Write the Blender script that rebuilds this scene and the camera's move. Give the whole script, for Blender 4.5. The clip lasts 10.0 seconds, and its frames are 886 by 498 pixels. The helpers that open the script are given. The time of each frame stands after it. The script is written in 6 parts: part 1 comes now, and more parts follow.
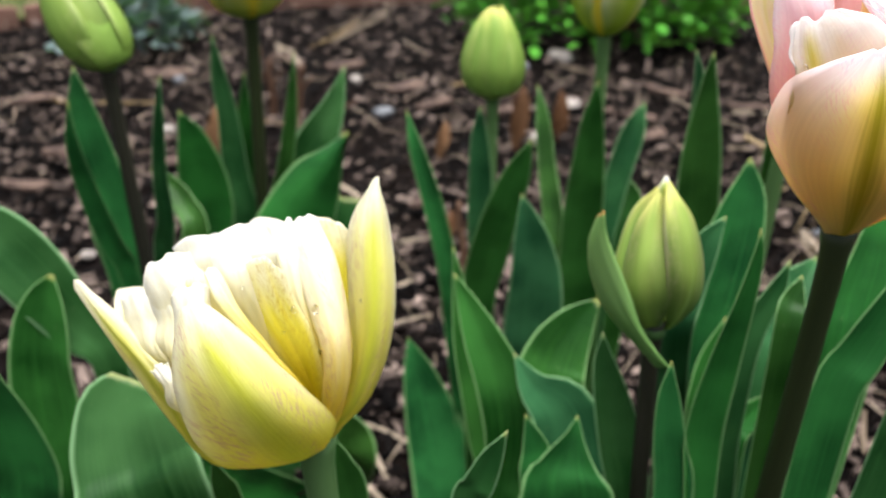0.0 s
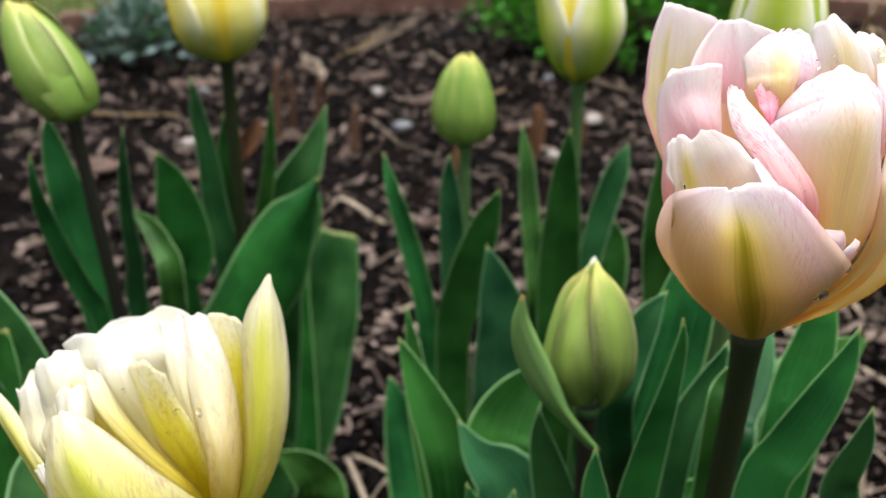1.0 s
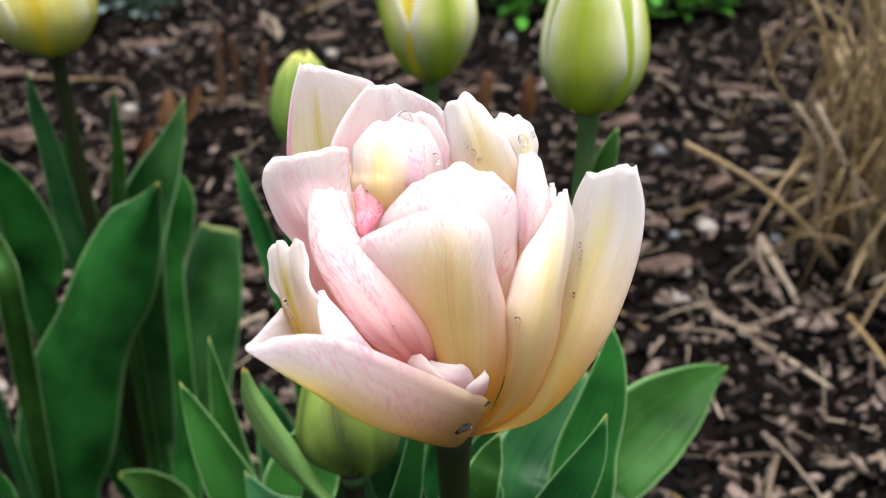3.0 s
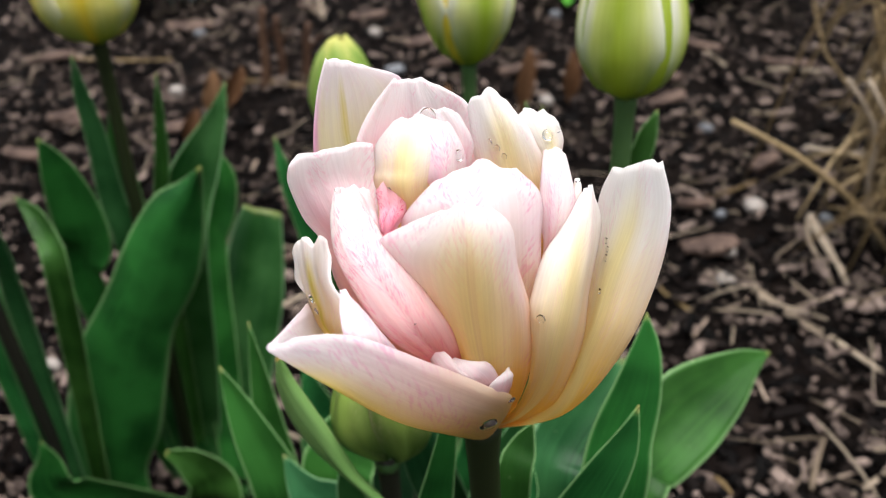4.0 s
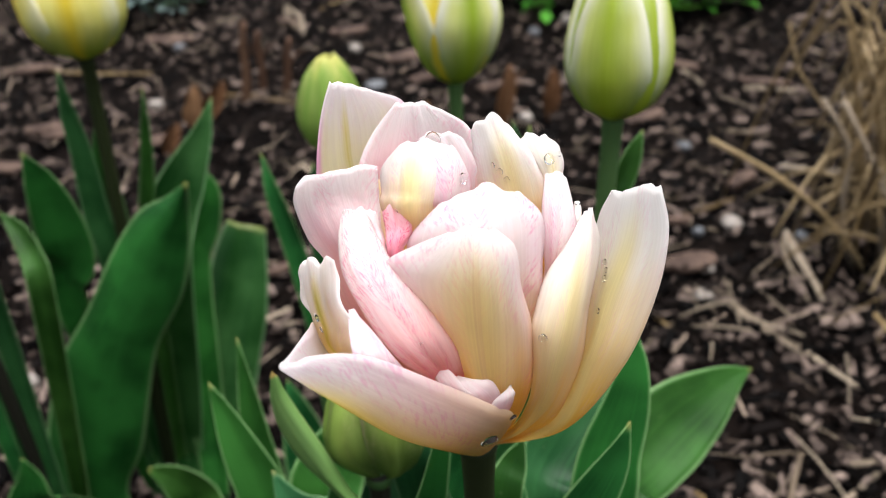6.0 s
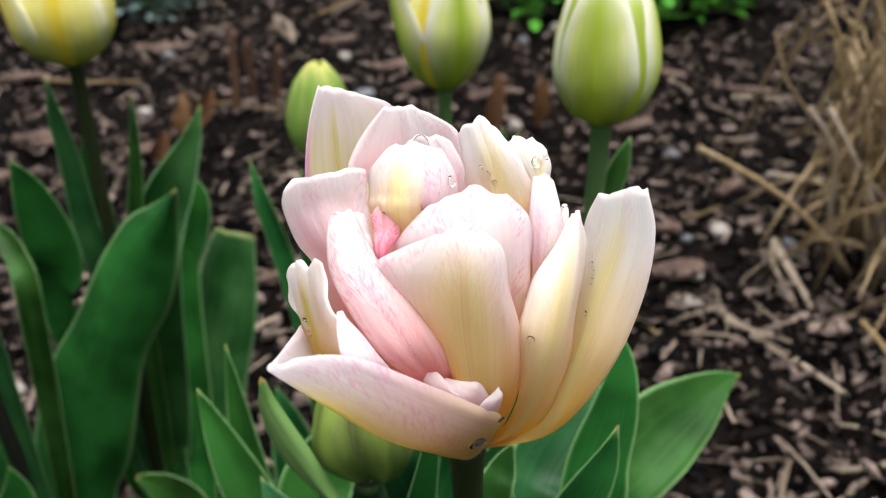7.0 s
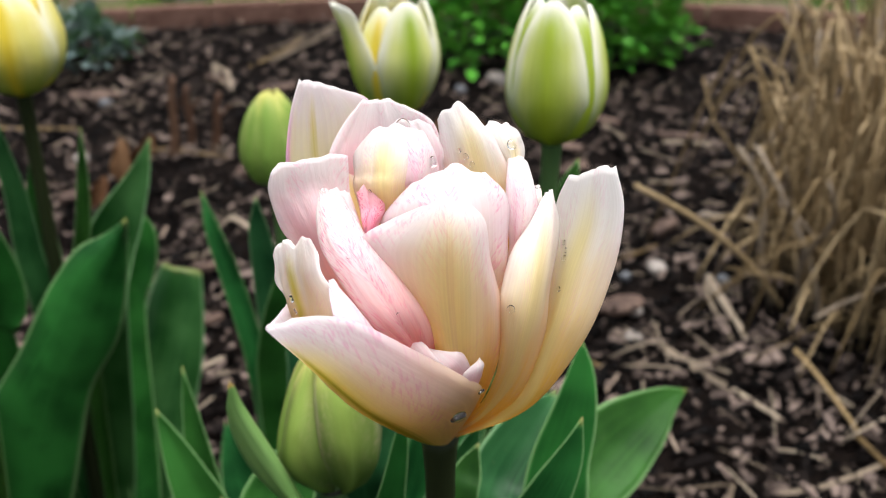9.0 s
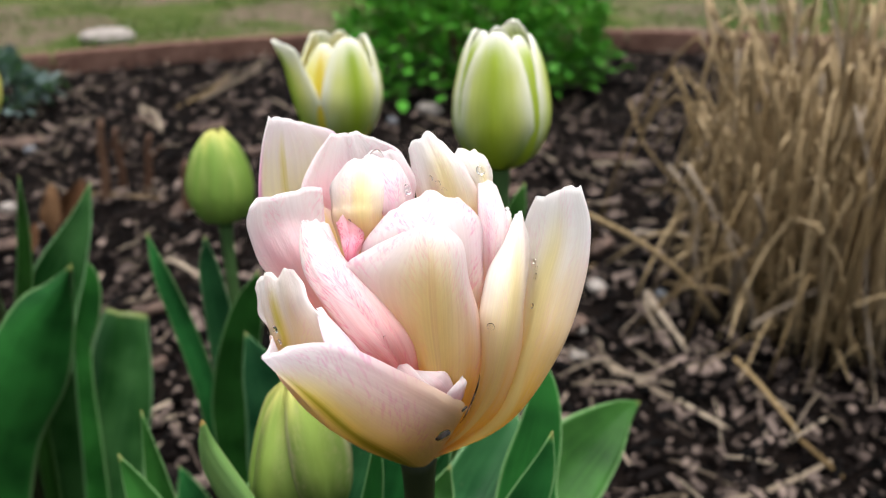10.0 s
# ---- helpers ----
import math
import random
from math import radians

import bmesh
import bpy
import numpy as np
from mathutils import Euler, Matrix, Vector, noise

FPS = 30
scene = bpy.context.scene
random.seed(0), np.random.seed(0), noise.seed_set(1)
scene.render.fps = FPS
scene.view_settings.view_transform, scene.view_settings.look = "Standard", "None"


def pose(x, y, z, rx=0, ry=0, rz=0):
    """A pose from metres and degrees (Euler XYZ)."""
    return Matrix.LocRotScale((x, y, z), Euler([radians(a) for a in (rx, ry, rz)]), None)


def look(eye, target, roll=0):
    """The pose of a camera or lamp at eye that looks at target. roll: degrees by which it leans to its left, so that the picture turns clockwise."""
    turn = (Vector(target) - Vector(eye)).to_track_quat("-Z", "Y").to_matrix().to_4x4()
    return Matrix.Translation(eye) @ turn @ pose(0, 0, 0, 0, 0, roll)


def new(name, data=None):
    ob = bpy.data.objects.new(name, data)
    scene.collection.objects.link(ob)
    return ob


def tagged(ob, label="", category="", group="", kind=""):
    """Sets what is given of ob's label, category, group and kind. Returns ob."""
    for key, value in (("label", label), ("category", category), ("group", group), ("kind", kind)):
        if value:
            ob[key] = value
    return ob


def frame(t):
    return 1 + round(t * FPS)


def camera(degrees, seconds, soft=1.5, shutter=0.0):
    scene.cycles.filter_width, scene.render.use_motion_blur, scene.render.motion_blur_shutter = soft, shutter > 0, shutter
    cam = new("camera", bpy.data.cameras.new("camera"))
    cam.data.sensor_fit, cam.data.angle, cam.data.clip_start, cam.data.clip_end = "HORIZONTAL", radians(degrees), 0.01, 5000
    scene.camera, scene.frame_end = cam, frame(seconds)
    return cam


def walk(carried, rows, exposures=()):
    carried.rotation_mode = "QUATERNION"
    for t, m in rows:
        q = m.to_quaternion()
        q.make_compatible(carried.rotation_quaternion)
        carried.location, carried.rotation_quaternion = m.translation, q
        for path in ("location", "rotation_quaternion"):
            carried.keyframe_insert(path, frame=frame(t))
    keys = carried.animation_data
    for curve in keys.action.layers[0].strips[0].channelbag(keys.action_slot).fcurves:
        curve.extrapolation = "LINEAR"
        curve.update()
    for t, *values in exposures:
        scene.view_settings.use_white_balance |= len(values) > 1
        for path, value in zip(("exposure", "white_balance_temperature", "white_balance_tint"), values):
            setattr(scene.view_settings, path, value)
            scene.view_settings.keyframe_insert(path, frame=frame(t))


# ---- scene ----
cam = camera(52.40, 10.0, soft=1.1)
PATH = [
    (0, (-0.14109, -0.22263, 0.50886), (-0.1033, 1.5739, -0.3693), -0.341),
    (0.5, (-0.11458, -0.21300, 0.52124), (-0.1217, 1.5756, -0.3736), -0.872),
    (1, (-0.09495, -0.20445, 0.53437), (-0.1509, 1.5899, -0.3472), -0.910),
    (1.5, (-0.07125, -0.19204, 0.54047), (-0.1729, 1.5918, -0.3583), -1.321),
    (2, (-0.04169, -0.17481, 0.54822), (-0.0803, 1.5986, -0.3757), -0.327),
    (3.3, (0.00281, -0.14583, 0.54882), (-0.0847, 1.5851, -0.4493), -1.739),
    (3.5, (0.00370, -0.14566, 0.55067), (-0.1074, 1.5788, -0.4562), -2.165),
    (4, (0.00276, -0.14558, 0.55169), (-0.1643, 1.5638, -0.4731), -2.931),
    (4.5, (0.00156, -0.14724, 0.55477), (-0.1018, 1.5703, -0.4648), -1.696),
    (5, (-0.00001, -0.14855, 0.55528), (-0.1330, 1.5799, -0.4421), -2.199),
    (6.5, (-0.00294, -0.14922, 0.55519), (-0.1094, 1.5799, -0.4443), -1.644),
    (7, (-0.00213, -0.15026, 0.55444), (-0.0948, 1.5892, -0.4282), -1.500),
    (7.5, (0.00063, -0.15367, 0.55091), (-0.0523, 1.6003, -0.4086), -1.188),
    (8, (-0.00348, -0.15778, 0.54893), (-0.0703, 1.6268, -0.3515), -1.339),
    (8.5, (-0.00574, -0.16199, 0.54626), (-0.0273, 1.6229, -0.3558), -0.450),
    (9, (-0.01187, -0.16637, 0.54469), (0.0383, 1.6288, -0.3355), -0.039),
    (9.5, (-0.01933, -0.16758, 0.54512), (0.0892, 1.6431, -0.2974), -0.726),
    (10, (-0.02177, -0.17323, 0.54679), (0.1752, 1.6399, -0.2740), -1.105),
]
EXPOSURES = [(0.0, 1.60), (0.5, 1.12), (1.0, 1.22), (1.5, 1.52), (2.0, 1.62), (2.3, 1.52), (3.4, 1.09), (7.0, 1.09), (10.0, 1.09)]
walk(cam, [(t, look(eye, target, roll)) for t, eye, target, roll in PATH], EXPOSURES)
cam.data.dof.use_dof = True
cam.data.dof.focus_distance = 0.194
cam.data.dof.aperture_fstop = 18.0

# ---- world and light: bright overcast spring day ----
world = bpy.data.worlds.new("overcast_sky")
scene.world = world
world.use_nodes = True
wn = world.node_tree
wn.nodes.clear()
w_out = wn.nodes.new("ShaderNodeOutputWorld")
w_bg = wn.nodes.new("ShaderNodeBackground")
w_sky = wn.nodes.new("ShaderNodeTexSky")
w_sky.sky_type = "NISHITA"
w_sky.sun_disc = False
w_sky.sun_elevation = radians(83)
w_sky.sun_rotation = radians(113)
w_sky.dust_density = 4.0
w_sky.air_density = 1.0
w_hsv = wn.nodes.new("ShaderNodeHueSaturation")
w_hsv.inputs["Saturation"].default_value = 0.42
wn.links.new(w_sky.outputs[0], w_hsv.inputs["Color"])
wn.links.new(w_hsv.outputs[0], w_bg.inputs[0])
w_bg.inputs[1].default_value = 0.09
wn.links.new(w_bg.outputs[0], w_out.inputs[0])

sun_data = bpy.data.lights.new("sun", "SUN")
sun_data.energy = 2.8
sun_data.angle = radians(60)
sun_data.color = (1.0, 0.978, 0.975)
sun = new("sun", sun_data)
sun.matrix_world = look((0.35, -0.15, 3.2), (0, 0, 0))


# ---- mesh helpers ----
def mesh_from(name, verts, faces, uvs=None, smooth=True):
    me = bpy.data.meshes.new(name)
    me.from_pydata([tuple(v) for v in verts], [], faces)
    if uvs is not None:
        layer = me.uv_layers.new(name="UVMap")
        idx = np.empty(len(me.loops), dtype=np.int32)
        me.loops.foreach_get("vertex_index", idx)
        layer.data.foreach_set("uv", np.asarray(uvs, dtype=np.float32)[idx].ravel())
    me.polygons.foreach_set("use_smooth", [smooth] * len(me.polygons))
    me.update()
    return me


def part(name, me, material, parent=None, label=""):
    """One mesh object under a thing; its vertices are given in the thing's own frame."""
    ob = new(name, me)
    if material is not None and not me.materials:
        me.materials.append(material)
    ob.parent = parent
    return tagged(ob, label) if label else ob


def thing(name, at, label, category, group=""):
    ob = new(name)
    ob.empty_display_size = 0.02
    ob.location = at
    return tagged(ob, label, category, group)


def spline(rows, n):
    """Smooth samples through the rows (any number of columns)."""
    p = np.asarray(rows, dtype=float)
    k = len(p)
    d = np.linalg.norm(np.diff(p[:, :3], axis=0), axis=1)
    s = np.concatenate([[0], np.cumsum(np.sqrt(d * d.max() + 1e-12))])
    s /= s[-1]
    m = np.zeros_like(p)
    for i in range(k):
        a, b = max(i - 1, 0), min(i + 1, k - 1)
        m[i] = (p[b] - p[a]) / (s[b] - s[a])
    out = []
    for t in np.linspace(0, 1, n):
        i = min(int(np.searchsorted(s, t, side="right")) - 1, k - 2)
        h = s[i + 1] - s[i]
        x = (t - s[i]) / h
        out.append((2 * x**3 - 3 * x**2 + 1) * p[i] + (x**3 - 2 * x**2 + x) * h * m[i]
                   + (-2 * x**3 + 3 * x**2) * p[i + 1] + (x**3 - x**2) * h * m[i + 1])
    return np.array(out)


def shell(grid, thick):
    """A closed thin sheet from a grid of points (n x m x 3)."""
    n, m, _ = grid.shape
    du = np.gradient(grid, axis=0)
    dv = np.gradient(grid, axis=1)
    nor = np.cross(du, dv)
    ln = np.linalg.norm(nor, axis=2, keepdims=True)
    nor = nor / np.maximum(ln, 1e-9)
    edge = 1 - np.abs(np.linspace(-1, 1, m)) ** 4 * 0.75
    off = nor * (thick / 2) * edge[None, :, None]
    verts = np.concatenate([(grid + off).reshape(-1, 3), (grid - off).reshape(-1, 3)])
    uu, vv = np.meshgrid(np.linspace(0, 1, n), np.linspace(0, 1, m), indexing="ij")
    uv = np.stack([vv, uu], axis=2).reshape(-1, 2)
    uvs = np.concatenate([uv, uv])
    faces = []
    o = n * m
    for i in range(n - 1):
        for j in range(m - 1):
            a, b, c, d = i * m + j, i * m + j + 1, (i + 1) * m + j + 1, (i + 1) * m + j
            faces.append((a, d, c, b))
            faces.append((o + a, o + b, o + c, o + d))
        for j, flip in ((0, False), (m - 1, True)):
            a, d = i * m + j, (i + 1) * m + j
            q = (a, o + a, o + d, d)
            faces.append(q[::-1] if flip else q)
    for j in range(m - 1):
        for i, flip in ((0, True), (n - 1, False)):
            a, b = i * m + j, i * m + j + 1
            q = (a, o + a, o + b, b)
            faces.append(q[::-1] if flip else q)
    return verts, faces, uvs


def blade(rows, face, cup, n=26, m=11, thick=0.0009, ruffle=0.0, seed=0, twist=(0, 0), roll_edge=0.0, notch=0.0, blunt=0.0, skew=0.0, rigid=False):
    """A leaf or petal: rows of x, y, z, full width from tip to foot; face: the way its inner side looks; cup: half the angle
    (radians) through which its cross-section bends towards that side."""
    c = spline(rows, n)
    pts, wid = c[:, :3], np.maximum(c[:, 3], 0.0003)
    if blunt:
        run = np.concatenate([[0], np.cumsum(np.linalg.norm(np.diff(pts, axis=0), axis=1))])
        run = np.minimum(run / (blunt * run[-1]), 1.0)
        wid = np.maximum(wid * np.sqrt(np.maximum(1 - (1 - run) ** 2, 0)), 0.0006)
    tan = np.gradient(pts, axis=0)
    tan /= np.linalg.norm(tan, axis=1, keepdims=True)
    f = np.array(face, dtype=float) if np.ndim(face) == 1 else None
    v = np.linspace(-1, 1, m)
    chord = (pts[-1] - pts[0]) / np.linalg.norm(pts[-1] - pts[0])
    grid = np.zeros((n, m, 3))
    rs = np.random.RandomState(seed)
    ph = rs.uniform(0, 6.28, 6)
    for i in range(n):
        u = i / (n - 1)
        ff = f if f is not None else np.asarray(face)[i]
        along = chord if rigid else tan[i]
        nn = ff - along * (ff @ along)
        nn /= np.linalg.norm(nn) + 1e-9
        a = math.radians(twist[0] + (twist[1] - twist[0]) * u)
        side = np.cross(along, nn)
        nn, side = nn * math.cos(a) + side * math.sin(a), side * math.cos(a) - nn * math.sin(a)
        ang = max(cup, 1e-3)
        k = wid[i] / 2 * (ang / max(math.sin(ang), 0.3) if ang < 1.4 else ang)
        x = k / ang * np.sin(ang * v)
        z = k / ang * (1 - np.cos(ang * v))
        if roll_edge:
            z = z - roll_edge * wid[i] * np.maximum(np.abs(v) - 0.7, 0) ** 2 * 4
        wav = ruffle * wid[i] * np.abs(v) ** 2 * (np.sin(9 * u + ph[0] + 1.5 * v) * 0.6 + np.sin(17 * u + ph[1] - 2 * v) * 0.4 + np.sin(31 * u + ph[2] + v) * 0.25)
        dent = notch * wid[i] * np.exp(-(v / 0.16) ** 2)
        lop = 1 + skew * np.sign(v)
        grid[i] = pts[i] + np.outer(x * lop, side) + np.outer(z * lop + wav - dent, nn)
    return grid


def tube(rows, sides=10, n=14, cap=True):
    """A round bar along rows of x, y, z, radius."""
    c = spline(rows, n)
    pts, rad = c[:, :3], np.maximum(c[:, 3], 1e-5)
    tan = np.gradient(pts, axis=0)
    tan /= np.linalg.norm(tan, axis=1, keepdims=True)
    ref = np.array((1.0, 0.013, 0.021)) if abs(tan[0][0]) < 0.8 else np.array((0.0, 1.0, 0.02))
    verts, faces, uvs = [], [], []
    for i in range(n):
        a = np.cross(tan[i], ref)
        a /= np.linalg.norm(a)
        b = np.cross(tan[i], a)
        for j in range(sides):
            t = 2 * math.pi * j / sides
            verts.append(pts[i] + rad[i] * (math.cos(t) * a + math.sin(t) * b))
            uvs.append((j / sides, i / (n - 1)))
    for i in range(n - 1):
        for j in range(sides):
            k = (j + 1) % sides
            faces.append((i * sides + j, i * sides + k, (i + 1) * sides + k, (i + 1) * sides + j))
    if cap:
        faces.append(tuple(range(sides))[::-1])
        faces.append(tuple((n - 1) * sides + j for j in range(sides)))
    return np.array(verts), faces, uvs


# ---- materials ----
class Nodes:
    """Short hand for node materials."""

    def __init__(self, name):
        self.mat = bpy.data.materials.new(name)
        self.mat.use_nodes = True
        self.t = self.mat.node_tree
        self.t.nodes.clear()
        self.out = self.t.nodes.new("ShaderNodeOutputMaterial")

    def add(self, kind, **inputs):
        nd = self.t.nodes.new(kind)
        for k, v in inputs.items():
            self.put(nd.inputs[k.replace("_", " ")], v)
        return nd

    def put(self, socket, v):
        if isinstance(v, bpy.types.NodeSocket):
            self.t.links.new(v, socket)
        elif isinstance(v, tuple) and len(v) == 3 and socket.type == "RGBA":
            socket.default_value = (*v, 1)
        else:
            socket.default_value = v

    def math(self, op, a, b=0.0, c=None, clamp=False):
        nd = self.t.nodes.new("ShaderNodeMath")
        nd.operation, nd.use_clamp = op, clamp
        self.put(nd.inputs[0], a)
        self.put(nd.inputs[1], b)
        if c is not None:
            self.put(nd.inputs[2], c)
        return nd.outputs[0]

    def step(self, x, lo, hi):
        nd = self.t.nodes.new("ShaderNodeMapRange")
        nd.interpolation_type = "SMOOTHSTEP"
        self.put(nd.inputs[0], x)
        nd.inputs[1].default_value, nd.inputs[2].default_value = lo, hi
        return nd.outputs[0]

    def mix(self, f, a, b):
        nd = self.t.nodes.new("ShaderNodeMix")
        nd.data_type = "RGBA"
        self.put(nd.inputs[0], f)
        self.put(nd.inputs[6], a)
        self.put(nd.inputs[7], b)
        return nd.outputs[2]

    def noise(self, vec, scale, detail=3.0, rough=0.5):
        nd = self.t.nodes.new("ShaderNodeTexNoise")
        if vec is not None:
            self.put(nd.inputs["Vector"], vec)
        nd.inputs["Scale"].default_value, nd.inputs["Detail"].default_value, nd.inputs["Roughness"].default_value = scale, detail, rough
        return nd.outputs["Fac"]

    def uv(self):
        nd = self.t.nodes.new("ShaderNodeUVMap")
        sep = self.t.nodes.new("ShaderNodeSeparateXYZ")
        self.t.links.new(nd.outputs[0], sep.inputs[0])
        return nd.outputs[0], sep.outputs[0], sep.outputs[1]

    def scaled(self, vec, x, y, z=1.0, shift=None):
        nd = self.t.nodes.new("ShaderNodeMapping")
        self.put(nd.inputs["Vector"], vec)
        nd.inputs["Scale"].default_value = (x, y, z)
        if shift is not None:
            self.put(nd.inputs["Location"], shift)
        return nd.outputs[0]

    def coords(self):
        return self.t.nodes.new("ShaderNodeTexCoord").outputs["Object"]

    def random(self):
        return self.t.nodes.new("ShaderNodeObjectInfo").outputs["Random"]

    def island(self):
        return self.t.nodes.new("ShaderNodeNewGeometry").outputs["Random Per Island"]

    def bump(self, h, strength, dist):
        nd = self.t.nodes.new("ShaderNodeBump")
        nd.inputs["Strength"].default_value, nd.inputs["Distance"].default_value = strength, dist
        self.put(nd.inputs["Height"], h)
        return nd.outputs[0]

    def finish(self, colour, rough, normal=None, translucent=0.0, lit=None, spec=0.5):
        b = self.add("ShaderNodeBsdfPrincipled", Base_Color=colour, Roughness=rough)
        b.inputs["Specular IOR Level"].default_value = spec
        if normal is not None:
            self.put(b.inputs["Normal"], normal)
        res = b.outputs[0]
        if translucent:
            tr = self.add("ShaderNodeBsdfTranslucent", Color=lit if lit is not None else colour)
            mx = self.t.nodes.new("ShaderNodeMixShader")
            mx.inputs[0].default_value = translucent
            self.t.links.new(res, mx.inputs[1])
            self.t.links.new(tr.outputs[0], mx.inputs[2])
            res = mx.outputs[0]
        self.t.links.new(res, self.out.inputs[0])
        return self.mat


def petal_material(name, foot, body, rim, flame=None, streak=None, flame_width=0.12, rim_from=0.55, tip=None, streak_amount=0.6, translucent=0.6, blush=0.5, foot_from=0.36, flush=None, glow=None, glow_width=0.5, streak_cover=0.40):
    """Petal colours by the sheet's own length (v: 0 tip, 1 foot) and width (u)."""
    s = Nodes(name)
    uv, u, v = s.uv()
    rnd = s.random()
    own = s.t.nodes.new("ShaderNodeCombineXYZ")
    s.put(own.inputs[0], s.math("MULTIPLY", rnd, 37.0))
    s.put(own.inputs[1], s.math("MULTIPLY", rnd, 91.0))
    at = own.outputs[0]
    across = s.math("ABSOLUTE", s.math("MULTIPLY_ADD", u, 2.0, -1.0))
    wob = s.noise(s.scaled(uv, 5, 3, 1, at), 1.3, 3)
    soft = s.math("ADD", across, s.math("MULTIPLY_ADD", wob, 0.6, -0.3))
    col = s.mix(s.step(soft, rim_from, 1.05), body, rim)
    patch = s.step(s.noise(s.scaled(uv, 2.0, 1.6, 1, at), 1.2, 2), 0.45, 0.72)
    col = s.mix(s.math("MULTIPLY", patch, blush), col, flush or rim)
    if tip:
        col = s.mix(s.step(s.math("ADD", v, s.math("MULTIPLY_ADD", wob, 0.3, -0.15)), 0.34, 0.02), col, tip)
    footed = s.math("ADD", v, s.math("MULTIPLY_ADD", wob, 0.3, -0.15))
    col = s.mix(s.step(footed, foot_from - 0.12, foot_from + 0.45), col, foot)
    if streak:
        slant = s.t.nodes.new("ShaderNodeCombineXYZ")
        s.put(slant.inputs[0], s.math("MULTIPLY", u, 20.0))
        s.put(slant.inputs[1], s.math("MULTIPLY", s.math("ADD", v, s.math("MULTIPLY", across, 0.28)), 70.0))
        s.put(slant.inputs[2], s.math("MULTIPLY", rnd, 53.0))
        fine = s.noise(slant.outputs[0], 1.0, 2)
        band = s.math("MULTIPLY", s.step(fine, 0.46, 0.68), s.step(s.noise(s.scaled(uv, 2.6, 2.0, 1, at), 1.5, 2), streak_cover, streak_cover + 0.26))
        col = s.mix(s.math("MULTIPLY", band, streak_amount), col, streak)
    veins = s.noise(s.scaled(uv, 55, 1.6, 1, at), 1.0, 3)
    if glow:
        broad = s.step(s.math("ADD", across, s.math("MULTIPLY_ADD", wob, 0.5, -0.25)), glow_width, 0.02)
        col = s.mix(s.math("MULTIPLY", broad, s.math("MULTIPLY", s.step(v, 0.0, 0.25), 0.8)), col, glow)
    if flame:
        lobe = s.math("MULTIPLY", s.step(s.math("ADD", across, s.math("MULTIPLY_ADD", veins, 0.16, -0.08)), flame_width * 3.4, -flame_width * 0.4),
                      s.step(v, 0.02, 0.22))
        col = s.mix(s.math("MULTIPLY", lobe, 0.95), col, flame)
    shade = s.mix(s.step(veins, 0.3, 0.75), (0.91, 0.905, 0.90), (0.97, 0.97, 0.97))
    mul = s.t.nodes.new("ShaderNodeMix")
    mul.data_type, mul.blend_type = "RGBA", "MULTIPLY"
    mul.inputs[0].default_value = 1.0
    s.put(mul.inputs[6], col)
    s.put(mul.inputs[7], shade)
    specks = s.step(s.noise(s.scaled(uv, 30, 45, 1, at), 1.0, 1), 0.80, 0.84)
    col = s.mix(s.math("MULTIPLY", specks, 0.3), mul.outputs[2], (0.45, 0.3, 0.18))
    nrm = s.bump(s.math("ADD", s.math("MULTIPLY", veins, 0.3), s.math("MULTIPLY", s.noise(s.scaled(uv, 7, 5, 1, at), 1.0, 3), 2.6)), 0.3, 0.0012)
    return s.finish(col, 0.42, nrm, translucent=translucent, lit=s.mix(0.08, col, (0.94, 0.935, 0.92)), spec=0.18)


def leaf_material(name, dark, light, rim=(0.22, 0.36, 0.13), tipcol=(0.30, 0.20, 0.06), translucent=0.12):
    s = Nodes(name)
    uv, u, v = s.uv()
    rnd = s.random()
    across = s.math("ABSOLUTE", s.math("MULTIPLY_ADD", u, 2.0, -1.0))
    big = s.noise(s.coords(), 22.0, 3)
    col = s.mix(s.step(big, 0.3, 0.72), dark, light)
    lines = s.noise(s.scaled(uv, 60, 0.9, 1), 1.0, 4)
    col = s.mix(s.math("MULTIPLY", s.step(lines, 0.42, 0.70), 0.6), col, light)
    hue = s.t.nodes.new("ShaderNodeHueSaturation")
    s.put(hue.inputs["Hue"], s.math("MULTIPLY_ADD", rnd, 0.05, 0.475))
    s.put(hue.inputs["Value"], s.math("MULTIPLY_ADD", rnd, 0.5, 0.8))
    s.put(hue.inputs["Color"], col)
    col = s.mix(s.math("MULTIPLY", s.step(across, 0.90, 0.98), 0.75), hue.outputs[0], rim)
    col = s.mix(s.step(s.math("ADD", v, s.math("MULTIPLY", s.noise(s.coords(), 300.0, 2), 0.02)), 0.035, 0.012), col, tipcol)
    spots = s.step(s.noise(s.coords(), 420.0, 1), 0.76, 0.8)
    col = s.mix(s.math("MULTIPLY", spots, 0.25), col, (0.2, 0.26, 0.12))
    nrm = s.bump(s.math("ADD", lines, s.math("MULTIPLY", s.noise(s.coords(), 90.0, 3), 0.8)), 0.18, 0.001)
    rough = s.math("MULTIPLY_ADD", big, 0.22, 0.27)
    return s.finish(col, rough, nrm, translucent=translucent, lit=(0.07, 0.21, 0.02), spec=0.13)


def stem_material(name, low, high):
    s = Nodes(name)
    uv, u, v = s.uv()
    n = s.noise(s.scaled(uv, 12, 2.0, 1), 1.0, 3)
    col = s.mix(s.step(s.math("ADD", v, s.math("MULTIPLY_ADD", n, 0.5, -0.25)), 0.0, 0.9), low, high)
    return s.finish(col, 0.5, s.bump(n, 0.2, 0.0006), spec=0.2)


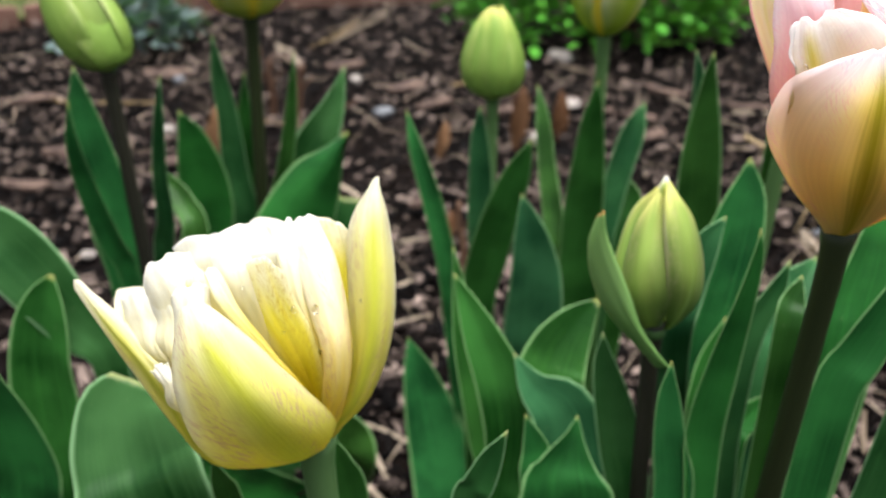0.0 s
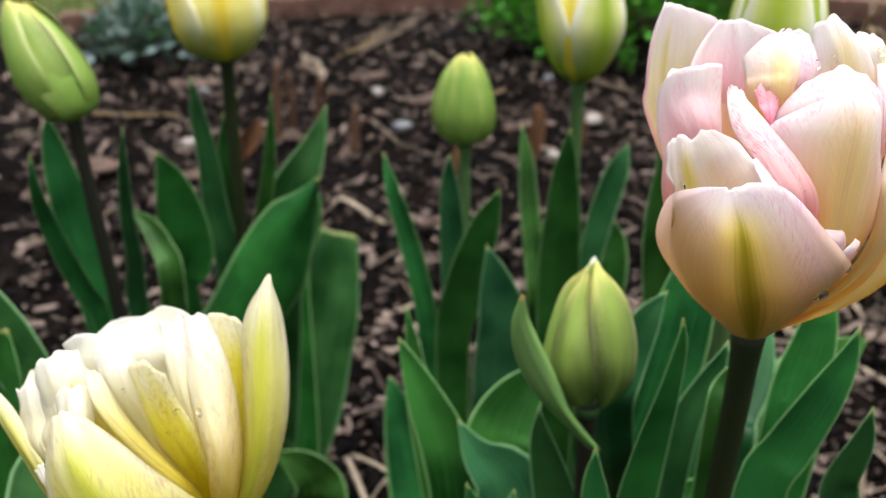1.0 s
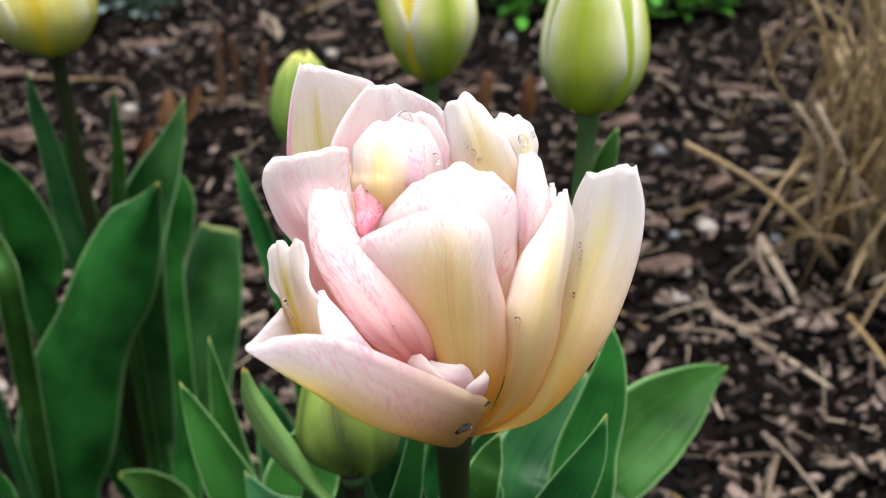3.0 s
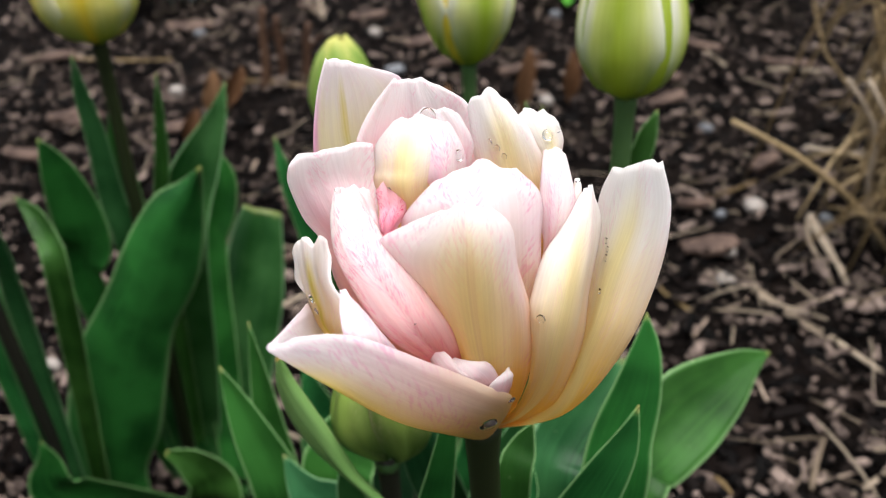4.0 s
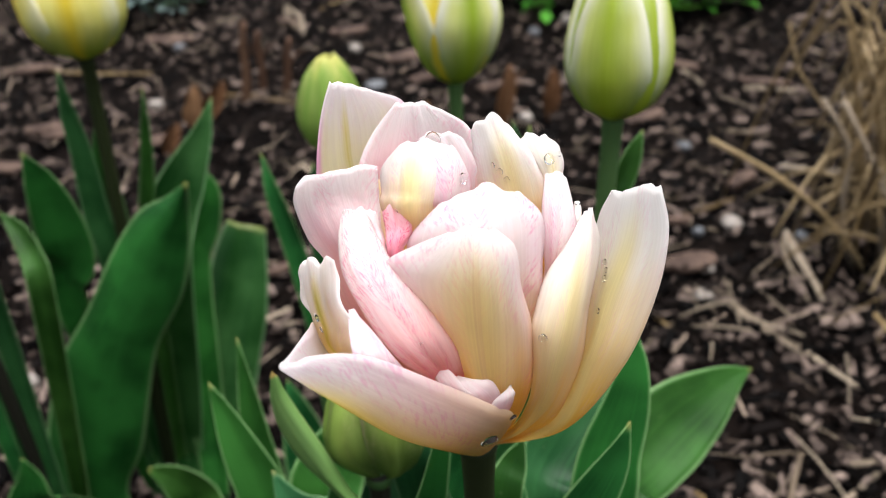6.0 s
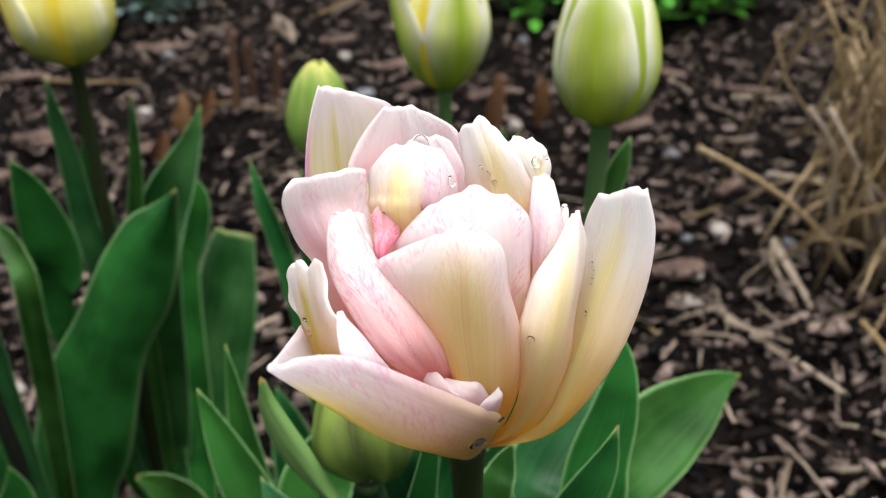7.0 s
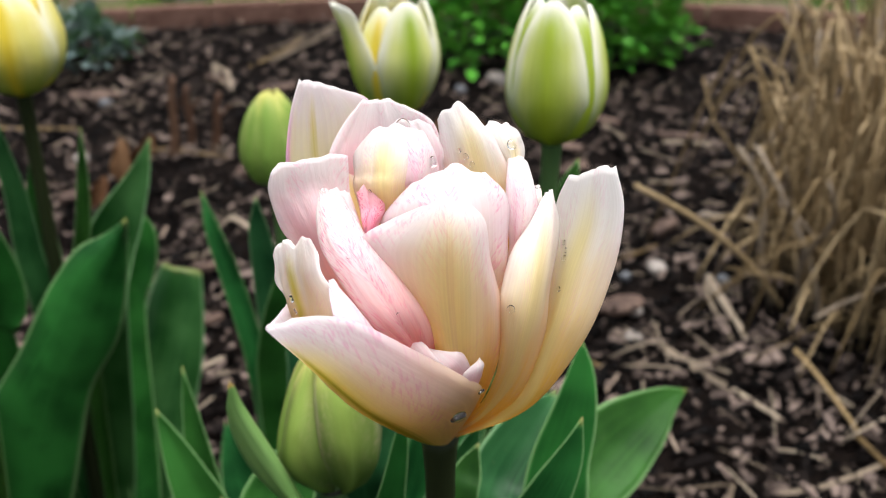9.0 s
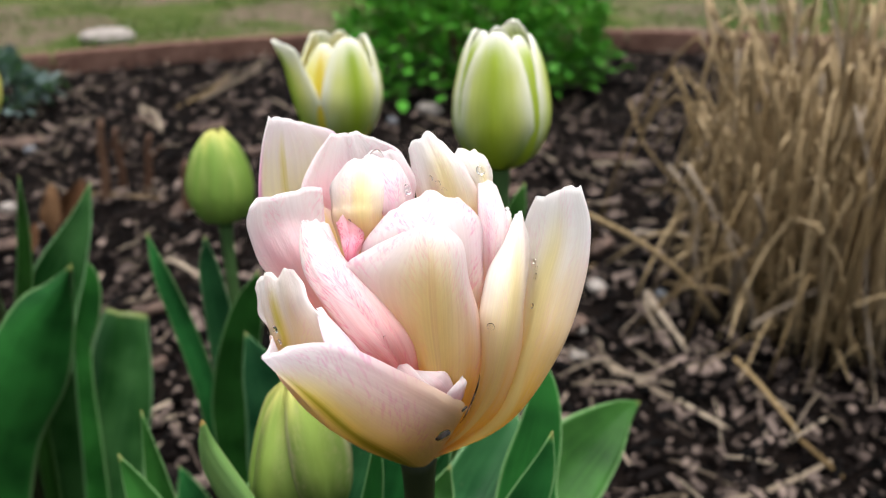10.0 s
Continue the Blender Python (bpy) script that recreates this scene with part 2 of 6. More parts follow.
def wood_material(name, a, b, c):
    """Bark chips: one tone a piece, with fibre; black tones stand for gap shade."""
    s = Nodes(name)
    r = s.island()
    fib = s.noise(s.scaled(s.coords(), 220, 60, 120), 1.0, 4)
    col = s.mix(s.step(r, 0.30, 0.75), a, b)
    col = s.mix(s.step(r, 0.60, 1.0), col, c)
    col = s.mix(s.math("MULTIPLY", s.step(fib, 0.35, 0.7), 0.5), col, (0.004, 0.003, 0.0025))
    return s.finish(col, 0.62, s.bump(fib, 0.5, 0.002), spec=0.04)


def straw_material(name, a, b, c):
    s = Nodes(name)
    r = s.random()
    i = s.island()
    fib = s.noise(s.scaled(s.coords(), 300, 300, 40), 1.0, 3)
    pick = s.math("FRACT", s.math("ADD", r, i))
    col = s.mix(s.step(pick, 0.1, 0.9), a, b)
    col = s.mix(s.math("MULTIPLY", s.step(fib, 0.4, 0.75), 0.55), col, c)
    return s.finish(col, 0.5, s.bump(fib, 0.3, 0.001), spec=0.15)


M_PINK_OUT = petal_material("petal_blush_flamed", (0.985, 0.80, 0.34), (0.985, 0.90, 0.78), (0.985, 0.86, 0.91), flame=(0.50, 0.48, 0.015), streak=(0.90, 0.44, 0.66), flame_width=0.07, streak_amount=0.45, foot_from=0.30, blush=0.6, flush=(0.985, 0.83, 0.87), tip=(0.985, 0.94, 0.95), rim_from=0.5, glow=(0.96, 0.83, 0.20), glow_width=0.75, translucent=0.68)
M_PINK = petal_material("petal_blush", (0.86, 0.46, 0.05), (0.92, 0.78, 0.56), (0.94, 0.84, 0.82), streak=(0.90, 0.52, 0.58), streak_amount=0.5, blush=0.8, flush=(0.92, 0.60, 0.66), tip=(0.95, 0.89, 0.84), flame=(0.88, 0.74, 0.28), flame_width=0.07, foot_from=0.24)
M_PINK_IVORY = petal_material("petal_pale_ivory", (0.98, 0.68, 0.13), (0.98, 0.93, 0.80), (0.98, 0.90, 0.91), streak=(0.94, 0.62, 0.74), streak_amount=0.4, blush=0.6, flush=(0.98, 0.88, 0.89), tip=(0.98, 0.96, 0.94), foot_from=0.27, glow=(0.97, 0.87, 0.46), glow_width=0.5)
M_PINK_BACK = petal_material("petal_cream_lilac_rim", (0.90, 0.66, 0.22), (0.97, 0.93, 0.68), (0.93, 0.58, 0.77), flame=(0.86, 0.80, 0.34), flame_width=0.04, streak=(0.93, 0.66, 0.75), streak_amount=0.3, tip=(0.98, 0.93, 0.93), blush=0.2, flush=(0.96, 0.84, 0.86), foot_from=0.45, rim_from=0.66)
M_PINK_FLAME = petal_material("petal_blush_centre_stripe", (0.98, 0.68, 0.13), (0.98, 0.89, 0.82), (0.98, 0.83, 0.88), streak=(0.94, 0.48, 0.64), streak_amount=0.45, blush=0.7, flush=(0.98, 0.80, 0.84), tip=(0.98, 0.95, 0.93), flame=(0.93, 0.76, 0.44), flame_width=0.035, foot_from=0.27, glow=(0.98, 0.87, 0.40), glow_width=0.75)
M_PINK_BLUSH = petal_material("petal_pale_streaked", (0.96, 0.72, 0.28), (0.98, 0.89, 0.88), (0.98, 0.84, 0.91), streak=(0.90, 0.36, 0.58), streak_amount=0.7, blush=0.9, flush=(0.97, 0.70, 0.81), tip=(0.98, 0.94, 0.95), foot_from=0.36)
M_PINK_LILAC = petal_material("petal_lilac_white", (0.95, 0.74, 0.50), (0.98, 0.91, 0.93), (0.96, 0.82, 0.91), streak=(0.92, 0.52, 0.72), streak_amount=0.5, blush=0.8, flush=(0.96, 0.78, 0.88), tip=(0.98, 0.93, 0.96), foot_from=0.45)
M_PINK_STREAK = petal_material("petal_blush_streaked", (0.96, 0.36, 0.30), (0.98, 0.84, 0.85), (0.98, 0.92, 0.90), streak=(0.92, 0.22, 0.42), streak_amount=0.7, foot_from=0.34, blush=0.6, flush=(0.97, 0.66, 0.72), tip=(0.98, 0.95, 0.92), streak_cover=0.34)
M_PINK_DEEP = petal_material("petal_deep_pink", (0.84, 0.20, 0.28), (0.94, 0.48, 0.58), (0.96, 0.70, 0.76), streak=(0.82, 0.05, 0.22), streak_amount=1.0, tip=(0.95, 0.62, 0.68), blush=0.9, flush=(0.91, 0.26, 0.40))
M_PINK_ROSE = petal_material("petal_rose", (0.96, 0.52, 0.46), (0.98, 0.73, 0.78), (0.98, 0.92, 0.93), streak=(0.94, 0.48, 0.62), streak_amount=0.45, tip=(0.98, 0.94, 0.94), blush=0.6, flush=(0.97, 0.70, 0.78))
M_PINK_CREAM = petal_material("petal_cream", (0.90, 0.66, 0.08), (0.97, 0.91, 0.72), (0.97, 0.90, 0.91), flame=(0.80, 0.74, 0.14), flame_width=0.08, streak=(0.93, 0.66, 0.75), streak_amount=0.3, tip=(0.98, 0.96, 0.93), blush=0.35, flush=(0.96, 0.80, 0.83), foot_from=0.30)
M_YEL_OUT = petal_material("petal_lemon_flamed", (0.78, 0.74, 0.08), (0.90, 0.87, 0.32), (0.96, 0.94, 0.80), flame=(0.60, 0.63, 0.06), flame_width=0.15, streak=(0.62, 0.40, 0.36), streak_amount=0.6, tip=(0.94, 0.93, 0.74), blush=0.3, rim_from=0.62, streak_cover=0.36)
M_YEL_CREASE = petal_material("petal_ivory_brown_veined", (0.89, 0.74, 0.10), (0.94, 0.90, 0.68), (0.93, 0.89, 0.74), streak=(0.64, 0.42, 0.32), streak_amount=0.6, tip=(0.95, 0.94, 0.90), streak_cover=0.32)
M_YEL = petal_material("petal_lemon", (0.88, 0.74, 0.03), (0.91, 0.84, 0.28), (0.92, 0.88, 0.62), streak=(0.74, 0.55, 0.22), streak_amount=0.55, tip=(0.92, 0.90, 0.74), blush=0.3)
M_YEL_DEEP = petal_material("petal_deep_yellow", (0.84, 0.72, 0.02), (0.90, 0.84, 0.10), (0.94, 0.92, 0.56), streak=(0.60, 0.44, 0.06), streak_amount=0.6, tip=(0.95, 0.93, 0.74), blush=0.1, flush=(0.92, 0.90, 0.5), streak_cover=0.30)
M_YEL_WHITE = petal_material("petal_ivory", (0.89, 0.79, 0.20), (0.92, 0.89, 0.68), (0.93, 0.91, 0.80), streak=(0.84, 0.70, 0.46), streak_amount=0.3, tip=(0.93, 0.92, 0.86))
M_BUD_GREEN = petal_material("petal_green_bud", (0.08, 0.15, 0.025), (0.20, 0.29, 0.06), (0.44, 0.43, 0.23), flame=(0.28, 0.40, 0.08), flame_width=0.26, streak=(0.55, 0.42, 0.28), streak_amount=0.45, tip=(0.64, 0.64, 0.18), rim_from=0.8, translucent=0.22, blush=0.15)
M_BUD_SMALL = petal_material("petal_small_bud", (0.18, 0.30, 0.05), (0.30, 0.43, 0.09), (0.58, 0.62, 0.28), flame=(0.20, 0.34, 0.06), flame_width=0.26, streak=(0.42, 0.40, 0.2), streak_amount=0.3, tip=(0.58, 0.58, 0.16), rim_from=0.7, translucent=0.22, blush=0.15)
M_BUD_LIME = petal_material("petal_lime", (0.24, 0.38, 0.015), (0.80, 0.84, 0.30), (0.95, 0.94, 0.80), flame=(0.42, 0.56, 0.03), flame_width=0.26, streak=(0.70, 0.62, 0.3), streak_amount=0.3, tip=(0.95, 0.95, 0.86), rim_from=0.42, translucent=0.35, blush=0.3, foot_from=0.48)
M_BUD_CREAM = petal_material("petal_cream_lime_foot", (0.24, 0.38, 0.015), (0.80, 0.84, 0.30), (0.95, 0.94, 0.80), flame=(0.36, 0.52, 0.02), flame_width=0.17, streak=(0.70, 0.62, 0.3), streak_amount=0.3, tip=(0.95, 0.95, 0.86), rim_from=0.42, translucent=0.35, blush=0.3, foot_from=0.48)
M_BUD_YELLOW = petal_material("petal_soft_yellow", (0.34, 0.46, 0.02), (0.90, 0.84, 0.26), (0.95, 0.93, 0.70), flame=(0.86, 0.68, 0.04), flame_width=0.10, streak=(0.78, 0.60, 0.2), streak_amount=0.4, tip=(0.95, 0.94, 0.78), rim_from=0.5, translucent=0.38, blush=0.3, foot_from=0.52)

M_LEAF = leaf_material("tulip_leaf_green", (0.002, 0.026, 0.003), (0.030, 0.142, 0.024), rim=(0.20, 0.36, 0.14), tipcol=(0.16, 0.18, 0.05))
M_LEAF_BLUE = leaf_material("tulip_leaf_bluegreen", (0.004, 0.034, 0.009), (0.034, 0.128, 0.038), rim=(0.20, 0.36, 0.17), tipcol=(0.15, 0.18, 0.06))
M_LEAF_BRACT = leaf_material("tulip_bract_green", (0.10, 0.22, 0.05), (0.17, 0.30, 0.09), rim=(0.3, 0.42, 0.15))
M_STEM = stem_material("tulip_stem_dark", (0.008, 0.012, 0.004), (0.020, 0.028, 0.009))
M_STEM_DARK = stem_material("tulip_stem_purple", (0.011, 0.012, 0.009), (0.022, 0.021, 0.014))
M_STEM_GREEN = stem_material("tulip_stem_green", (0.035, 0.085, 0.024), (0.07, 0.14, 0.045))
# blackest tones lie below real bark: shade between chips put into the colour
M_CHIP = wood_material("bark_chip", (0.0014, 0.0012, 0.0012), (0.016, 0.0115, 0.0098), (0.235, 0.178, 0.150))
M_SHRED = wood_material("shredded_bark", (0.006, 0.0045, 0.004), (0.040, 0.028, 0.023), (0.40, 0.31, 0.24))
M_STRAW = straw_material("dry_straw", (0.11, 0.072, 0.030), (0.25, 0.175, 0.085), (0.055, 0.036, 0.016))
M_STRAW_TAN = straw_material("tan_cut_straw", (0.18, 0.124, 0.058), (0.43, 0.32, 0.18), (0.07, 0.046, 0.022))
M_STRAW_PALE = straw_material("weathered_straw", (0.15, 0.115, 0.08), (0.34, 0.275, 0.205), (0.07, 0.05, 0.034))
M_TWIG = straw_material("dead_stem", (0.07, 0.036, 0.022), (0.12, 0.066, 0.04), (0.035, 0.02, 0.012))
M_DRYLEAF = straw_material("dry_leaf", (0.10, 0.048, 0.022), (0.20, 0.11, 0.055), (0.05, 0.025, 0.012))


def soil_material():
    s = Nodes("soil_and_lawn")
    p = s.coords()
    n1, n2 = s.noise(p, 9.0, 5, 0.6), s.noise(p, 120.0, 4, 0.6)
    # near-black soil: the shade in gaps between chips is put into its colour
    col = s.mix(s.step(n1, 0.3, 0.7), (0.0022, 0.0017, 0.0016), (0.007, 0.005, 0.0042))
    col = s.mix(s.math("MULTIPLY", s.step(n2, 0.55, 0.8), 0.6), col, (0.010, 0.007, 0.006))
    sep = s.t.nodes.new("ShaderNodeSeparateXYZ")
    s.put(sep.inputs[0], p)
    edge = s.math("ADD", sep.outputs[1], s.math("MULTIPLY", s.math("MULTIPLY", sep.outputs[0], sep.outputs[0]), 0.2))
    turf = s.mix(s.step(n1, 0.35, 0.65), (0.036, 0.058, 0.012), (0.075, 0.088, 0.028))
    turf = s.mix(s.step(s.noise(p, 2.2, 3), 0.46, 0.60), turf, (0.11, 0.085, 0.06))
    col = s.mix(s.step(edge, 2.50, 2.54), col, turf)
    return s.finish(col, 0.85, s.bump(s.math("ADD", n1, n2), 0.7, 0.01), spec=0.02)


M_SOIL = soil_material()


def plain(name, a, b, scale, rough=0.7, bumpy=0.4):
    s = Nodes(name)
    n = s.noise(s.coords(), scale, 4, 0.6)
    return s.finish(s.mix(s.step(n, 0.3, 0.7), a, b), rough, s.bump(n, bumpy, 0.002), spec=0.2)


M_STONE = plain("pale_pebble", (0.20, 0.175, 0.155), (0.32, 0.285, 0.255), 90.0, 0.6)
M_STONE_GREY = plain("grey_pebble", (0.08, 0.085, 0.095), (0.16, 0.165, 0.175), 90.0, 0.5)
M_EDGE = plain("edging_clay", (0.10, 0.05, 0.036), (0.17, 0.095, 0.07), 25.0, 0.8)
M_SHRUB = leaf_material("shrub_leaf", (0.04, 0.15, 0.015), (0.11, 0.30, 0.035), rim=(0.08, 0.2, 0.04), tipcol=(0.09, 0.2, 0.04), translucent=0.25)
M_BLUELEAF = leaf_material("bluegrey_leaf", (0.10, 0.15, 0.15), (0.19, 0.25, 0.25), rim=(0.2, 0.26, 0.25), tipcol=(0.2, 0.25, 0.25))
M_GRASS = leaf_material("lawn_grass", (0.035, 0.065, 0.010), (0.085, 0.11, 0.028), rim=(0.11, 0.14, 0.05), tipcol=(0.2, 0.2, 0.08))


def drop_material():
    s = Nodes("water")
    b = s.add("ShaderNodeBsdfPrincipled", Base_Color=(1.0, 1.0, 1.0), Roughness=0.0, IOR=1.33)
    b.inputs["Transmission Weight"].default_value = 1.0
    s.t.links.new(b.outputs[0], s.out.inputs[0])
    return s.mat


M_WATER = drop_material()


# ---- ground ----
def ground_sheet():
    xs = np.concatenate([[-300, -60, -15, -5, -3], np.arange(-2.0, 2.21, 0.025), [3, 5, 15, 60, 300]])
    ys = np.concatenate([[-60, -10, -3, -1.2], np.arange(-0.6, 3.41, 0.025), [4, 6, 12, 30, 100, 400]])
    n, m = len(ys), len(xs)
    verts = []
    for y in ys:
        for x in xs:
            near = -2.1 < x < 2.3 and -0.7 < y < 3.5
            z = 0.0
            if near:
                z = 0.012 * noise.noise((x * 4, y * 4, 0.3)) + 0.007 * noise.noise((x * 17, y * 17, 1.7)) + 0.004 * noise.noise((x * 45, y * 45, 4.1))
                if y + 0.2 * x * x > 2.5:
                    z += 0.02
            verts.append((x, y, z - 0.006))
    faces = [(i * m + j, i * m + j + 1, (i + 1) * m + j + 1, (i + 1) * m + j) for i in range(n - 1) for j in range(m - 1)]
    return mesh_from("ground", verts, faces)


def height(x, y):
    return 0.012 * noise.noise((x * 4, y * 4, 0.3)) + 0.007 * noise.noise((x * 17, y * 17, 1.7)) - 0.006


ground = tagged(part("ground", ground_sheet(), M_SOIL), "crumbly garden soil with gap shade in its near-black colour, mulch and lawn beyond", "ground", kind="structure")


def rot(yaw, pitch, roll):
    return np.array(Euler((roll, pitch, yaw)).to_matrix())


def chips(count, seed, long_range, wide_range, thick_range, region, lift=0.0):
    """Many small uneven slabs of bark joined into one mesh."""
    rs = np.random.RandomState(seed)
    verts, faces = [], []
    done = 0
    while done < count:
        x, y = region(rs)
        a, b, c = rs.uniform(*long_range) / 2, rs.uniform(*wide_range) / 2, rs.uniform(*thick_range) / 2
        k = len(verts)
        box = np.array([(-a, -b, -c), (a, -b, -c), (a, b, -c), (-a, b, -c), (-a, -b, c), (a, -b, c), (a, b, c), (-a, b, c)])
        box *= rs.uniform(0.55, 1.1, (8, 3))
        box[:, 2] += (box[:, 0] / a) ** 2 * rs.uniform(-0.12, 0.12) * a
        m = rot(rs.uniform(0, 6.28), rs.normal(0, 0.28), rs.normal(0, 0.35))
        z = height(x, y) + abs(rs.normal(0, 0.009)) + c + lift
        verts.extend(box @ m.T + (x, y, z))
        for q in ((0, 3, 2, 1), (4, 5, 6, 7), (0, 1, 5, 4), (1, 2, 6, 5), (2, 3, 7, 6), (3, 0, 4, 7)):
            faces.append(tuple(k + i for i in q))
        done += 1
    return mesh_from("chips", verts, faces, smooth=False)


def bed(rs):
    """A place in the bed, denser near the tulips."""
    while True:
        y = 0.05 + 2.4 * rs.uniform() ** 1.25
        x = rs.uniform(-0.75, 0.75) * (0.42 + 0.62 * y) + 0.02
        if y + 0.2 * x * x < 2.44:
            return x, y


tagged(part("bark_mulch", chips(7500, 3, (0.006, 0.034), (0.003, 0.013), (0.0015, 0.006), bed), M_CHIP), "damp dark brown shredded bark mulch on the soil, gap shade in its blackest chips", "mulch", kind="stuff")


def far_bed(rs):
    """A place in the rest of the bed, round the planted part."""
    while True:
        x, y = rs.uniform(-2.6, 2.6), rs.uniform(-1.6, 2.4)
        if y + 0.2 * x * x < 2.44 and (y < 0.04 or abs(x) > 0.70 * (0.42 + 0.62 * y)):
            return x, y


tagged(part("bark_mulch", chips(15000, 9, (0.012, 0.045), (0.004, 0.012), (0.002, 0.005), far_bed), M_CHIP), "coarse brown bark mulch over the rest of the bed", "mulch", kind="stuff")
tagged(part("fine_mulch", chips(15000, 4, (0.003, 0.012), (0.002, 0.007), (0.001, 0.004), bed, 0.003), M_CHIP), "fine crumbs of dark bark between the larger chips, gap shade in the blackest", "mulch", kind="stuff")

tagged(part("shredded_bark", chips(1200, 6, (0.010, 0.060), (0.0010, 0.0036), (0.0008, 0.0020), bed, 0.005), M_SHRED), "pale fibrous shreds of bark strewn over the mulch", "mulch", kind="stuff")


# ---- tulips ----
def stem(parent, base, rows, mat):
    rows = [(x - base[0], y - base[1], z - base[2], r) for x, y, z, r in rows]
    v, f, uv = tube(rows, 14, 22)
    return part("stem", mesh_from("stem", v, f, uv), mat, parent)


def leaf(parent, base, rows, cup, mat, seed, face=(0.05, -0.9, 0.42), **kw):
    rows = [(x - base[0], y - base[1], z - base[2], w) for x, y, z, w in rows]
    rs = np.random.RandomState(seed)
    tw = rs.uniform(-11, 11)
    g = blade(rows, face, cup, n=34, m=11, thick=0.0011, ruffle=0.022, seed=seed, twist=(tw, -tw * 0.4), notch=0.02, **kw)
    v, f, uv = shell(g, 0.0011)
    return part("leaf", mesh_from("leaf", v, f, uv), mat, parent)


def petal(parent, shift, rows, face, cup, ruffle, mat, seed, n=30, m=17, thick=0.0009, blunt=0.0, skew=0.0, keel=0.0):
    g = blade(rows, face, cup, n=n, m=m, thick=thick, ruffle=ruffle, seed=seed, roll_edge=0.02, blunt=blunt, skew=skew, notch=keel, rigid=True)
    v, f, uv = shell(g, thick)
    return part("petal", mesh_from("petal", v + np.array(shift), f, uv), mat, parent)


def bud_petals(parent, shift, tall, radius, mats, count=6, gape=0.12, seed=0, lean=(0, 0), splay=None, ruffle=0.015, keel=0.015, wide=1.0, low=(1.0, 0.78), point=0.30, blunt=0.10, turn=0.4):
    """A closed or opening tulip head of overlapping petals round one axis."""
    rs = np.random.RandomState(seed)
    for k in range(count):
        outer = k % 2 == 0
        az = 2 * math.pi * k / count + rs.uniform(-0.12, 0.12) + turn
        rr = radius * (1.0 if outer else 0.93) * rs.uniform(0.97, 1.03)
        hh = tall * (1.0 if outer else 0.98) * rs.uniform(0.93, 1.03)
        g = gape * (1.0 if outer else 0.8)
        if splay and k == splay[0]:
            g, hh = splay[1], hh * 0.96
        prof = [(g, 1.0, point + point * 1.6 * g), (g + 0.24 * (1 - g), 0.93, 0.32 + point + 0.4 * g), (g + 0.62 * (1 - g), 0.78, 1.15), (0.95 + 0.05 * g, 0.52, 1.6), (low[0], 0.30, 1.75 * low[0]), (low[1], 0.10, 1.6 * low[1]), (0.25, 0.0, 0.5)]
        rows = []
        for r, h, w in prof:
            rows.append((math.cos(az) * r * rr + lean[0] * h, math.sin(az) * r * rr + lean[1] * h, h * hh, w * rr * wide))
        petal(parent, shift, rows, (-math.cos(az), -math.sin(az), 0.12), 0.97, ruffle, mats[0] if outer else mats[1], seed * 31 + k, n=26, m=15, blunt=blunt, keel=keel)


PLANTS = {
    "left_bud": ((-0.316, 0.306, 0), "tall tulip with a closed pale green bud", (-0.318, 0.280, 0.380)),
    "left_yellow": ((-0.270, 0.391, 0), "tulip with a soft yellow half-open flower", (-0.254, 0.378, 0.388)),
    "broad": ((-0.225, 0.360, 0), "tulip plant with broad dark green leaves and no flower", None),
    "cream": ((-0.165, 0.035, 0), "cream and lemon double tulip in full bloom", (-0.1780, 0.0173, 0.3204)),
    "cream_side": ((-0.300, 0.170, 0), "tulip plant with nibbled broad green leaves", None),
    "small_bud": ((-0.099, 0.336, 0), "tulip with a small tight green bud", (-0.097, 0.336, 0.3435)),
    "far_yellow": ((-0.026, 0.372, 0), "tulip with a lime and cream flower opening", (-0.0255, 0.350, 0.380)),
    "green_yellow": ((0.040, 0.250, 0), "tulip with a lime green flower about to open", (0.048, 0.218, 0.410)),
    "near_bud": ((-0.041, 0.097, 0), "tulip with a closed green bud and a curled bract", (-0.0461, 0.1004, 0.3114)),
    "pink": ((0.000, 0.095, 0), "blush pink double tulip in full bloom with raindrops", (-0.0070, 0.0400, 0.3825)),
}
HEADS = {}
for key, (base, label, top) in PLANTS.items():
    HEADS[key] = thing("tulip", base, label, "tulip", "tulips in the bed")

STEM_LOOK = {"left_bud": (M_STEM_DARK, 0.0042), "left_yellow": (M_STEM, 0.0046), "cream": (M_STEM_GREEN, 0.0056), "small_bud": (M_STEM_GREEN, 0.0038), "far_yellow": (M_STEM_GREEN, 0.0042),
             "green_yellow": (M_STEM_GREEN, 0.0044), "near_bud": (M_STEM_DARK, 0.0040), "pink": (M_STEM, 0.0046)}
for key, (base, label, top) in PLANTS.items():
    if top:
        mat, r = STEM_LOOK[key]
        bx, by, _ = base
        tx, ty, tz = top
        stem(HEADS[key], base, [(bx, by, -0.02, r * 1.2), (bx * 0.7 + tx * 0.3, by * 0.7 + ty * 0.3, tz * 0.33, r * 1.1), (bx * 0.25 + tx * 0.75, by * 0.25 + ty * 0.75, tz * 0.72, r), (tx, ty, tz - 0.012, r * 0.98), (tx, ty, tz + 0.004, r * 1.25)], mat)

FLOWERS = {}
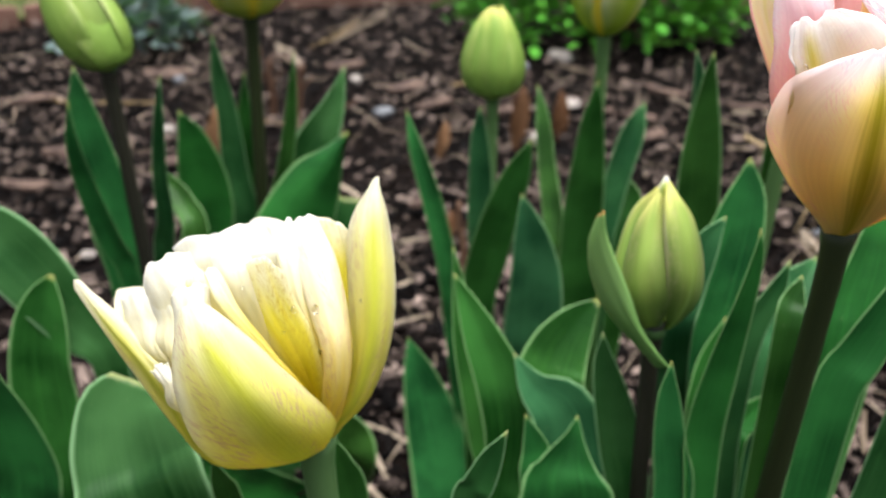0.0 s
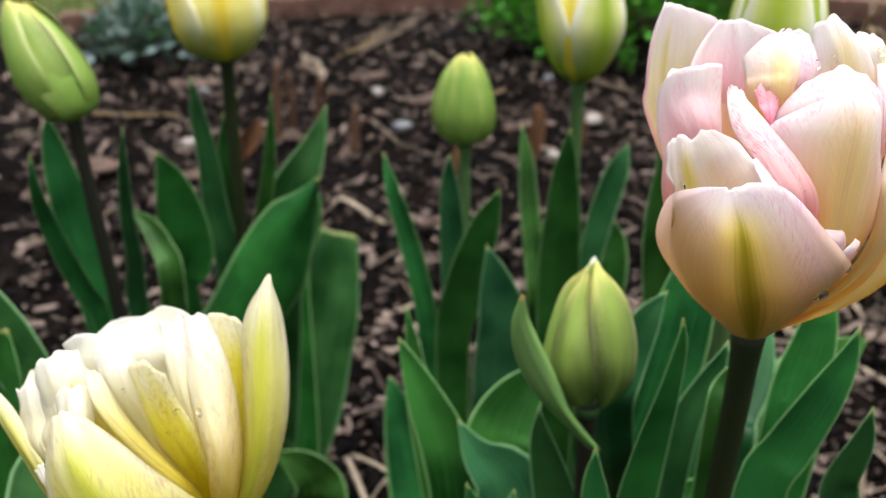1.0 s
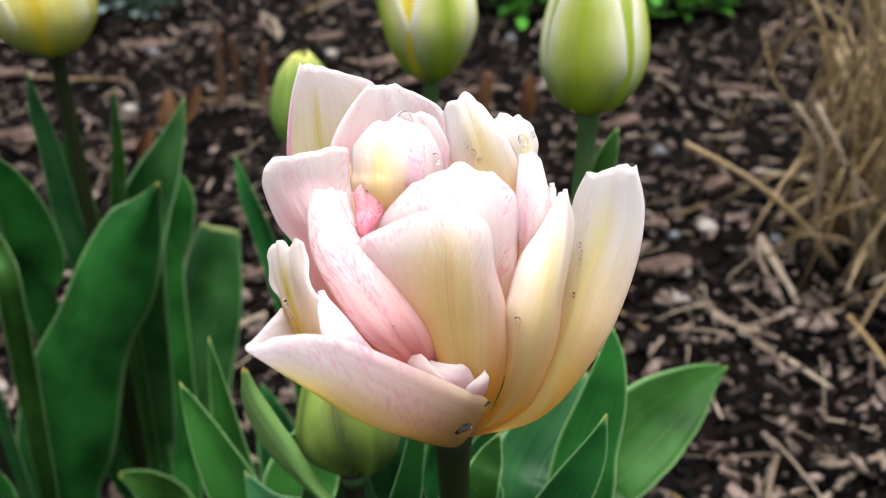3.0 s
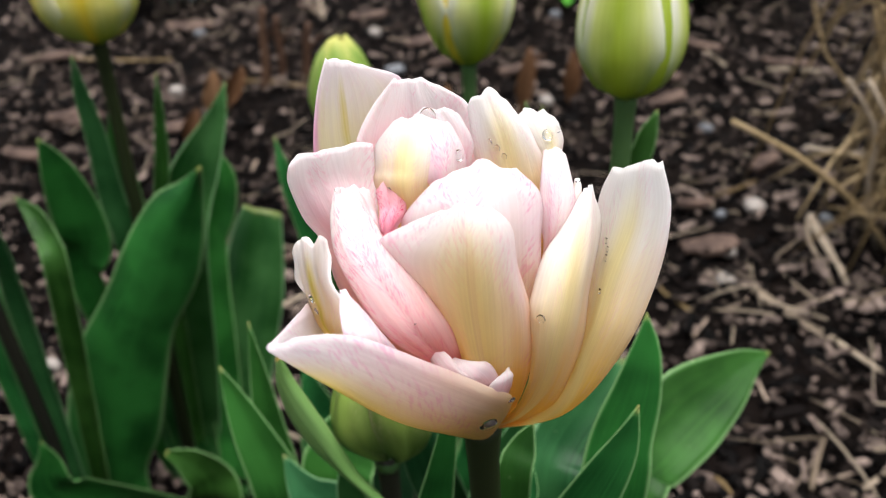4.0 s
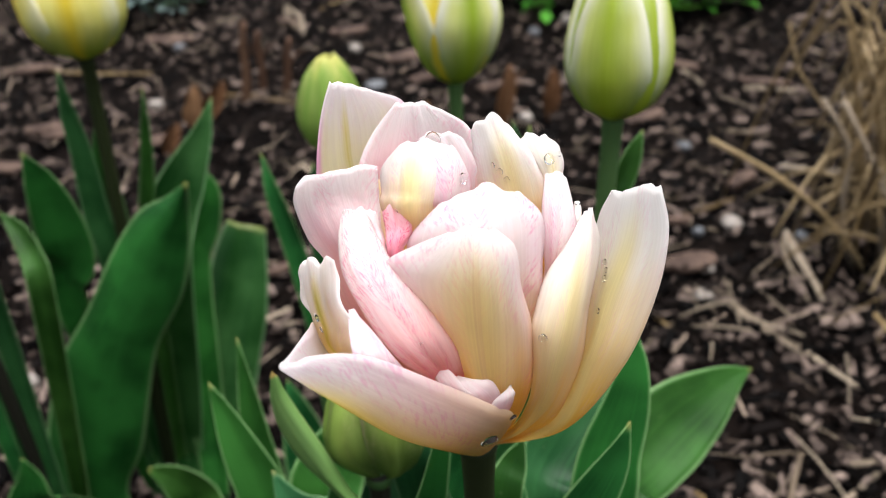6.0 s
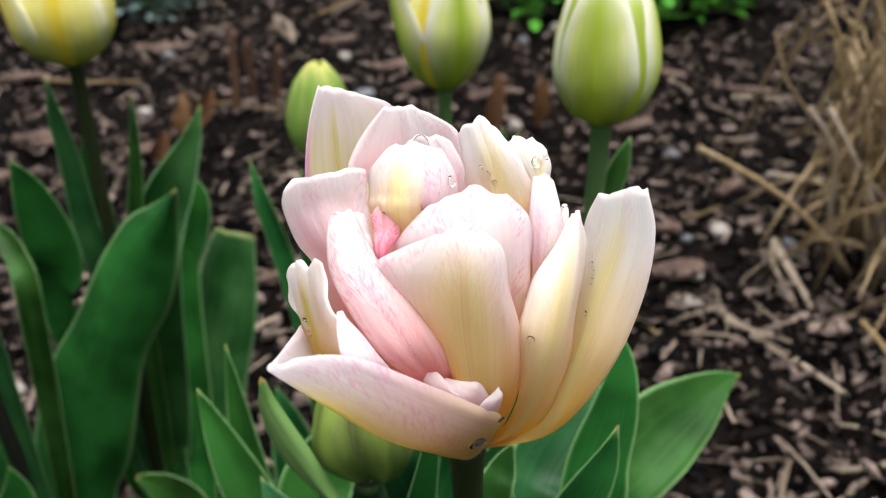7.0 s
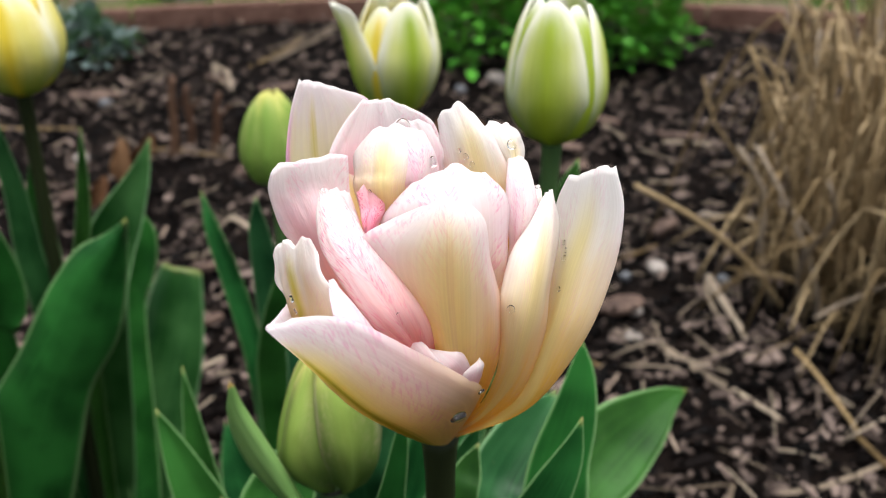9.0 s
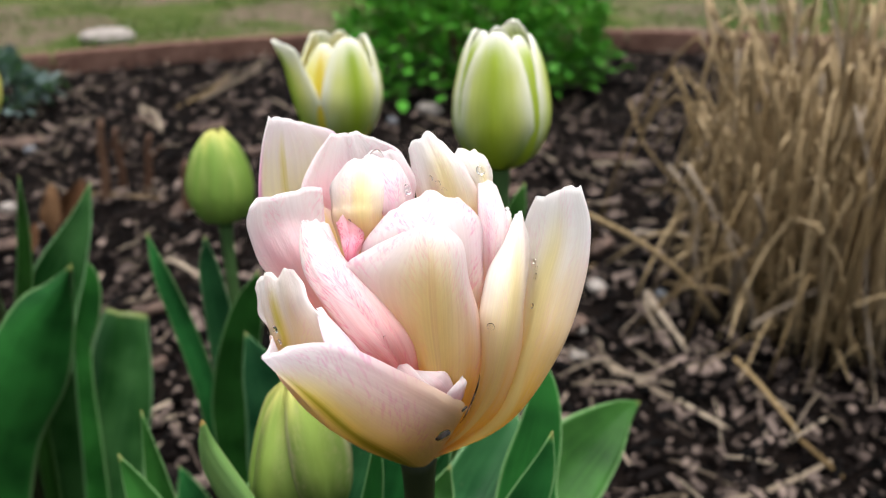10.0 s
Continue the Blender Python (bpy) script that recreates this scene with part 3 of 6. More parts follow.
for key, (base, label, top) in PLANTS.items():
    if top:
        tx, ty, tz = top[0] - base[0], top[1] - base[1], top[2] - base[2]
        v, f, uv = tube([(tx, ty, tz - 0.003, 0.0040), (tx, ty, tz - 0.001, 0.0052), (tx, ty, tz + 0.002, 0.0050), (tx, ty, tz + 0.005, 0.0030)], 12, 8)
        FLOWERS[key] = part("flower_head", mesh_from("flower_head", v, f, uv), M_STEM_GREEN, HEADS[key])

grown = [0]


def grow(key, cup, rows):
    grown[0] += 1
    return leaf(HEADS[key], PLANTS[key][0], rows, cup * 1.05, M_LEAF if grown[0] % 3 else M_LEAF_BLUE, 100 + grown[0])


def spanned(left, mid, right, ruf, ragged, seed, n=44, m=23):
    """A sheet spanned by its left edge, its middle and its right edge, each from the top down. ruf: waves along the edges;
    ragged: unevenness of the top edge in metres."""
    ph = np.random.RandomState(seed).uniform(0, 6.28, 8)
    a, b, c = (spline(rows, n) for rows in (left, mid, right))
    v = np.linspace(-1, 1, m)[None, :, None]
    g = a[:, None] * (v * v - v) / 2 + b[:, None] * (1 - v * v) + c[:, None] * (v * v + v) / 2
    u = np.linspace(0, 1, n)[:, None]
    w = v[0, :, 0][None, :]
    wide = np.linalg.norm(c - a, axis=1)[:, None]
    nor = np.cross(np.gradient(g, axis=0), np.gradient(g, axis=1))
    nor /= np.maximum(np.linalg.norm(nor, axis=2, keepdims=True), 1e-9)
    fade = np.minimum(1, 4 * (1 - u))
    wave = ruf * wide * w ** 2 * (0.6 * np.sin(9 * u + ph[0] + 1.5 * w) + 0.4 * np.sin(17 * u + ph[1] - 2 * w) + 0.25 * np.sin(31 * u + ph[2] + w))
    dent = 0.00022 * (np.sin(5 * w + 4 * u + ph[3]) + 0.6 * np.sin(11 * w - 6 * u + ph[4])) * (1 - np.abs(w) ** 3)
    g = g + nor * ((wave + dent) * fade)[:, :, None]
    down = g[min(6, n - 1)] - g[0]
    down /= np.maximum(np.linalg.norm(down, axis=1, keepdims=True), 1e-9)
    step = ragged * (0.6 * np.sin(5 * w + ph[5]) + 0.4 * np.sin(9 * w + ph[6]) + 0.12 * np.sin(21 * w + ph[7])) * np.maximum(0, 1 - u / 0.18)
    g = g + down[None] * step[:, :, None]
    return g


def leaf_sheet(key, mat, left, mid, right):
    grown[0] += 1
    vs, f, uv = shell(spanned(left, mid, right, 0.010, 0.0006, 700 + grown[0]), 0.0012)
    return part("leaf", mesh_from("leaf", vs - np.array(PLANTS[key][0]), f, uv), mat, HEADS[key])


# leaves: place along the midrib from tip to foot, and width
grow("left_bud", 0.50, [(-0.353, 0.320, 0.371, 0.0000), (-0.351, 0.318, 0.345, 0.0156), (-0.345, 0.315, 0.302, 0.0267), (-0.340, 0.312, 0.263, 0.0311), (-0.337, 0.310, 0.231, 0.0262), (-0.331, 0.309, 0.097, 0.0222), (-0.326, 0.308, 0.000, 0.0157)])
grow("left_bud", 0.90, [(-0.330, 0.245, 0.370, 0.0000), (-0.335, 0.256, 0.341, 0.0087), (-0.336, 0.270, 0.305, 0.0125), (-0.333, 0.281, 0.270, 0.0139), (-0.329, 0.290, 0.242, 0.0129), (-0.326, 0.295, 0.102, 0.0110), (-0.322, 0.298, 0.000, 0.0078)])
grow("left_bud", 1.00, [(-0.286, 0.267, 0.378, 0.0000), (-0.292, 0.275, 0.351, 0.0058), (-0.299, 0.285, 0.313, 0.0088), (-0.302, 0.293, 0.280, 0.0112), (-0.308, 0.300, 0.249, 0.0138), (-0.308, 0.300, 0.104, 0.0117), (-0.308, 0.300, 0.000, 0.0083)])
grow("left_bud", 0.70, [(-0.329, 0.360, 0.289, 0.0000), (-0.314, 0.352, 0.280, 0.0115), (-0.303, 0.342, 0.268, 0.0153), (-0.295, 0.330, 0.253, 0.0170), (-0.303, 0.321, 0.106, 0.0145), (-0.309, 0.314, 0.000, 0.0102)])
grow("left_yellow", 0.50, [(-0.307, 0.369, 0.327, 0.0000), (-0.301, 0.372, 0.305, 0.0213), (-0.298, 0.377, 0.272, 0.0352), (-0.299, 0.381, 0.239, 0.0350), (-0.310, 0.385, 0.210, 0.0253), (-0.293, 0.387, 0.088, 0.0215), (-0.280, 0.390, 0.000, 0.0152)])
grow("left_yellow", 0.90, [(-0.286, 0.400, 0.371, 0.0000), (-0.284, 0.398, 0.344, 0.0098), (-0.280, 0.396, 0.312, 0.0144), (-0.278, 0.393, 0.270, 0.0184), (-0.273, 0.390, 0.231, 0.0189), (-0.276, 0.389, 0.097, 0.0160), (-0.279, 0.388, 0.000, 0.0113)])
grow("left_yellow", 0.80, [(-0.266, 0.400, 0.345, 0.0000), (-0.269, 0.400, 0.310, 0.0121), (-0.269, 0.400, 0.267, 0.0187), (-0.270, 0.400, 0.231, 0.0212), (-0.270, 0.401, 0.097, 0.0181), (-0.270, 0.401, 0.000, 0.0127)])
grow("left_yellow", 1.00, [(-0.230, 0.395, 0.360, 0.0000), (-0.233, 0.395, 0.332, 0.0063), (-0.237, 0.395, 0.303, 0.0096), (-0.243, 0.395, 0.273, 0.0115), (-0.249, 0.395, 0.246, 0.0125), (-0.255, 0.394, 0.103, 0.0107), (-0.260, 0.393, 0.000, 0.0075)])
grow("left_yellow", 0.60, [(-0.199, 0.435, 0.339, 0.0000), (-0.207, 0.426, 0.314, 0.0158), (-0.220, 0.417, 0.287, 0.0314), (-0.231, 0.409, 0.263, 0.0379), (-0.238, 0.400, 0.235, 0.0403), (-0.250, 0.397, 0.099, 0.0342), (-0.260, 0.394, 0.000, 0.0220)])
grow("broad", 0.50, [(-0.313, 0.280, 0.148, 0.0000), (-0.311, 0.280, 0.132, 0.0169), (-0.310, 0.280, 0.105, 0.0364), (-0.267, 0.320, 0.044, 0.0310), (-0.232, 0.353, 0.000, 0.0219)])
grow("broad", 0.50, [(-0.224, 0.270, 0.150, 0.0036), (-0.208, 0.270, 0.142, 0.0217), (-0.196, 0.270, 0.127, 0.0330), (-0.196, 0.270, 0.108, 0.0373), (-0.210, 0.314, 0.045, 0.0317), (-0.222, 0.350, 0.000, 0.0220)])
leaf_sheet("broad", M_LEAF,
           [(-0.1947, 0.3490, 0.3153), (-0.2110, 0.3490, 0.3045), (-0.2288, 0.3490, 0.2956), (-0.2510, 0.3490, 0.2676), (-0.2788, 0.3490, 0.2211), (-0.3087, 0.3490, 0.1770), (-0.3274, 0.3490, 0.1340), (-0.3402, 0.3490, 0.0912), (-0.3481, 0.3490, 0.0515), (-0.3350, 0.3490, -0.0100)],
           [(-0.1905, 0.3370, 0.3210), (-0.2011, 0.3370, 0.3014), (-0.2189, 0.3370, 0.2770), (-0.2393, 0.3370, 0.2386), (-0.2623, 0.3370, 0.2023), (-0.2814, 0.3370, 0.1589), (-0.2956, 0.3370, 0.1127), (-0.3086, 0.3370, 0.0633), (-0.3050, 0.3420, -0.0120)],
           [(-0.1937, 0.3490, 0.3153), (-0.1968, 0.3490, 0.2916), (-0.2022, 0.3490, 0.2623), (-0.2124, 0.3490, 0.2293), (-0.2362, 0.3490, 0.1896), (-0.2506, 0.3490, 0.1451), (-0.2669, 0.3490, 0.0920), (-0.2861, 0.3490, 0.0523), (-0.2850, 0.3490, -0.0100)])
leaf_sheet("broad", M_LEAF_BLUE,
           [(-0.2208, 0.4879, 0.2143), (-0.2311, 0.4770, 0.1924), (-0.2405, 0.4623, 0.1630), (-0.2617, 0.4413, 0.1209), (-0.2760, 0.4201, 0.0787), (-0.2831, 0.3884, 0.0152), (-0.2550, 0.3810, -0.0100)],
           [(-0.2033, 0.4785, 0.2154), (-0.2079, 0.4630, 0.1844), (-0.2125, 0.4464, 0.1512), (-0.2265, 0.4256, 0.1096), (-0.2381, 0.4048, 0.0679), (-0.2521, 0.3818, 0.0219), (-0.2350, 0.3760, -0.0120)],
           [(-0.1888, 0.4851, 0.2085), (-0.1878, 0.4583, 0.1549), (-0.1934, 0.4394, 0.1171), (-0.2037, 0.4162, 0.0708), (-0.2216, 0.3950, 0.0285), (-0.2287, 0.3887, 0.0157), (-0.2150, 0.3810, -0.0100)])
grow("broad", 0.60, [(-0.227, 0.470, 0.271, 0.0000), (-0.223, 0.465, 0.252, 0.0173), (-0.229, 0.458, 0.226, 0.0263), (-0.241, 0.450, 0.196, 0.0311), (-0.233, 0.406, 0.082, 0.0264), (-0.227, 0.370, 0.000, 0.0186)])
grow("cream_side", 0.40, [(-0.381, 0.190, 0.342, 0.0000), (-0.367, 0.189, 0.331, 0.0194), (-0.353, 0.187, 0.316, 0.0337), (-0.337, 0.185, 0.295, 0.0342), (-0.321, 0.182, 0.269, 0.0262), (-0.307, 0.180, 0.246, 0.0178), (-0.306, 0.179, 0.103, 0.0151), (-0.306, 0.178, 0.000, 0.0107)])
grow("cream_side", 0.60, [(-0.328, 0.180, 0.301, 0.0022), (-0.332, 0.179, 0.291, 0.0170), (-0.336, 0.177, 0.276, 0.0272), (-0.340, 0.174, 0.251, 0.0315), (-0.340, 0.171, 0.225, 0.0342), (-0.340, 0.167, 0.190, 0.0336), (-0.340, 0.165, 0.167, 0.0310), (-0.324, 0.167, 0.070, 0.0264), (-0.310, 0.169, 0.000, 0.0186)])
grow("cream_side", 0.50, [(-0.336, 0.120, 0.287, 0.0000), (-0.337, 0.122, 0.270, 0.0180), (-0.337, 0.125, 0.246, 0.0318), (-0.337, 0.128, 0.220, 0.0357), (-0.339, 0.130, 0.196, 0.0367), (-0.321, 0.148, 0.082, 0.0312), (-0.307, 0.163, 0.000, 0.0220)])
grow("cream", 0.35, [(-0.265, 0.100, 0.291, 0.0215), (-0.268, 0.094, 0.283, 0.0405), (-0.266, 0.087, 0.274, 0.0509), (-0.262, 0.079, 0.263, 0.0552), (-0.257, 0.070, 0.252, 0.0548), (-0.212, 0.050, 0.106, 0.0466), (-0.174, 0.034, 0.000, 0.0220)])
grow("cream", 0.50, [(-0.223, 0.050, 0.289, 0.0000), (-0.221, 0.050, 0.280, 0.0075), (-0.218, 0.050, 0.267, 0.0109), (-0.194, 0.041, 0.112, 0.0093), (-0.174, 0.034, 0.000, 0.0065)])
grow("cream", 0.50, [(-0.178, 0.050, 0.300, 0.0000), (-0.175, 0.050, 0.287, 0.0096), (-0.171, 0.050, 0.266, 0.0131), (-0.169, 0.044, 0.112, 0.0112), (-0.168, 0.040, 0.000, 0.0079)])
grow("small_bud", 0.80, [(-0.106, 0.314, 0.344, 0.0000), (-0.107, 0.317, 0.325, 0.0106), (-0.106, 0.321, 0.297, 0.0152), (-0.105, 0.326, 0.254, 0.0170), (-0.103, 0.330, 0.222, 0.0156), (-0.104, 0.329, 0.093, 0.0132), (-0.105, 0.328, 0.000, 0.0093)])
grow("small_bud", 0.60, [(-0.076, 0.294, 0.329, 0.0000), (-0.083, 0.299, 0.309, 0.0156), (-0.092, 0.305, 0.279, 0.0233), (-0.100, 0.313, 0.244, 0.0261), (-0.106, 0.320, 0.205, 0.0233), (-0.105, 0.324, 0.086, 0.0198), (-0.103, 0.327, 0.000, 0.0140)])
grow("small_bud", 0.90, [(-0.153, 0.376, 0.323, 0.0000), (-0.147, 0.372, 0.297, 0.0098), (-0.138, 0.368, 0.265, 0.0135), (-0.131, 0.364, 0.236, 0.0145), (-0.125, 0.360, 0.202, 0.0148), (-0.115, 0.351, 0.085, 0.0126), (-0.106, 0.343, 0.000, 0.0089)])
grow("small_bud", 0.50, [(-0.084, 0.270, 0.304, 0.0000), (-0.079, 0.272, 0.279, 0.0204), (-0.074, 0.275, 0.246, 0.0334), (-0.074, 0.278, 0.212, 0.0381), (-0.075, 0.280, 0.185, 0.0371), (-0.086, 0.306, 0.078, 0.0316), (-0.095, 0.327, 0.000, 0.0220)])
grow("far_yellow", 0.90, [(-0.055, 0.440, 0.322, 0.0000), (-0.052, 0.428, 0.299, 0.0101), (-0.050, 0.413, 0.269, 0.0135), (-0.046, 0.395, 0.235, 0.0152), (-0.044, 0.380, 0.205, 0.0160), (-0.039, 0.378, 0.086, 0.0136), (-0.035, 0.376, 0.000, 0.0096)])
grow("far_yellow", 0.60, [(-0.032, 0.324, 0.357, 0.0000), (-0.034, 0.329, 0.331, 0.0150), (-0.034, 0.336, 0.298, 0.0230), (-0.034, 0.343, 0.258, 0.0290), (-0.032, 0.350, 0.215, 0.0322), (-0.030, 0.357, 0.090, 0.0274), (-0.029, 0.362, 0.000, 0.0193)])
grow("far_yellow", 0.80, [(0.020, 0.409, 0.317, 0.0000), (0.012, 0.404, 0.298, 0.0164), (0.002, 0.396, 0.270, 0.0186), (-0.005, 0.389, 0.242, 0.0175), (-0.011, 0.380, 0.209, 0.0160), (-0.014, 0.378, 0.088, 0.0136), (-0.017, 0.377, 0.000, 0.0096)])
grow("far_yellow", 0.60, [(0.006, 0.400, 0.266, 0.0000), (0.011, 0.395, 0.248, 0.0176), (0.010, 0.387, 0.224, 0.0232), (0.005, 0.380, 0.199, 0.0233), (-0.007, 0.377, 0.084, 0.0198), (-0.016, 0.374, 0.000, 0.0140)])
grow("green_yellow", 0.70, [(0.014, 0.250, 0.392, 0.0000), (0.013, 0.251, 0.378, 0.0078), (0.013, 0.252, 0.342, 0.0212), (0.014, 0.253, 0.312, 0.0257), (0.017, 0.254, 0.279, 0.0248), (0.018, 0.255, 0.256, 0.0237), (0.021, 0.253, 0.108, 0.0201), (0.022, 0.251, 0.000, 0.0142)])
grow("green_yellow", 0.90, [(0.006, 0.256, 0.392, 0.0000), (0.009, 0.257, 0.376, 0.0061), (0.012, 0.259, 0.340, 0.0126), (0.014, 0.260, 0.309, 0.0163), (0.019, 0.255, 0.130, 0.0138), (0.023, 0.252, 0.000, 0.0098)])
grow("green_yellow", 0.70, [(0.068, 0.256, 0.387, 0.0000), (0.064, 0.254, 0.376, 0.0086), (0.060, 0.252, 0.363, 0.0109), (0.055, 0.250, 0.349, 0.0125), (0.047, 0.248, 0.147, 0.0106), (0.040, 0.247, 0.000, 0.0075)])
grow("green_yellow", 0.50, [(0.011, 0.170, 0.362, 0.0000), (0.010, 0.167, 0.345, 0.0184), (0.005, 0.163, 0.320, 0.0289), (-0.001, 0.158, 0.295, 0.0327), (-0.008, 0.154, 0.266, 0.0334), (-0.014, 0.150, 0.242, 0.0311), (0.008, 0.197, 0.102, 0.0264), (0.026, 0.236, 0.000, 0.0187)])
grow("green_yellow", 0.60, [(-0.011, 0.130, 0.350, 0.0000), (-0.019, 0.128, 0.339, 0.0119), (-0.027, 0.124, 0.319, 0.0169), (-0.033, 0.120, 0.292, 0.0197), (-0.001, 0.184, 0.123, 0.0168), (0.025, 0.236, 0.000, 0.0118)])
grow("near_bud", 0.60, [(-0.128, 0.158, 0.310, 0.0000), (-0.123, 0.155, 0.299, 0.0081), (-0.115, 0.150, 0.280, 0.0185), (-0.106, 0.145, 0.257, 0.0247), (-0.102, 0.139, 0.231, 0.0237), (-0.104, 0.133, 0.204, 0.0212), (-0.106, 0.130, 0.192, 0.0199), (-0.075, 0.114, 0.081, 0.0170), (-0.050, 0.102, 0.000, 0.0120)])
grow("near_bud", 0.70, [(-0.127, 0.200, 0.304, 0.0000), (-0.124, 0.194, 0.283, 0.0074), (-0.120, 0.186, 0.254, 0.0150), (-0.114, 0.178, 0.223, 0.0182), (-0.108, 0.170, 0.191, 0.0185), (-0.075, 0.134, 0.080, 0.0157), (-0.048, 0.104, 0.000, 0.0111)])
grow("near_bud", 0.50, [(-0.100, 0.140, 0.276, 0.0000), (-0.091, 0.135, 0.260, 0.0161), (-0.079, 0.132, 0.249, 0.0324), (-0.074, 0.126, 0.230, 0.0408), (-0.078, 0.120, 0.211, 0.0384), (-0.062, 0.110, 0.089, 0.0326), (-0.050, 0.102, 0.000, 0.0220)])
grow("near_bud", 0.40, [(-0.055, 0.170, 0.287, 0.0028), (-0.067, 0.165, 0.276, 0.0211), (-0.077, 0.158, 0.261, 0.0324), (-0.080, 0.150, 0.243, 0.0338), (-0.062, 0.125, 0.102, 0.0288), (-0.047, 0.105, 0.000, 0.0203)])
grow("near_bud", 0.50, [(-0.156, 0.373, 0.142, 0.0000), (-0.149, 0.365, 0.120, 0.0219), (-0.140, 0.354, 0.086, 0.0396), (-0.132, 0.342, 0.051, 0.0488), (-0.126, 0.330, 0.014, 0.0514), (-0.126, 0.330, -0.010, 0.0360)])
grow("cream", 0.60, [(-0.114, 0.028, 0.316, 0.0000), (-0.119, 0.029, 0.305, 0.0082), (-0.124, 0.029, 0.292, 0.0120), (-0.128, 0.030, 0.281, 0.0126), (-0.143, 0.030, 0.118, 0.0107), (-0.155, 0.030, 0.000, 0.0076)])
grow("near_bud", 0.80, [(-0.075, 0.102, 0.267, 0.0000), (-0.077, 0.099, 0.257, 0.0105), (-0.080, 0.095, 0.246, 0.0275), (-0.081, 0.090, 0.231, 0.0428), (-0.064, 0.093, 0.097, 0.0364), (-0.051, 0.095, 0.000, 0.0220)])
grow("near_bud", 0.50, [(-0.096, 0.120, 0.255, 0.0000), (-0.091, 0.115, 0.239, 0.0132), (-0.089, 0.110, 0.220, 0.0186), (-0.068, 0.104, 0.092, 0.0158), (-0.051, 0.100, 0.000, 0.0112)])
grow("near_bud", 0.60, [(-0.065, 0.110, 0.305, 0.0000), (-0.064, 0.108, 0.291, 0.0098), (-0.059, 0.105, 0.269, 0.0175), (-0.054, 0.103, 0.246, 0.0204), (-0.050, 0.100, 0.221, 0.0195), (-0.050, 0.100, 0.093, 0.0166), (-0.050, 0.100, 0.000, 0.0117)])
grow("near_bud", 0.70, [(-0.047, 0.068, 0.317, 0.0000), (-0.047, 0.068, 0.301, 0.0092), (-0.044, 0.069, 0.276, 0.0141), (-0.040, 0.070, 0.248, 0.0177), (-0.040, 0.079, 0.104, 0.0150), (-0.041, 0.087, 0.000, 0.0106)])
grow("pink", 0.90, [(-0.019, 0.072, 0.371, 0.0000), (-0.019, 0.072, 0.361, 0.0045), (-0.022, 0.071, 0.342, 0.0084), (-0.027, 0.071, 0.315, 0.0135), (-0.031, 0.071, 0.283, 0.0163), (-0.029, 0.070, 0.248, 0.0142), (-0.024, 0.066, 0.104, 0.0120), (-0.020, 0.062, 0.000, 0.0085)])
grow("pink", 0.60, [(0.010, 0.107, 0.340, 0.0000), (0.005, 0.105, 0.328, 0.0082), (-0.005, 0.102, 0.308, 0.0130), (-0.011, 0.098, 0.285, 0.0169), (-0.015, 0.094, 0.258, 0.0197), (-0.015, 0.090, 0.230, 0.0202), (-0.014, 0.077, 0.097, 0.0172), (-0.013, 0.066, 0.000, 0.0121)])
grow("pink", 0.70, [(0.007, 0.100, 0.315, 0.0000), (0.007, 0.095, 0.304, 0.0059), (0.004, 0.090, 0.291, 0.0071), (-0.002, 0.076, 0.122, 0.0060), (-0.008, 0.065, 0.000, 0.0042)])
grow("pink", 0.60, [(0.038, 0.061, 0.374, 0.0000), (0.034, 0.060, 0.360, 0.0096), (0.027, 0.058, 0.345, 0.0156), (0.018, 0.057, 0.326, 0.0190), (0.010, 0.055, 0.306, 0.0205), (0.003, 0.055, 0.129, 0.0174), (-0.002, 0.056, 0.000, 0.0123)])
grow("pink", 0.60, [(0.039, 0.043, 0.354, 0.0000), (0.038, 0.045, 0.338, 0.0095), (0.035, 0.048, 0.319, 0.0138), (0.036, 0.050, 0.301, 0.0162), (0.015, 0.053, 0.127, 0.0138), (-0.002, 0.055, 0.000, 0.0097)])
grow("pink", 0.50, [(0.048, 0.120, 0.366, 0.0000), (0.048, 0.116, 0.354, 0.0101), (0.045, 0.111, 0.337, 0.0183), (0.040, 0.106, 0.320, 0.0228), (0.037, 0.100, 0.298, 0.0253), (0.014, 0.079, 0.125, 0.0215), (-0.005, 0.063, 0.000, 0.0152)])
grow("pink", 0.40, [(0.134, 0.241, 0.257, 0.0000), (0.121, 0.235, 0.254, 0.0162), (0.104, 0.223, 0.248, 0.0348), (0.087, 0.210, 0.243, 0.0443), (0.069, 0.191, 0.236, 0.0417), (0.056, 0.170, 0.230, 0.0323), (0.022, 0.112, 0.096, 0.0275), (-0.007, 0.065, 0.000, 0.0194)])
grow("pink", 0.50, [(0.047, 0.160, 0.315, 0.0000), (0.034, 0.147, 0.302, 0.0258), (0.021, 0.133, 0.289, 0.0302), (0.016, 0.120, 0.277, 0.0298), (0.003, 0.090, 0.116, 0.0253), (-0.008, 0.065, 0.000, 0.0179)])
grow("pink", 0.60, [(0.008, 0.090, 0.342, 0.0000), (0.004, 0.086, 0.333, 0.0098), (0.001, 0.080, 0.320, 0.0118), (-0.004, 0.072, 0.135, 0.0100), (-0.007, 0.065, 0.000, 0.0071)])
grow("pink", 0.60, [(0.025, 0.120, 0.266, 0.0000), (0.008, 0.112, 0.260, 0.0128), (-0.007, 0.100, 0.250, 0.0151), (-0.009, 0.081, 0.105, 0.0129), (-0.011, 0.066, 0.000, 0.0091)])
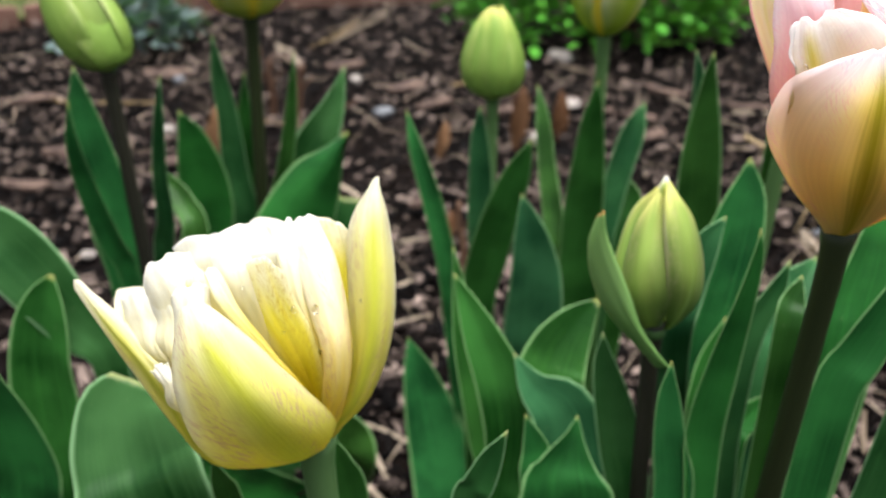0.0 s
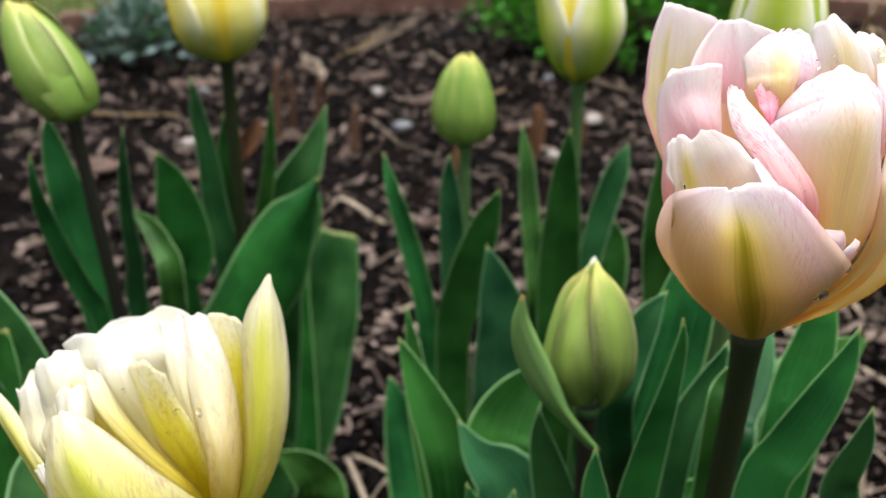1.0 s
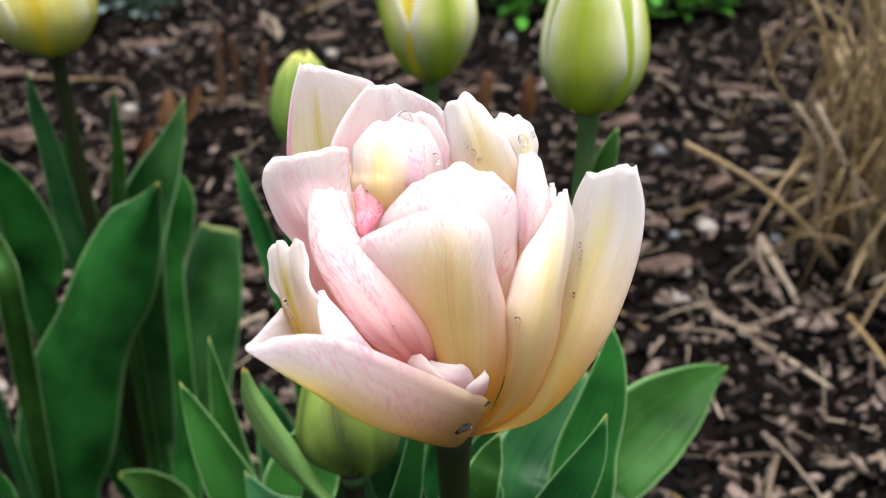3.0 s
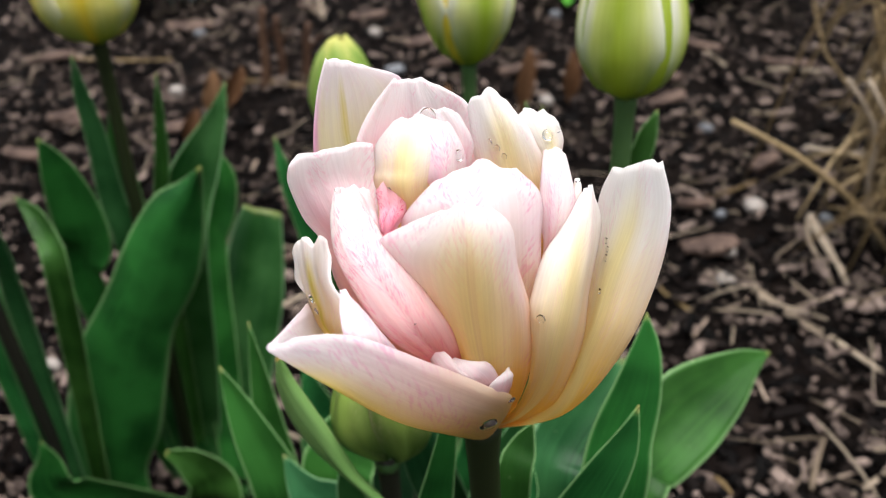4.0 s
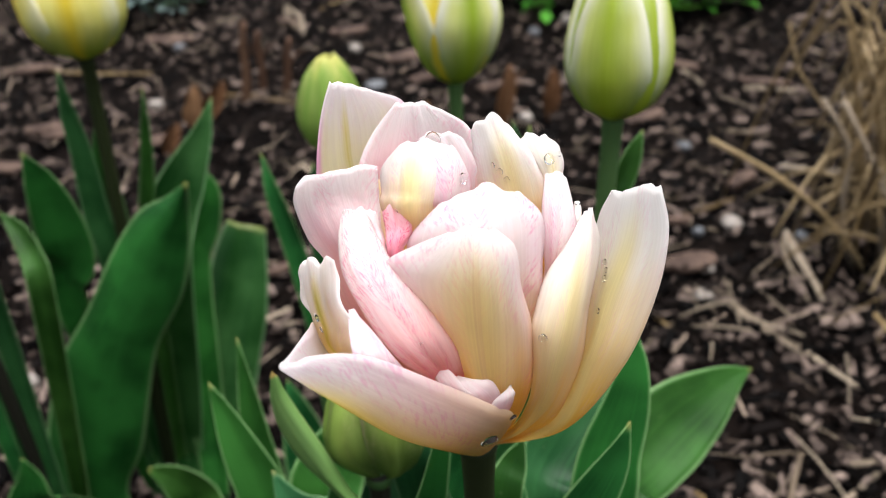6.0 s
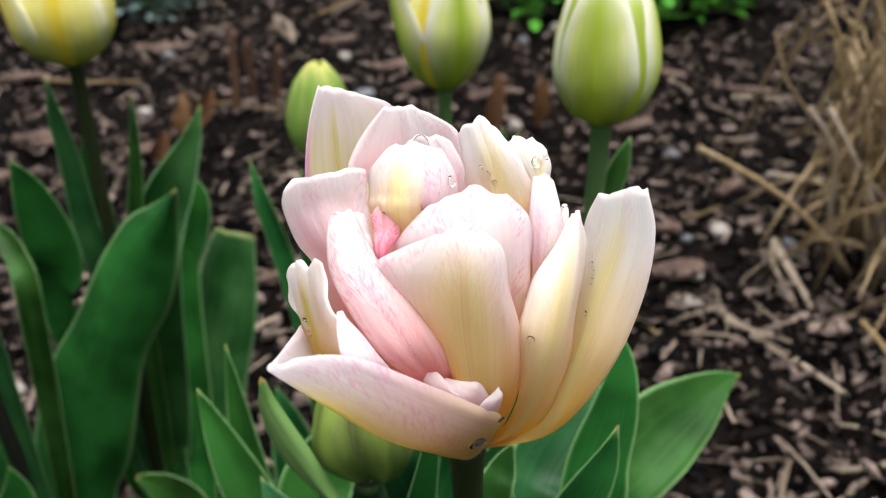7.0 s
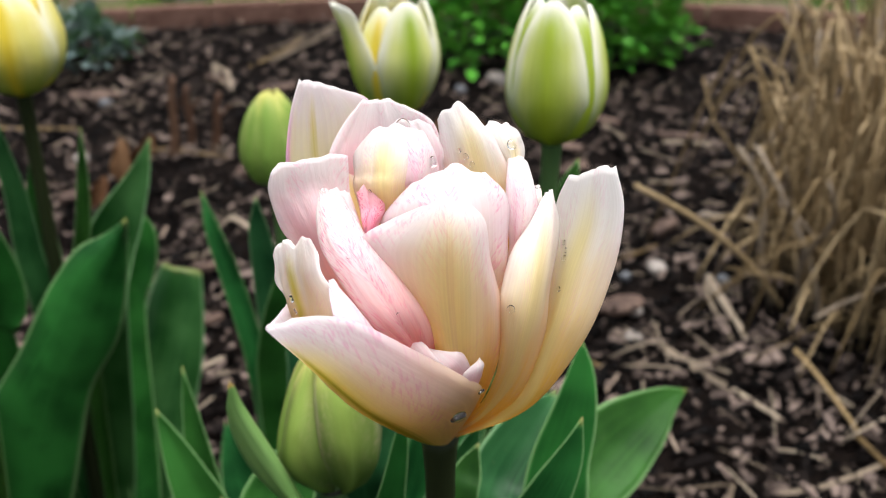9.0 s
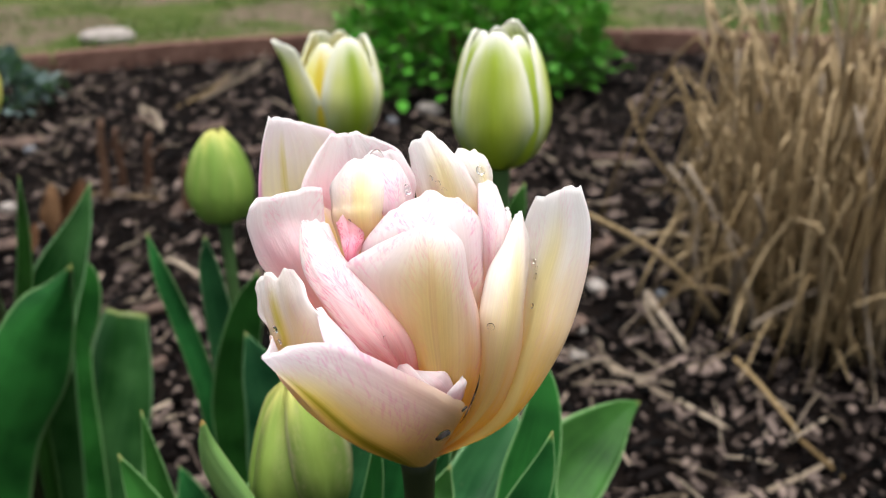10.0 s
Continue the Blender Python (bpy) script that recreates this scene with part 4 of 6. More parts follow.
grow("pink", 0.50, [(0.026, 0.120, 0.263, 0.0000), (0.013, 0.110, 0.242, 0.0182), (-0.000, 0.100, 0.221, 0.0261), (-0.005, 0.081, 0.093, 0.0222), (-0.009, 0.066, 0.000, 0.0156)])
grow("pink", 0.50, [(0.003, 0.150, 0.288, 0.0000), (-0.002, 0.142, 0.267, 0.0190), (-0.006, 0.132, 0.241, 0.0245), (-0.007, 0.120, 0.210, 0.0247), (-0.009, 0.090, 0.088, 0.0210), (-0.011, 0.066, 0.000, 0.0148)])


def head_shift(key):
    b, t = PLANTS[key][0], PLANTS[key][2]
    return (t[0] - b[0], t[1] - b[1], t[2] - b[2])


def bloom(key, mat, face, cup, ruf, blunt, skew, rows):
    grown[0] += 1
    return petal(FLOWERS[key], head_shift(key), rows, face, cup, ruf, mat, 300 + grown[0], n=40, m=21, thick=0.0011, blunt=blunt, skew=skew)


def sheet(key, mat, ruf, ragged, left, mid, right):
    """A petal of a flower, its points from the flower's foot."""
    grown[0] += 1
    vs, f, uv = shell(spanned(left, mid, right, ruf, ragged, 500 + grown[0]), 0.0010)
    return part("petal", mesh_from("petal", vs + np.array(head_shift(key)), f, uv), mat, FLOWERS[key])


# petals of the two open flowers, from the foot of each flower
sheet("pink", M_PINK_OUT, 0.010, 0.0000,
      [(-0.0322, -0.0623, 0.0772), (-0.0334, -0.0419, 0.0685), (-0.0355, -0.0247, 0.0585), (-0.0352, -0.0164, 0.0430), (-0.0239, -0.0116, 0.0237), (-0.0093, -0.0058, 0.0076), (-0.0040, 0.0000, 0.0010)],
      [(-0.0320, -0.0659, 0.0777), (-0.0264, -0.0592, 0.0658), (-0.0176, -0.0437, 0.0434), (-0.0081, -0.0243, 0.0215), (-0.0017, -0.0085, 0.0059), (0.0000, 0.0000, 0.0008)],
      [(-0.0283, -0.0644, 0.0790), (-0.0222, -0.0612, 0.0775), (-0.0160, -0.0581, 0.0737), (-0.0040, -0.0504, 0.0612), (0.0043, -0.0446, 0.0520), (0.0086, -0.0398, 0.0456), (0.0069, -0.0303, 0.0324), (0.0033, -0.0152, 0.0134), (0.0040, 0.0000, 0.0010)])
sheet("pink", M_PINK_IVORY, 0.008, 0.0006,
      [(0.0290, -0.0159, 0.0866), (0.0269, -0.0149, 0.0802), (0.0258, -0.0162, 0.0706), (0.0250, -0.0183, 0.0574), (0.0204, -0.0208, 0.0403), (0.0073, -0.0173, 0.0209), (-0.0040, 0.0000, 0.0010)],
      [(0.0338, -0.0210, 0.0904), (0.0327, -0.0234, 0.0788), (0.0290, -0.0262, 0.0669), (0.0253, -0.0299, 0.0536), (0.0184, -0.0273, 0.0317), (0.0000, 0.0000, 0.0008)],
      [(0.0375, -0.0250, 0.0930), (0.0395, -0.0280, 0.0838), (0.0376, -0.0315, 0.0703), (0.0318, -0.0331, 0.0531), (0.0210, -0.0266, 0.0306), (0.0040, 0.0000, 0.0010)])
sheet("pink", M_PINK_IVORY, 0.020, 0.0006,
      [(0.0222, -0.0245, 0.0846), (0.0187, -0.0290, 0.0806), (0.0150, -0.0334, 0.0768), (0.0129, -0.0370, 0.0711), (0.0118, -0.0392, 0.0676), (0.0125, -0.0393, 0.0576), (0.0112, -0.0357, 0.0443), (0.0074, -0.0249, 0.0277), (-0.0040, 0.0000, 0.0010)],
      [(0.0236, -0.0225, 0.0858), (0.0216, -0.0316, 0.0796), (0.0193, -0.0386, 0.0722), (0.0172, -0.0410, 0.0618), (0.0148, -0.0364, 0.0465), (0.0094, -0.0233, 0.0262), (0.0000, 0.0000, 0.0008)],
      [(0.0246, -0.0218, 0.0847), (0.0269, -0.0209, 0.0761), (0.0250, -0.0263, 0.0655), (0.0232, -0.0300, 0.0537), (0.0188, -0.0295, 0.0377), (0.0127, -0.0201, 0.0232), (0.0040, 0.0000, 0.0010)])
sheet("pink", M_PINK_FLAME, 0.008, 0.0008,
      [(-0.0039, -0.0409, 0.0908), (-0.0111, -0.0393, 0.0868), (-0.0169, -0.0390, 0.0824), (-0.0122, -0.0376, 0.0722), (-0.0061, -0.0372, 0.0602), (-0.0017, -0.0300, 0.0442), (-0.0040, 0.0000, 0.0010)],
      [(0.0008, -0.0419, 0.0922), (0.0010, -0.0448, 0.0873), (0.0011, -0.0454, 0.0804), (0.0016, -0.0439, 0.0692), (0.0026, -0.0411, 0.0561), (0.0043, -0.0277, 0.0334), (0.0000, 0.0000, 0.0008)],
      [(0.0049, -0.0406, 0.0908), (0.0085, -0.0394, 0.0863), (0.0095, -0.0396, 0.0780), (0.0120, -0.0393, 0.0674), (0.0125, -0.0373, 0.0532), (0.0094, -0.0265, 0.0325), (0.0040, 0.0000, 0.0010)])
sheet("pink", M_PINK_STREAK, 0.010, 0.0004,
      [(-0.0259, -0.0330, 0.0900), (-0.0263, -0.0361, 0.0867), (-0.0254, -0.0404, 0.0823), (-0.0226, -0.0447, 0.0787), (-0.0180, -0.0486, 0.0724), (-0.0135, -0.0493, 0.0666), (-0.0082, -0.0425, 0.0556), (-0.0040, 0.0000, 0.0010)],
      [(-0.0247, -0.0314, 0.0905), (-0.0219, -0.0380, 0.0859), (-0.0184, -0.0436, 0.0818), (-0.0136, -0.0475, 0.0755), (-0.0092, -0.0480, 0.0681), (-0.0051, -0.0391, 0.0529), (0.0000, 0.0000, 0.0008)],
      [(-0.0229, -0.0301, 0.0893), (-0.0192, -0.0331, 0.0857), (-0.0154, -0.0371, 0.0813), (-0.0095, -0.0409, 0.0750), (-0.0035, -0.0425, 0.0655), (-0.0009, -0.0356, 0.0502), (0.0040, 0.0000, 0.0010)])
sheet("pink", M_PINK_CREAM, 0.050, 0.0015,
      [(-0.0376, -0.0265, 0.0743), (-0.0365, -0.0284, 0.0682), (-0.0349, -0.0288, 0.0613), (-0.0323, -0.0233, 0.0466), (-0.0040, 0.0000, 0.0010)],
      [(-0.0333, -0.0276, 0.0768), (-0.0329, -0.0305, 0.0709), (-0.0314, -0.0327, 0.0640), (-0.0292, -0.0297, 0.0530), (0.0000, 0.0000, 0.0008)],
      [(-0.0277, -0.0343, 0.0803), (-0.0246, -0.0459, 0.0809), (-0.0226, -0.0510, 0.0778), (-0.0218, -0.0531, 0.0714), (-0.0221, -0.0371, 0.0512), (0.0040, 0.0000, 0.0010)])
sheet("pink", M_PINK_LILAC, 0.030, 0.0004,
      [(-0.0231, -0.0493, 0.0779), (-0.0224, -0.0539, 0.0760), (-0.0214, -0.0559, 0.0725), (-0.0201, -0.0416, 0.0532), (-0.0040, 0.0000, 0.0010)],
      [(-0.0226, -0.0490, 0.0782), (-0.0202, -0.0529, 0.0754), (-0.0173, -0.0547, 0.0709), (-0.0156, -0.0405, 0.0524), (0.0000, 0.0000, 0.0008)],
      [(-0.0222, -0.0483, 0.0775), (-0.0182, -0.0494, 0.0730), (-0.0139, -0.0499, 0.0665), (-0.0111, -0.0386, 0.0509), (0.0040, 0.0000, 0.0010)])
sheet("pink", M_PINK_ROSE, 0.012, 0.0006,
      [(-0.0375, -0.0200, 0.0901), (-0.0388, -0.0177, 0.0844), (-0.0377, -0.0141, 0.0746), (-0.0348, -0.0107, 0.0661), (-0.0310, -0.0070, 0.0463), (-0.0040, 0.0000, 0.0010)],
      [(-0.0321, -0.0144, 0.0908), (-0.0312, -0.0140, 0.0835), (-0.0277, -0.0172, 0.0756), (-0.0231, -0.0149, 0.0611), (0.0000, 0.0000, 0.0008)],
      [(-0.0213, -0.0102, 0.0902), (-0.0212, -0.0114, 0.0822), (-0.0206, -0.0147, 0.0727), (-0.0183, -0.0129, 0.0598), (0.0040, 0.0000, 0.0010)])
sheet("pink", M_PINK_BACK, 0.008, 0.0004,
      [(-0.0338, 0.0087, 0.1028), (-0.0363, 0.0064, 0.0950), (-0.0377, 0.0037, 0.0828), (-0.0365, 0.0034, 0.0703), (-0.0040, 0.0000, 0.0010)],
      [(-0.0309, 0.0100, 0.1020), (-0.0317, 0.0127, 0.0910), (-0.0314, 0.0133, 0.0783), (-0.0270, 0.0140, 0.0631), (0.0000, 0.0000, 0.0008)],
      [(-0.0253, 0.0107, 0.1004), (-0.0171, 0.0125, 0.0962), (-0.0163, 0.0157, 0.0838), (-0.0155, 0.0170, 0.0663), (0.0040, 0.0000, 0.0010)])
sheet("pink", M_PINK_ROSE, 0.012, 0.0006,
      [(-0.0190, 0.0074, 0.0976), (-0.0237, 0.0043, 0.0922), (-0.0271, 0.0005, 0.0855), (-0.0274, -0.0018, 0.0759), (-0.0040, 0.0000, 0.0010)],
      [(-0.0144, 0.0086, 0.0980), (-0.0138, 0.0072, 0.0916), (-0.0135, 0.0058, 0.0823), (-0.0124, 0.0069, 0.0683), (0.0000, 0.0000, 0.0008)],
      [(-0.0083, 0.0069, 0.0970), (-0.0015, 0.0033, 0.0938), (0.0011, 0.0029, 0.0849), (0.0007, 0.0049, 0.0708), (0.0040, 0.0000, 0.0010)])
sheet("pink", M_PINK_IVORY, 0.025, 0.0006,
      [(-0.0156, -0.0197, 0.0987), (-0.0192, -0.0198, 0.0943), (-0.0192, -0.0227, 0.0904), (-0.0185, -0.0238, 0.0845), (-0.0040, 0.0000, 0.0010)],
      [(-0.0111, -0.0205, 0.1006), (-0.0117, -0.0253, 0.0976), (-0.0123, -0.0290, 0.0934), (-0.0122, -0.0293, 0.0861), (0.0000, 0.0000, 0.0008)],
      [(-0.0067, -0.0201, 0.0996), (-0.0060, -0.0233, 0.0961), (-0.0061, -0.0257, 0.0911), (-0.0065, -0.0239, 0.0844), (0.0040, 0.0000, 0.0010)])
sheet("pink", M_PINK_BLUSH, 0.030, 0.0006,
      [(-0.0101, -0.0211, 0.1003), (-0.0095, -0.0252, 0.0964), (-0.0085, -0.0278, 0.0909), (-0.0077, -0.0245, 0.0835), (-0.0040, 0.0000, 0.0010)],
      [(-0.0060, -0.0209, 0.1000), (-0.0046, -0.0244, 0.0959), (-0.0046, -0.0265, 0.0905), (-0.0049, -0.0235, 0.0829), (0.0000, 0.0000, 0.0008)],
      [(-0.0032, -0.0197, 0.0977), (-0.0011, -0.0206, 0.0939), (-0.0009, -0.0212, 0.0898), (-0.0026, -0.0200, 0.0824), (0.0040, 0.0000, 0.0010)])
sheet("pink", M_PINK_ROSE, 0.020, 0.0006,
      [(-0.0114, -0.0175, 0.0997), (-0.0090, -0.0163, 0.0936), (-0.0083, -0.0162, 0.0858), (-0.0040, 0.0000, 0.0010)],
      [(-0.0064, -0.0159, 0.1007), (-0.0037, -0.0167, 0.0949), (-0.0038, -0.0168, 0.0860), (0.0000, 0.0000, 0.0008)],
      [(-0.0019, -0.0155, 0.0986), (0.0006, -0.0164, 0.0929), (0.0001, -0.0156, 0.0854), (0.0040, 0.0000, 0.0010)])
sheet("pink", M_PINK_IVORY, 0.040, 0.0008,
      [(-0.0007, -0.0132, 0.0994), (-0.0002, -0.0141, 0.0938), (0.0011, -0.0143, 0.0874), (0.0023, -0.0152, 0.0798), (-0.0040, 0.0000, 0.0010)],
      [(0.0035, -0.0129, 0.1031), (0.0062, -0.0167, 0.0973), (0.0083, -0.0184, 0.0893), (0.0089, -0.0180, 0.0799), (0.0000, 0.0000, 0.0008)],
      [(0.0087, -0.0142, 0.0991), (0.0121, -0.0170, 0.0949), (0.0153, -0.0188, 0.0894), (0.0159, -0.0184, 0.0801), (0.0040, 0.0000, 0.0010)])
sheet("pink", M_PINK_IVORY, 0.050, 0.0008,
      [(0.0095, -0.0133, 0.0975), (0.0114, -0.0156, 0.0943), (0.0141, -0.0175, 0.0907), (0.0147, -0.0182, 0.0826), (-0.0040, 0.0000, 0.0010)],
      [(0.0137, -0.0128, 0.0986), (0.0158, -0.0164, 0.0952), (0.0165, -0.0183, 0.0910), (0.0166, -0.0196, 0.0820), (0.0000, 0.0000, 0.0008)],
      [(0.0178, -0.0138, 0.0963), (0.0191, -0.0145, 0.0929), (0.0184, -0.0156, 0.0894), (0.0181, -0.0168, 0.0805), (0.0040, 0.0000, 0.0010)])
sheet("pink", M_PINK_BLUSH, 0.020, 0.0006,
      [(0.0148, -0.0184, 0.0920), (0.0142, -0.0230, 0.0864), (0.0144, -0.0256, 0.0801), (0.0149, -0.0265, 0.0726), (0.0119, -0.0247, 0.0586), (-0.0040, 0.0000, 0.0010)],
      [(0.0175, -0.0180, 0.0923), (0.0179, -0.0241, 0.0869), (0.0175, -0.0276, 0.0811), (0.0163, -0.0279, 0.0741), (0.0137, -0.0245, 0.0586), (0.0000, 0.0000, 0.0008)],
      [(0.0192, -0.0181, 0.0898), (0.0212, -0.0225, 0.0842), (0.0213, -0.0244, 0.0800), (0.0182, -0.0251, 0.0724), (0.0156, -0.0219, 0.0568), (0.0040, 0.0000, 0.0010)])
sheet("pink", M_PINK_BLUSH, 0.012, 0.0010,
      [(-0.0070, -0.0292, 0.0902), (-0.0125, -0.0315, 0.0845), (-0.0132, -0.0314, 0.0789), (-0.0105, -0.0288, 0.0671), (-0.0040, 0.0000, 0.0010)],
      [(0.0011, -0.0277, 0.0933), (0.0010, -0.0330, 0.0904), (0.0016, -0.0359, 0.0846), (0.0027, -0.0340, 0.0719), (0.0051, -0.0269, 0.0481), (0.0000, 0.0000, 0.0008)],
      [(0.0095, -0.0256, 0.0916), (0.0142, -0.0261, 0.0861), (0.0142, -0.0293, 0.0769), (0.0135, -0.0302, 0.0667), (0.0113, -0.0249, 0.0466), (0.0040, 0.0000, 0.0010)])
sheet("pink", M_PINK_DEEP, 0.060, 0.0008,
      [(-0.0181, -0.0281, 0.0891), (-0.0175, -0.0311, 0.0858), (-0.0164, -0.0351, 0.0810), (-0.0040, 0.0000, 0.0010)],
      [(-0.0143, -0.0283, 0.0900), (-0.0139, -0.0310, 0.0864), (-0.0151, -0.0351, 0.0807), (0.0000, 0.0000, 0.0008)],
      [(-0.0107, -0.0271, 0.0874), (-0.0122, -0.0291, 0.0834), (-0.0140, -0.0329, 0.0794), (0.0040, 0.0000, 0.0010)])
sheet("pink", M_PINK_ROSE, 0.030, 0.0005,
      [(-0.0237, -0.0296, 0.0893), (-0.0211, -0.0311, 0.0845), (-0.0183, -0.0322, 0.0793), (-0.0040, 0.0000, 0.0010)],
      [(-0.0214, -0.0271, 0.0884), (-0.0196, -0.0291, 0.0847), (-0.0173, -0.0317, 0.0790), (0.0000, 0.0000, 0.0008)],
      [(-0.0197, -0.0266, 0.0859), (-0.0183, -0.0288, 0.0820), (-0.0165, -0.0316, 0.0790), (0.0040, 0.0000, 0.0010)])
bloom("pink", M_PINK_IVORY, (-1, 0.0, 0.3), 0.90, 0.16, 0.06, 0.00, [(0.0218, -0.0173, 0.0850, 0.0020), (0.0222, -0.0192, 0.0838, 0.0060), (0.0215, -0.0212, 0.0805, 0.0070), (0.0200, -0.0201, 0.0710, 0.0090), (0.0146, -0.0165, 0.0522, 0.0100), (0.0067, -0.0101, 0.0306, 0.0090), (0, 0, 0.001, 0.008)])
bloom("pink", M_PINK_CREAM, (-0.8, -0.2, 0.4), 0.90, 0.14, 0.06, 0.00, [(0.0199, -0.0157, 0.0820, 0.0020), (0.0203, -0.0178, 0.0805, 0.0050), (0.0195, -0.0191, 0.0746, 0.0080), (0.0152, -0.0168, 0.0555, 0.0090), (0, 0, 0.001, 0.008)])
bloom("pink", M_PINK_ROSE, (0.25, 0.7, 0.65), 0.80, 0.16, 0.14, 0.00, [(-0.0085, -0.0428, 0.0614, 0.0040), (-0.0070, -0.0445, 0.0603, 0.0070), (-0.0046, -0.0454, 0.0567, 0.0090), (-0.0004, -0.0359, 0.0428, 0.0080), (0, 0, 0.001, 0.008)])
bloom("pink", M_PINK_ROSE, (-0.1, 0.6, 0.75), 0.90, 0.12, 0.14, 0.00, [(-0.0030, -0.0424, 0.0576, 0.0040), (-0.0014, -0.0448, 0.0573, 0.0070), (0.0003, -0.0452, 0.0545, 0.0090), (0.0027, -0.0364, 0.0416, 0.0080), (0, 0, 0.001, 0.008)])
bloom("pink", M_PINK_CREAM, (-0.3, 0.5, 0.8), 1.20, 0.10, 0.10, 0.00, [(0.0045, -0.0395, 0.0557, 0.0030), (0.0025, -0.0417, 0.0562, 0.0060), (0.0002, -0.0426, 0.0549, 0.0070), (-0.0002, -0.0381, 0.0470, 0.0070), (0, 0, 0.001, 0.008)])
bloom("pink", M_PINK_ROSE, (-0.5, 0.6, 0.6), 0.50, 0.05, 0.06, 0.00, [(0.0077, -0.0412, 0.0545, 0.0010), (0.0067, -0.0434, 0.0530, 0.0050), (0.0055, -0.0389, 0.0450, 0.0070), (0, 0, 0.001, 0.008)])
bloom("pink", M_PINK_ROSE, (-0.4, -0.7, 0.5), 0.70, 0.03, 0.10, 0.00, [(0.0095, 0.0117, 0.0802, 0.0080), (0.0092, 0.0066, 0.0737, 0.0200), (0.0068, 0.0047, 0.0591, 0.0240), (0.0024, 0.0003, 0.0367, 0.0160), (0, 0, 0.001, 0.008)])
bloom("pink", M_PINK, (0.6, -0.5, 0.5), 0.70, 0.03, 0.10, 0.00, [(-0.0260, 0.0051, 0.0846, 0.0080), (-0.0227, 0.0016, 0.0786, 0.0200), (-0.0164, 0.0010, 0.0613, 0.0240), (-0.0076, -0.0009, 0.0358, 0.0140), (0, 0, 0.001, 0.008)])
sheet("cream", M_YEL_OUT, 0.008, 0.0004,
      [(-0.0311, -0.0237, 0.0646), (-0.0338, -0.0276, 0.0523), (-0.0334, -0.0301, 0.0407), (-0.0305, -0.0287, 0.0232), (-0.0234, -0.0145, 0.0024), (-0.0050, 0.0000, 0.0010)],
      [(-0.0271, -0.0253, 0.0681), (-0.0194, -0.0387, 0.0613), (-0.0114, -0.0427, 0.0487), (-0.0054, -0.0343, 0.0297), (-0.0016, -0.0145, 0.0066), (0.0000, 0.0000, 0.0008)],
      [(-0.0230, -0.0237, 0.0667), (-0.0164, -0.0236, 0.0602), (-0.0078, -0.0232, 0.0497), (0.0009, -0.0193, 0.0351), (0.0080, -0.0096, 0.0164), (0.0044, -0.0040, 0.0053), (0.0050, 0.0000, 0.0010)])
sheet("cream", M_YEL_OUT, 0.015, 0.0003,
      [(-0.0727, 0.0123, 0.0497), (-0.0662, 0.0087, 0.0403), (-0.0579, 0.0015, 0.0323), (-0.0502, -0.0061, 0.0260), (-0.0403, -0.0124, 0.0156), (-0.0282, -0.0110, 0.0004), (-0.0050, 0.0000, 0.0010)],
      [(-0.0748, 0.0149, 0.0549), (-0.0621, 0.0033, 0.0450), (-0.0506, -0.0076, 0.0388), (-0.0407, -0.0161, 0.0306), (-0.0313, -0.0152, 0.0122), (0.0000, 0.0000, 0.0008)],
      [(-0.0704, 0.0128, 0.0529), (-0.0642, 0.0092, 0.0501), (-0.0568, 0.0031, 0.0467), (-0.0477, -0.0081, 0.0423), (-0.0394, -0.0160, 0.0398), (-0.0315, -0.0180, 0.0267), (0.0050, 0.0000, 0.0010)])
sheet("cream", M_YEL_OUT, 0.008, 0.0003,
      [(0.0207, 0.0211, 0.0845), (0.0145, 0.0196, 0.0748), (0.0119, 0.0183, 0.0655), (0.0119, 0.0121, 0.0486), (0.0122, 0.0033, 0.0332), (0.0080, -0.0035, 0.0152), (-0.0050, 0.0000, 0.0010)],
      [(0.0218, 0.0208, 0.0860), (0.0210, 0.0078, 0.0712), (0.0211, -0.0015, 0.0570), (0.0194, -0.0066, 0.0402), (0.0128, -0.0067, 0.0199), (0.0000, 0.0000, 0.0008)],
      [(0.0221, 0.0212, 0.0846), (0.0256, 0.0189, 0.0710), (0.0271, 0.0111, 0.0531), (0.0248, 0.0032, 0.0352), (0.0180, -0.0023, 0.0197), (0.0088, -0.0032, 0.0091), (0.0050, 0.0000, 0.0010)])
sheet("cream", M_YEL_CREASE, 0.015, 0.0006,
      [(-0.0039, 0.0118, 0.0748), (-0.0023, 0.0039, 0.0659), (0.0011, -0.0047, 0.0554), (0.0053, -0.0115, 0.0439), (0.0049, -0.0112, 0.0312), (0.0020, -0.0051, 0.0143), (-0.0050, 0.0000, 0.0010)],
      [(0.0003, 0.0119, 0.0774), (0.0048, 0.0029, 0.0683), (0.0093, -0.0072, 0.0569), (0.0117, -0.0132, 0.0450), (0.0096, -0.0123, 0.0267), (0.0000, 0.0000, 0.0008)],
      [(0.0035, 0.0134, 0.0758), (0.0090, 0.0090, 0.0648), (0.0122, 0.0037, 0.0497), (0.0134, -0.0017, 0.0367), (0.0103, -0.0051, 0.0187), (0.0050, 0.0000, 0.0010)])
sheet("cream", M_YEL_DEEP, 0.015, 0.0005,
      [(0.0022, 0.0180, 0.0738), (0.0044, 0.0143, 0.0598), (0.0087, 0.0081, 0.0384), (-0.0050, 0.0000, 0.0010)],
      [(0.0076, 0.0214, 0.0716), (0.0104, 0.0178, 0.0577), (0.0106, 0.0106, 0.0367), (0.0000, 0.0000, 0.0008)],
      [(0.0120, 0.0208, 0.0682), (0.0123, 0.0179, 0.0534), (0.0121, 0.0123, 0.0355), (0.0050, 0.0000, 0.0010)])
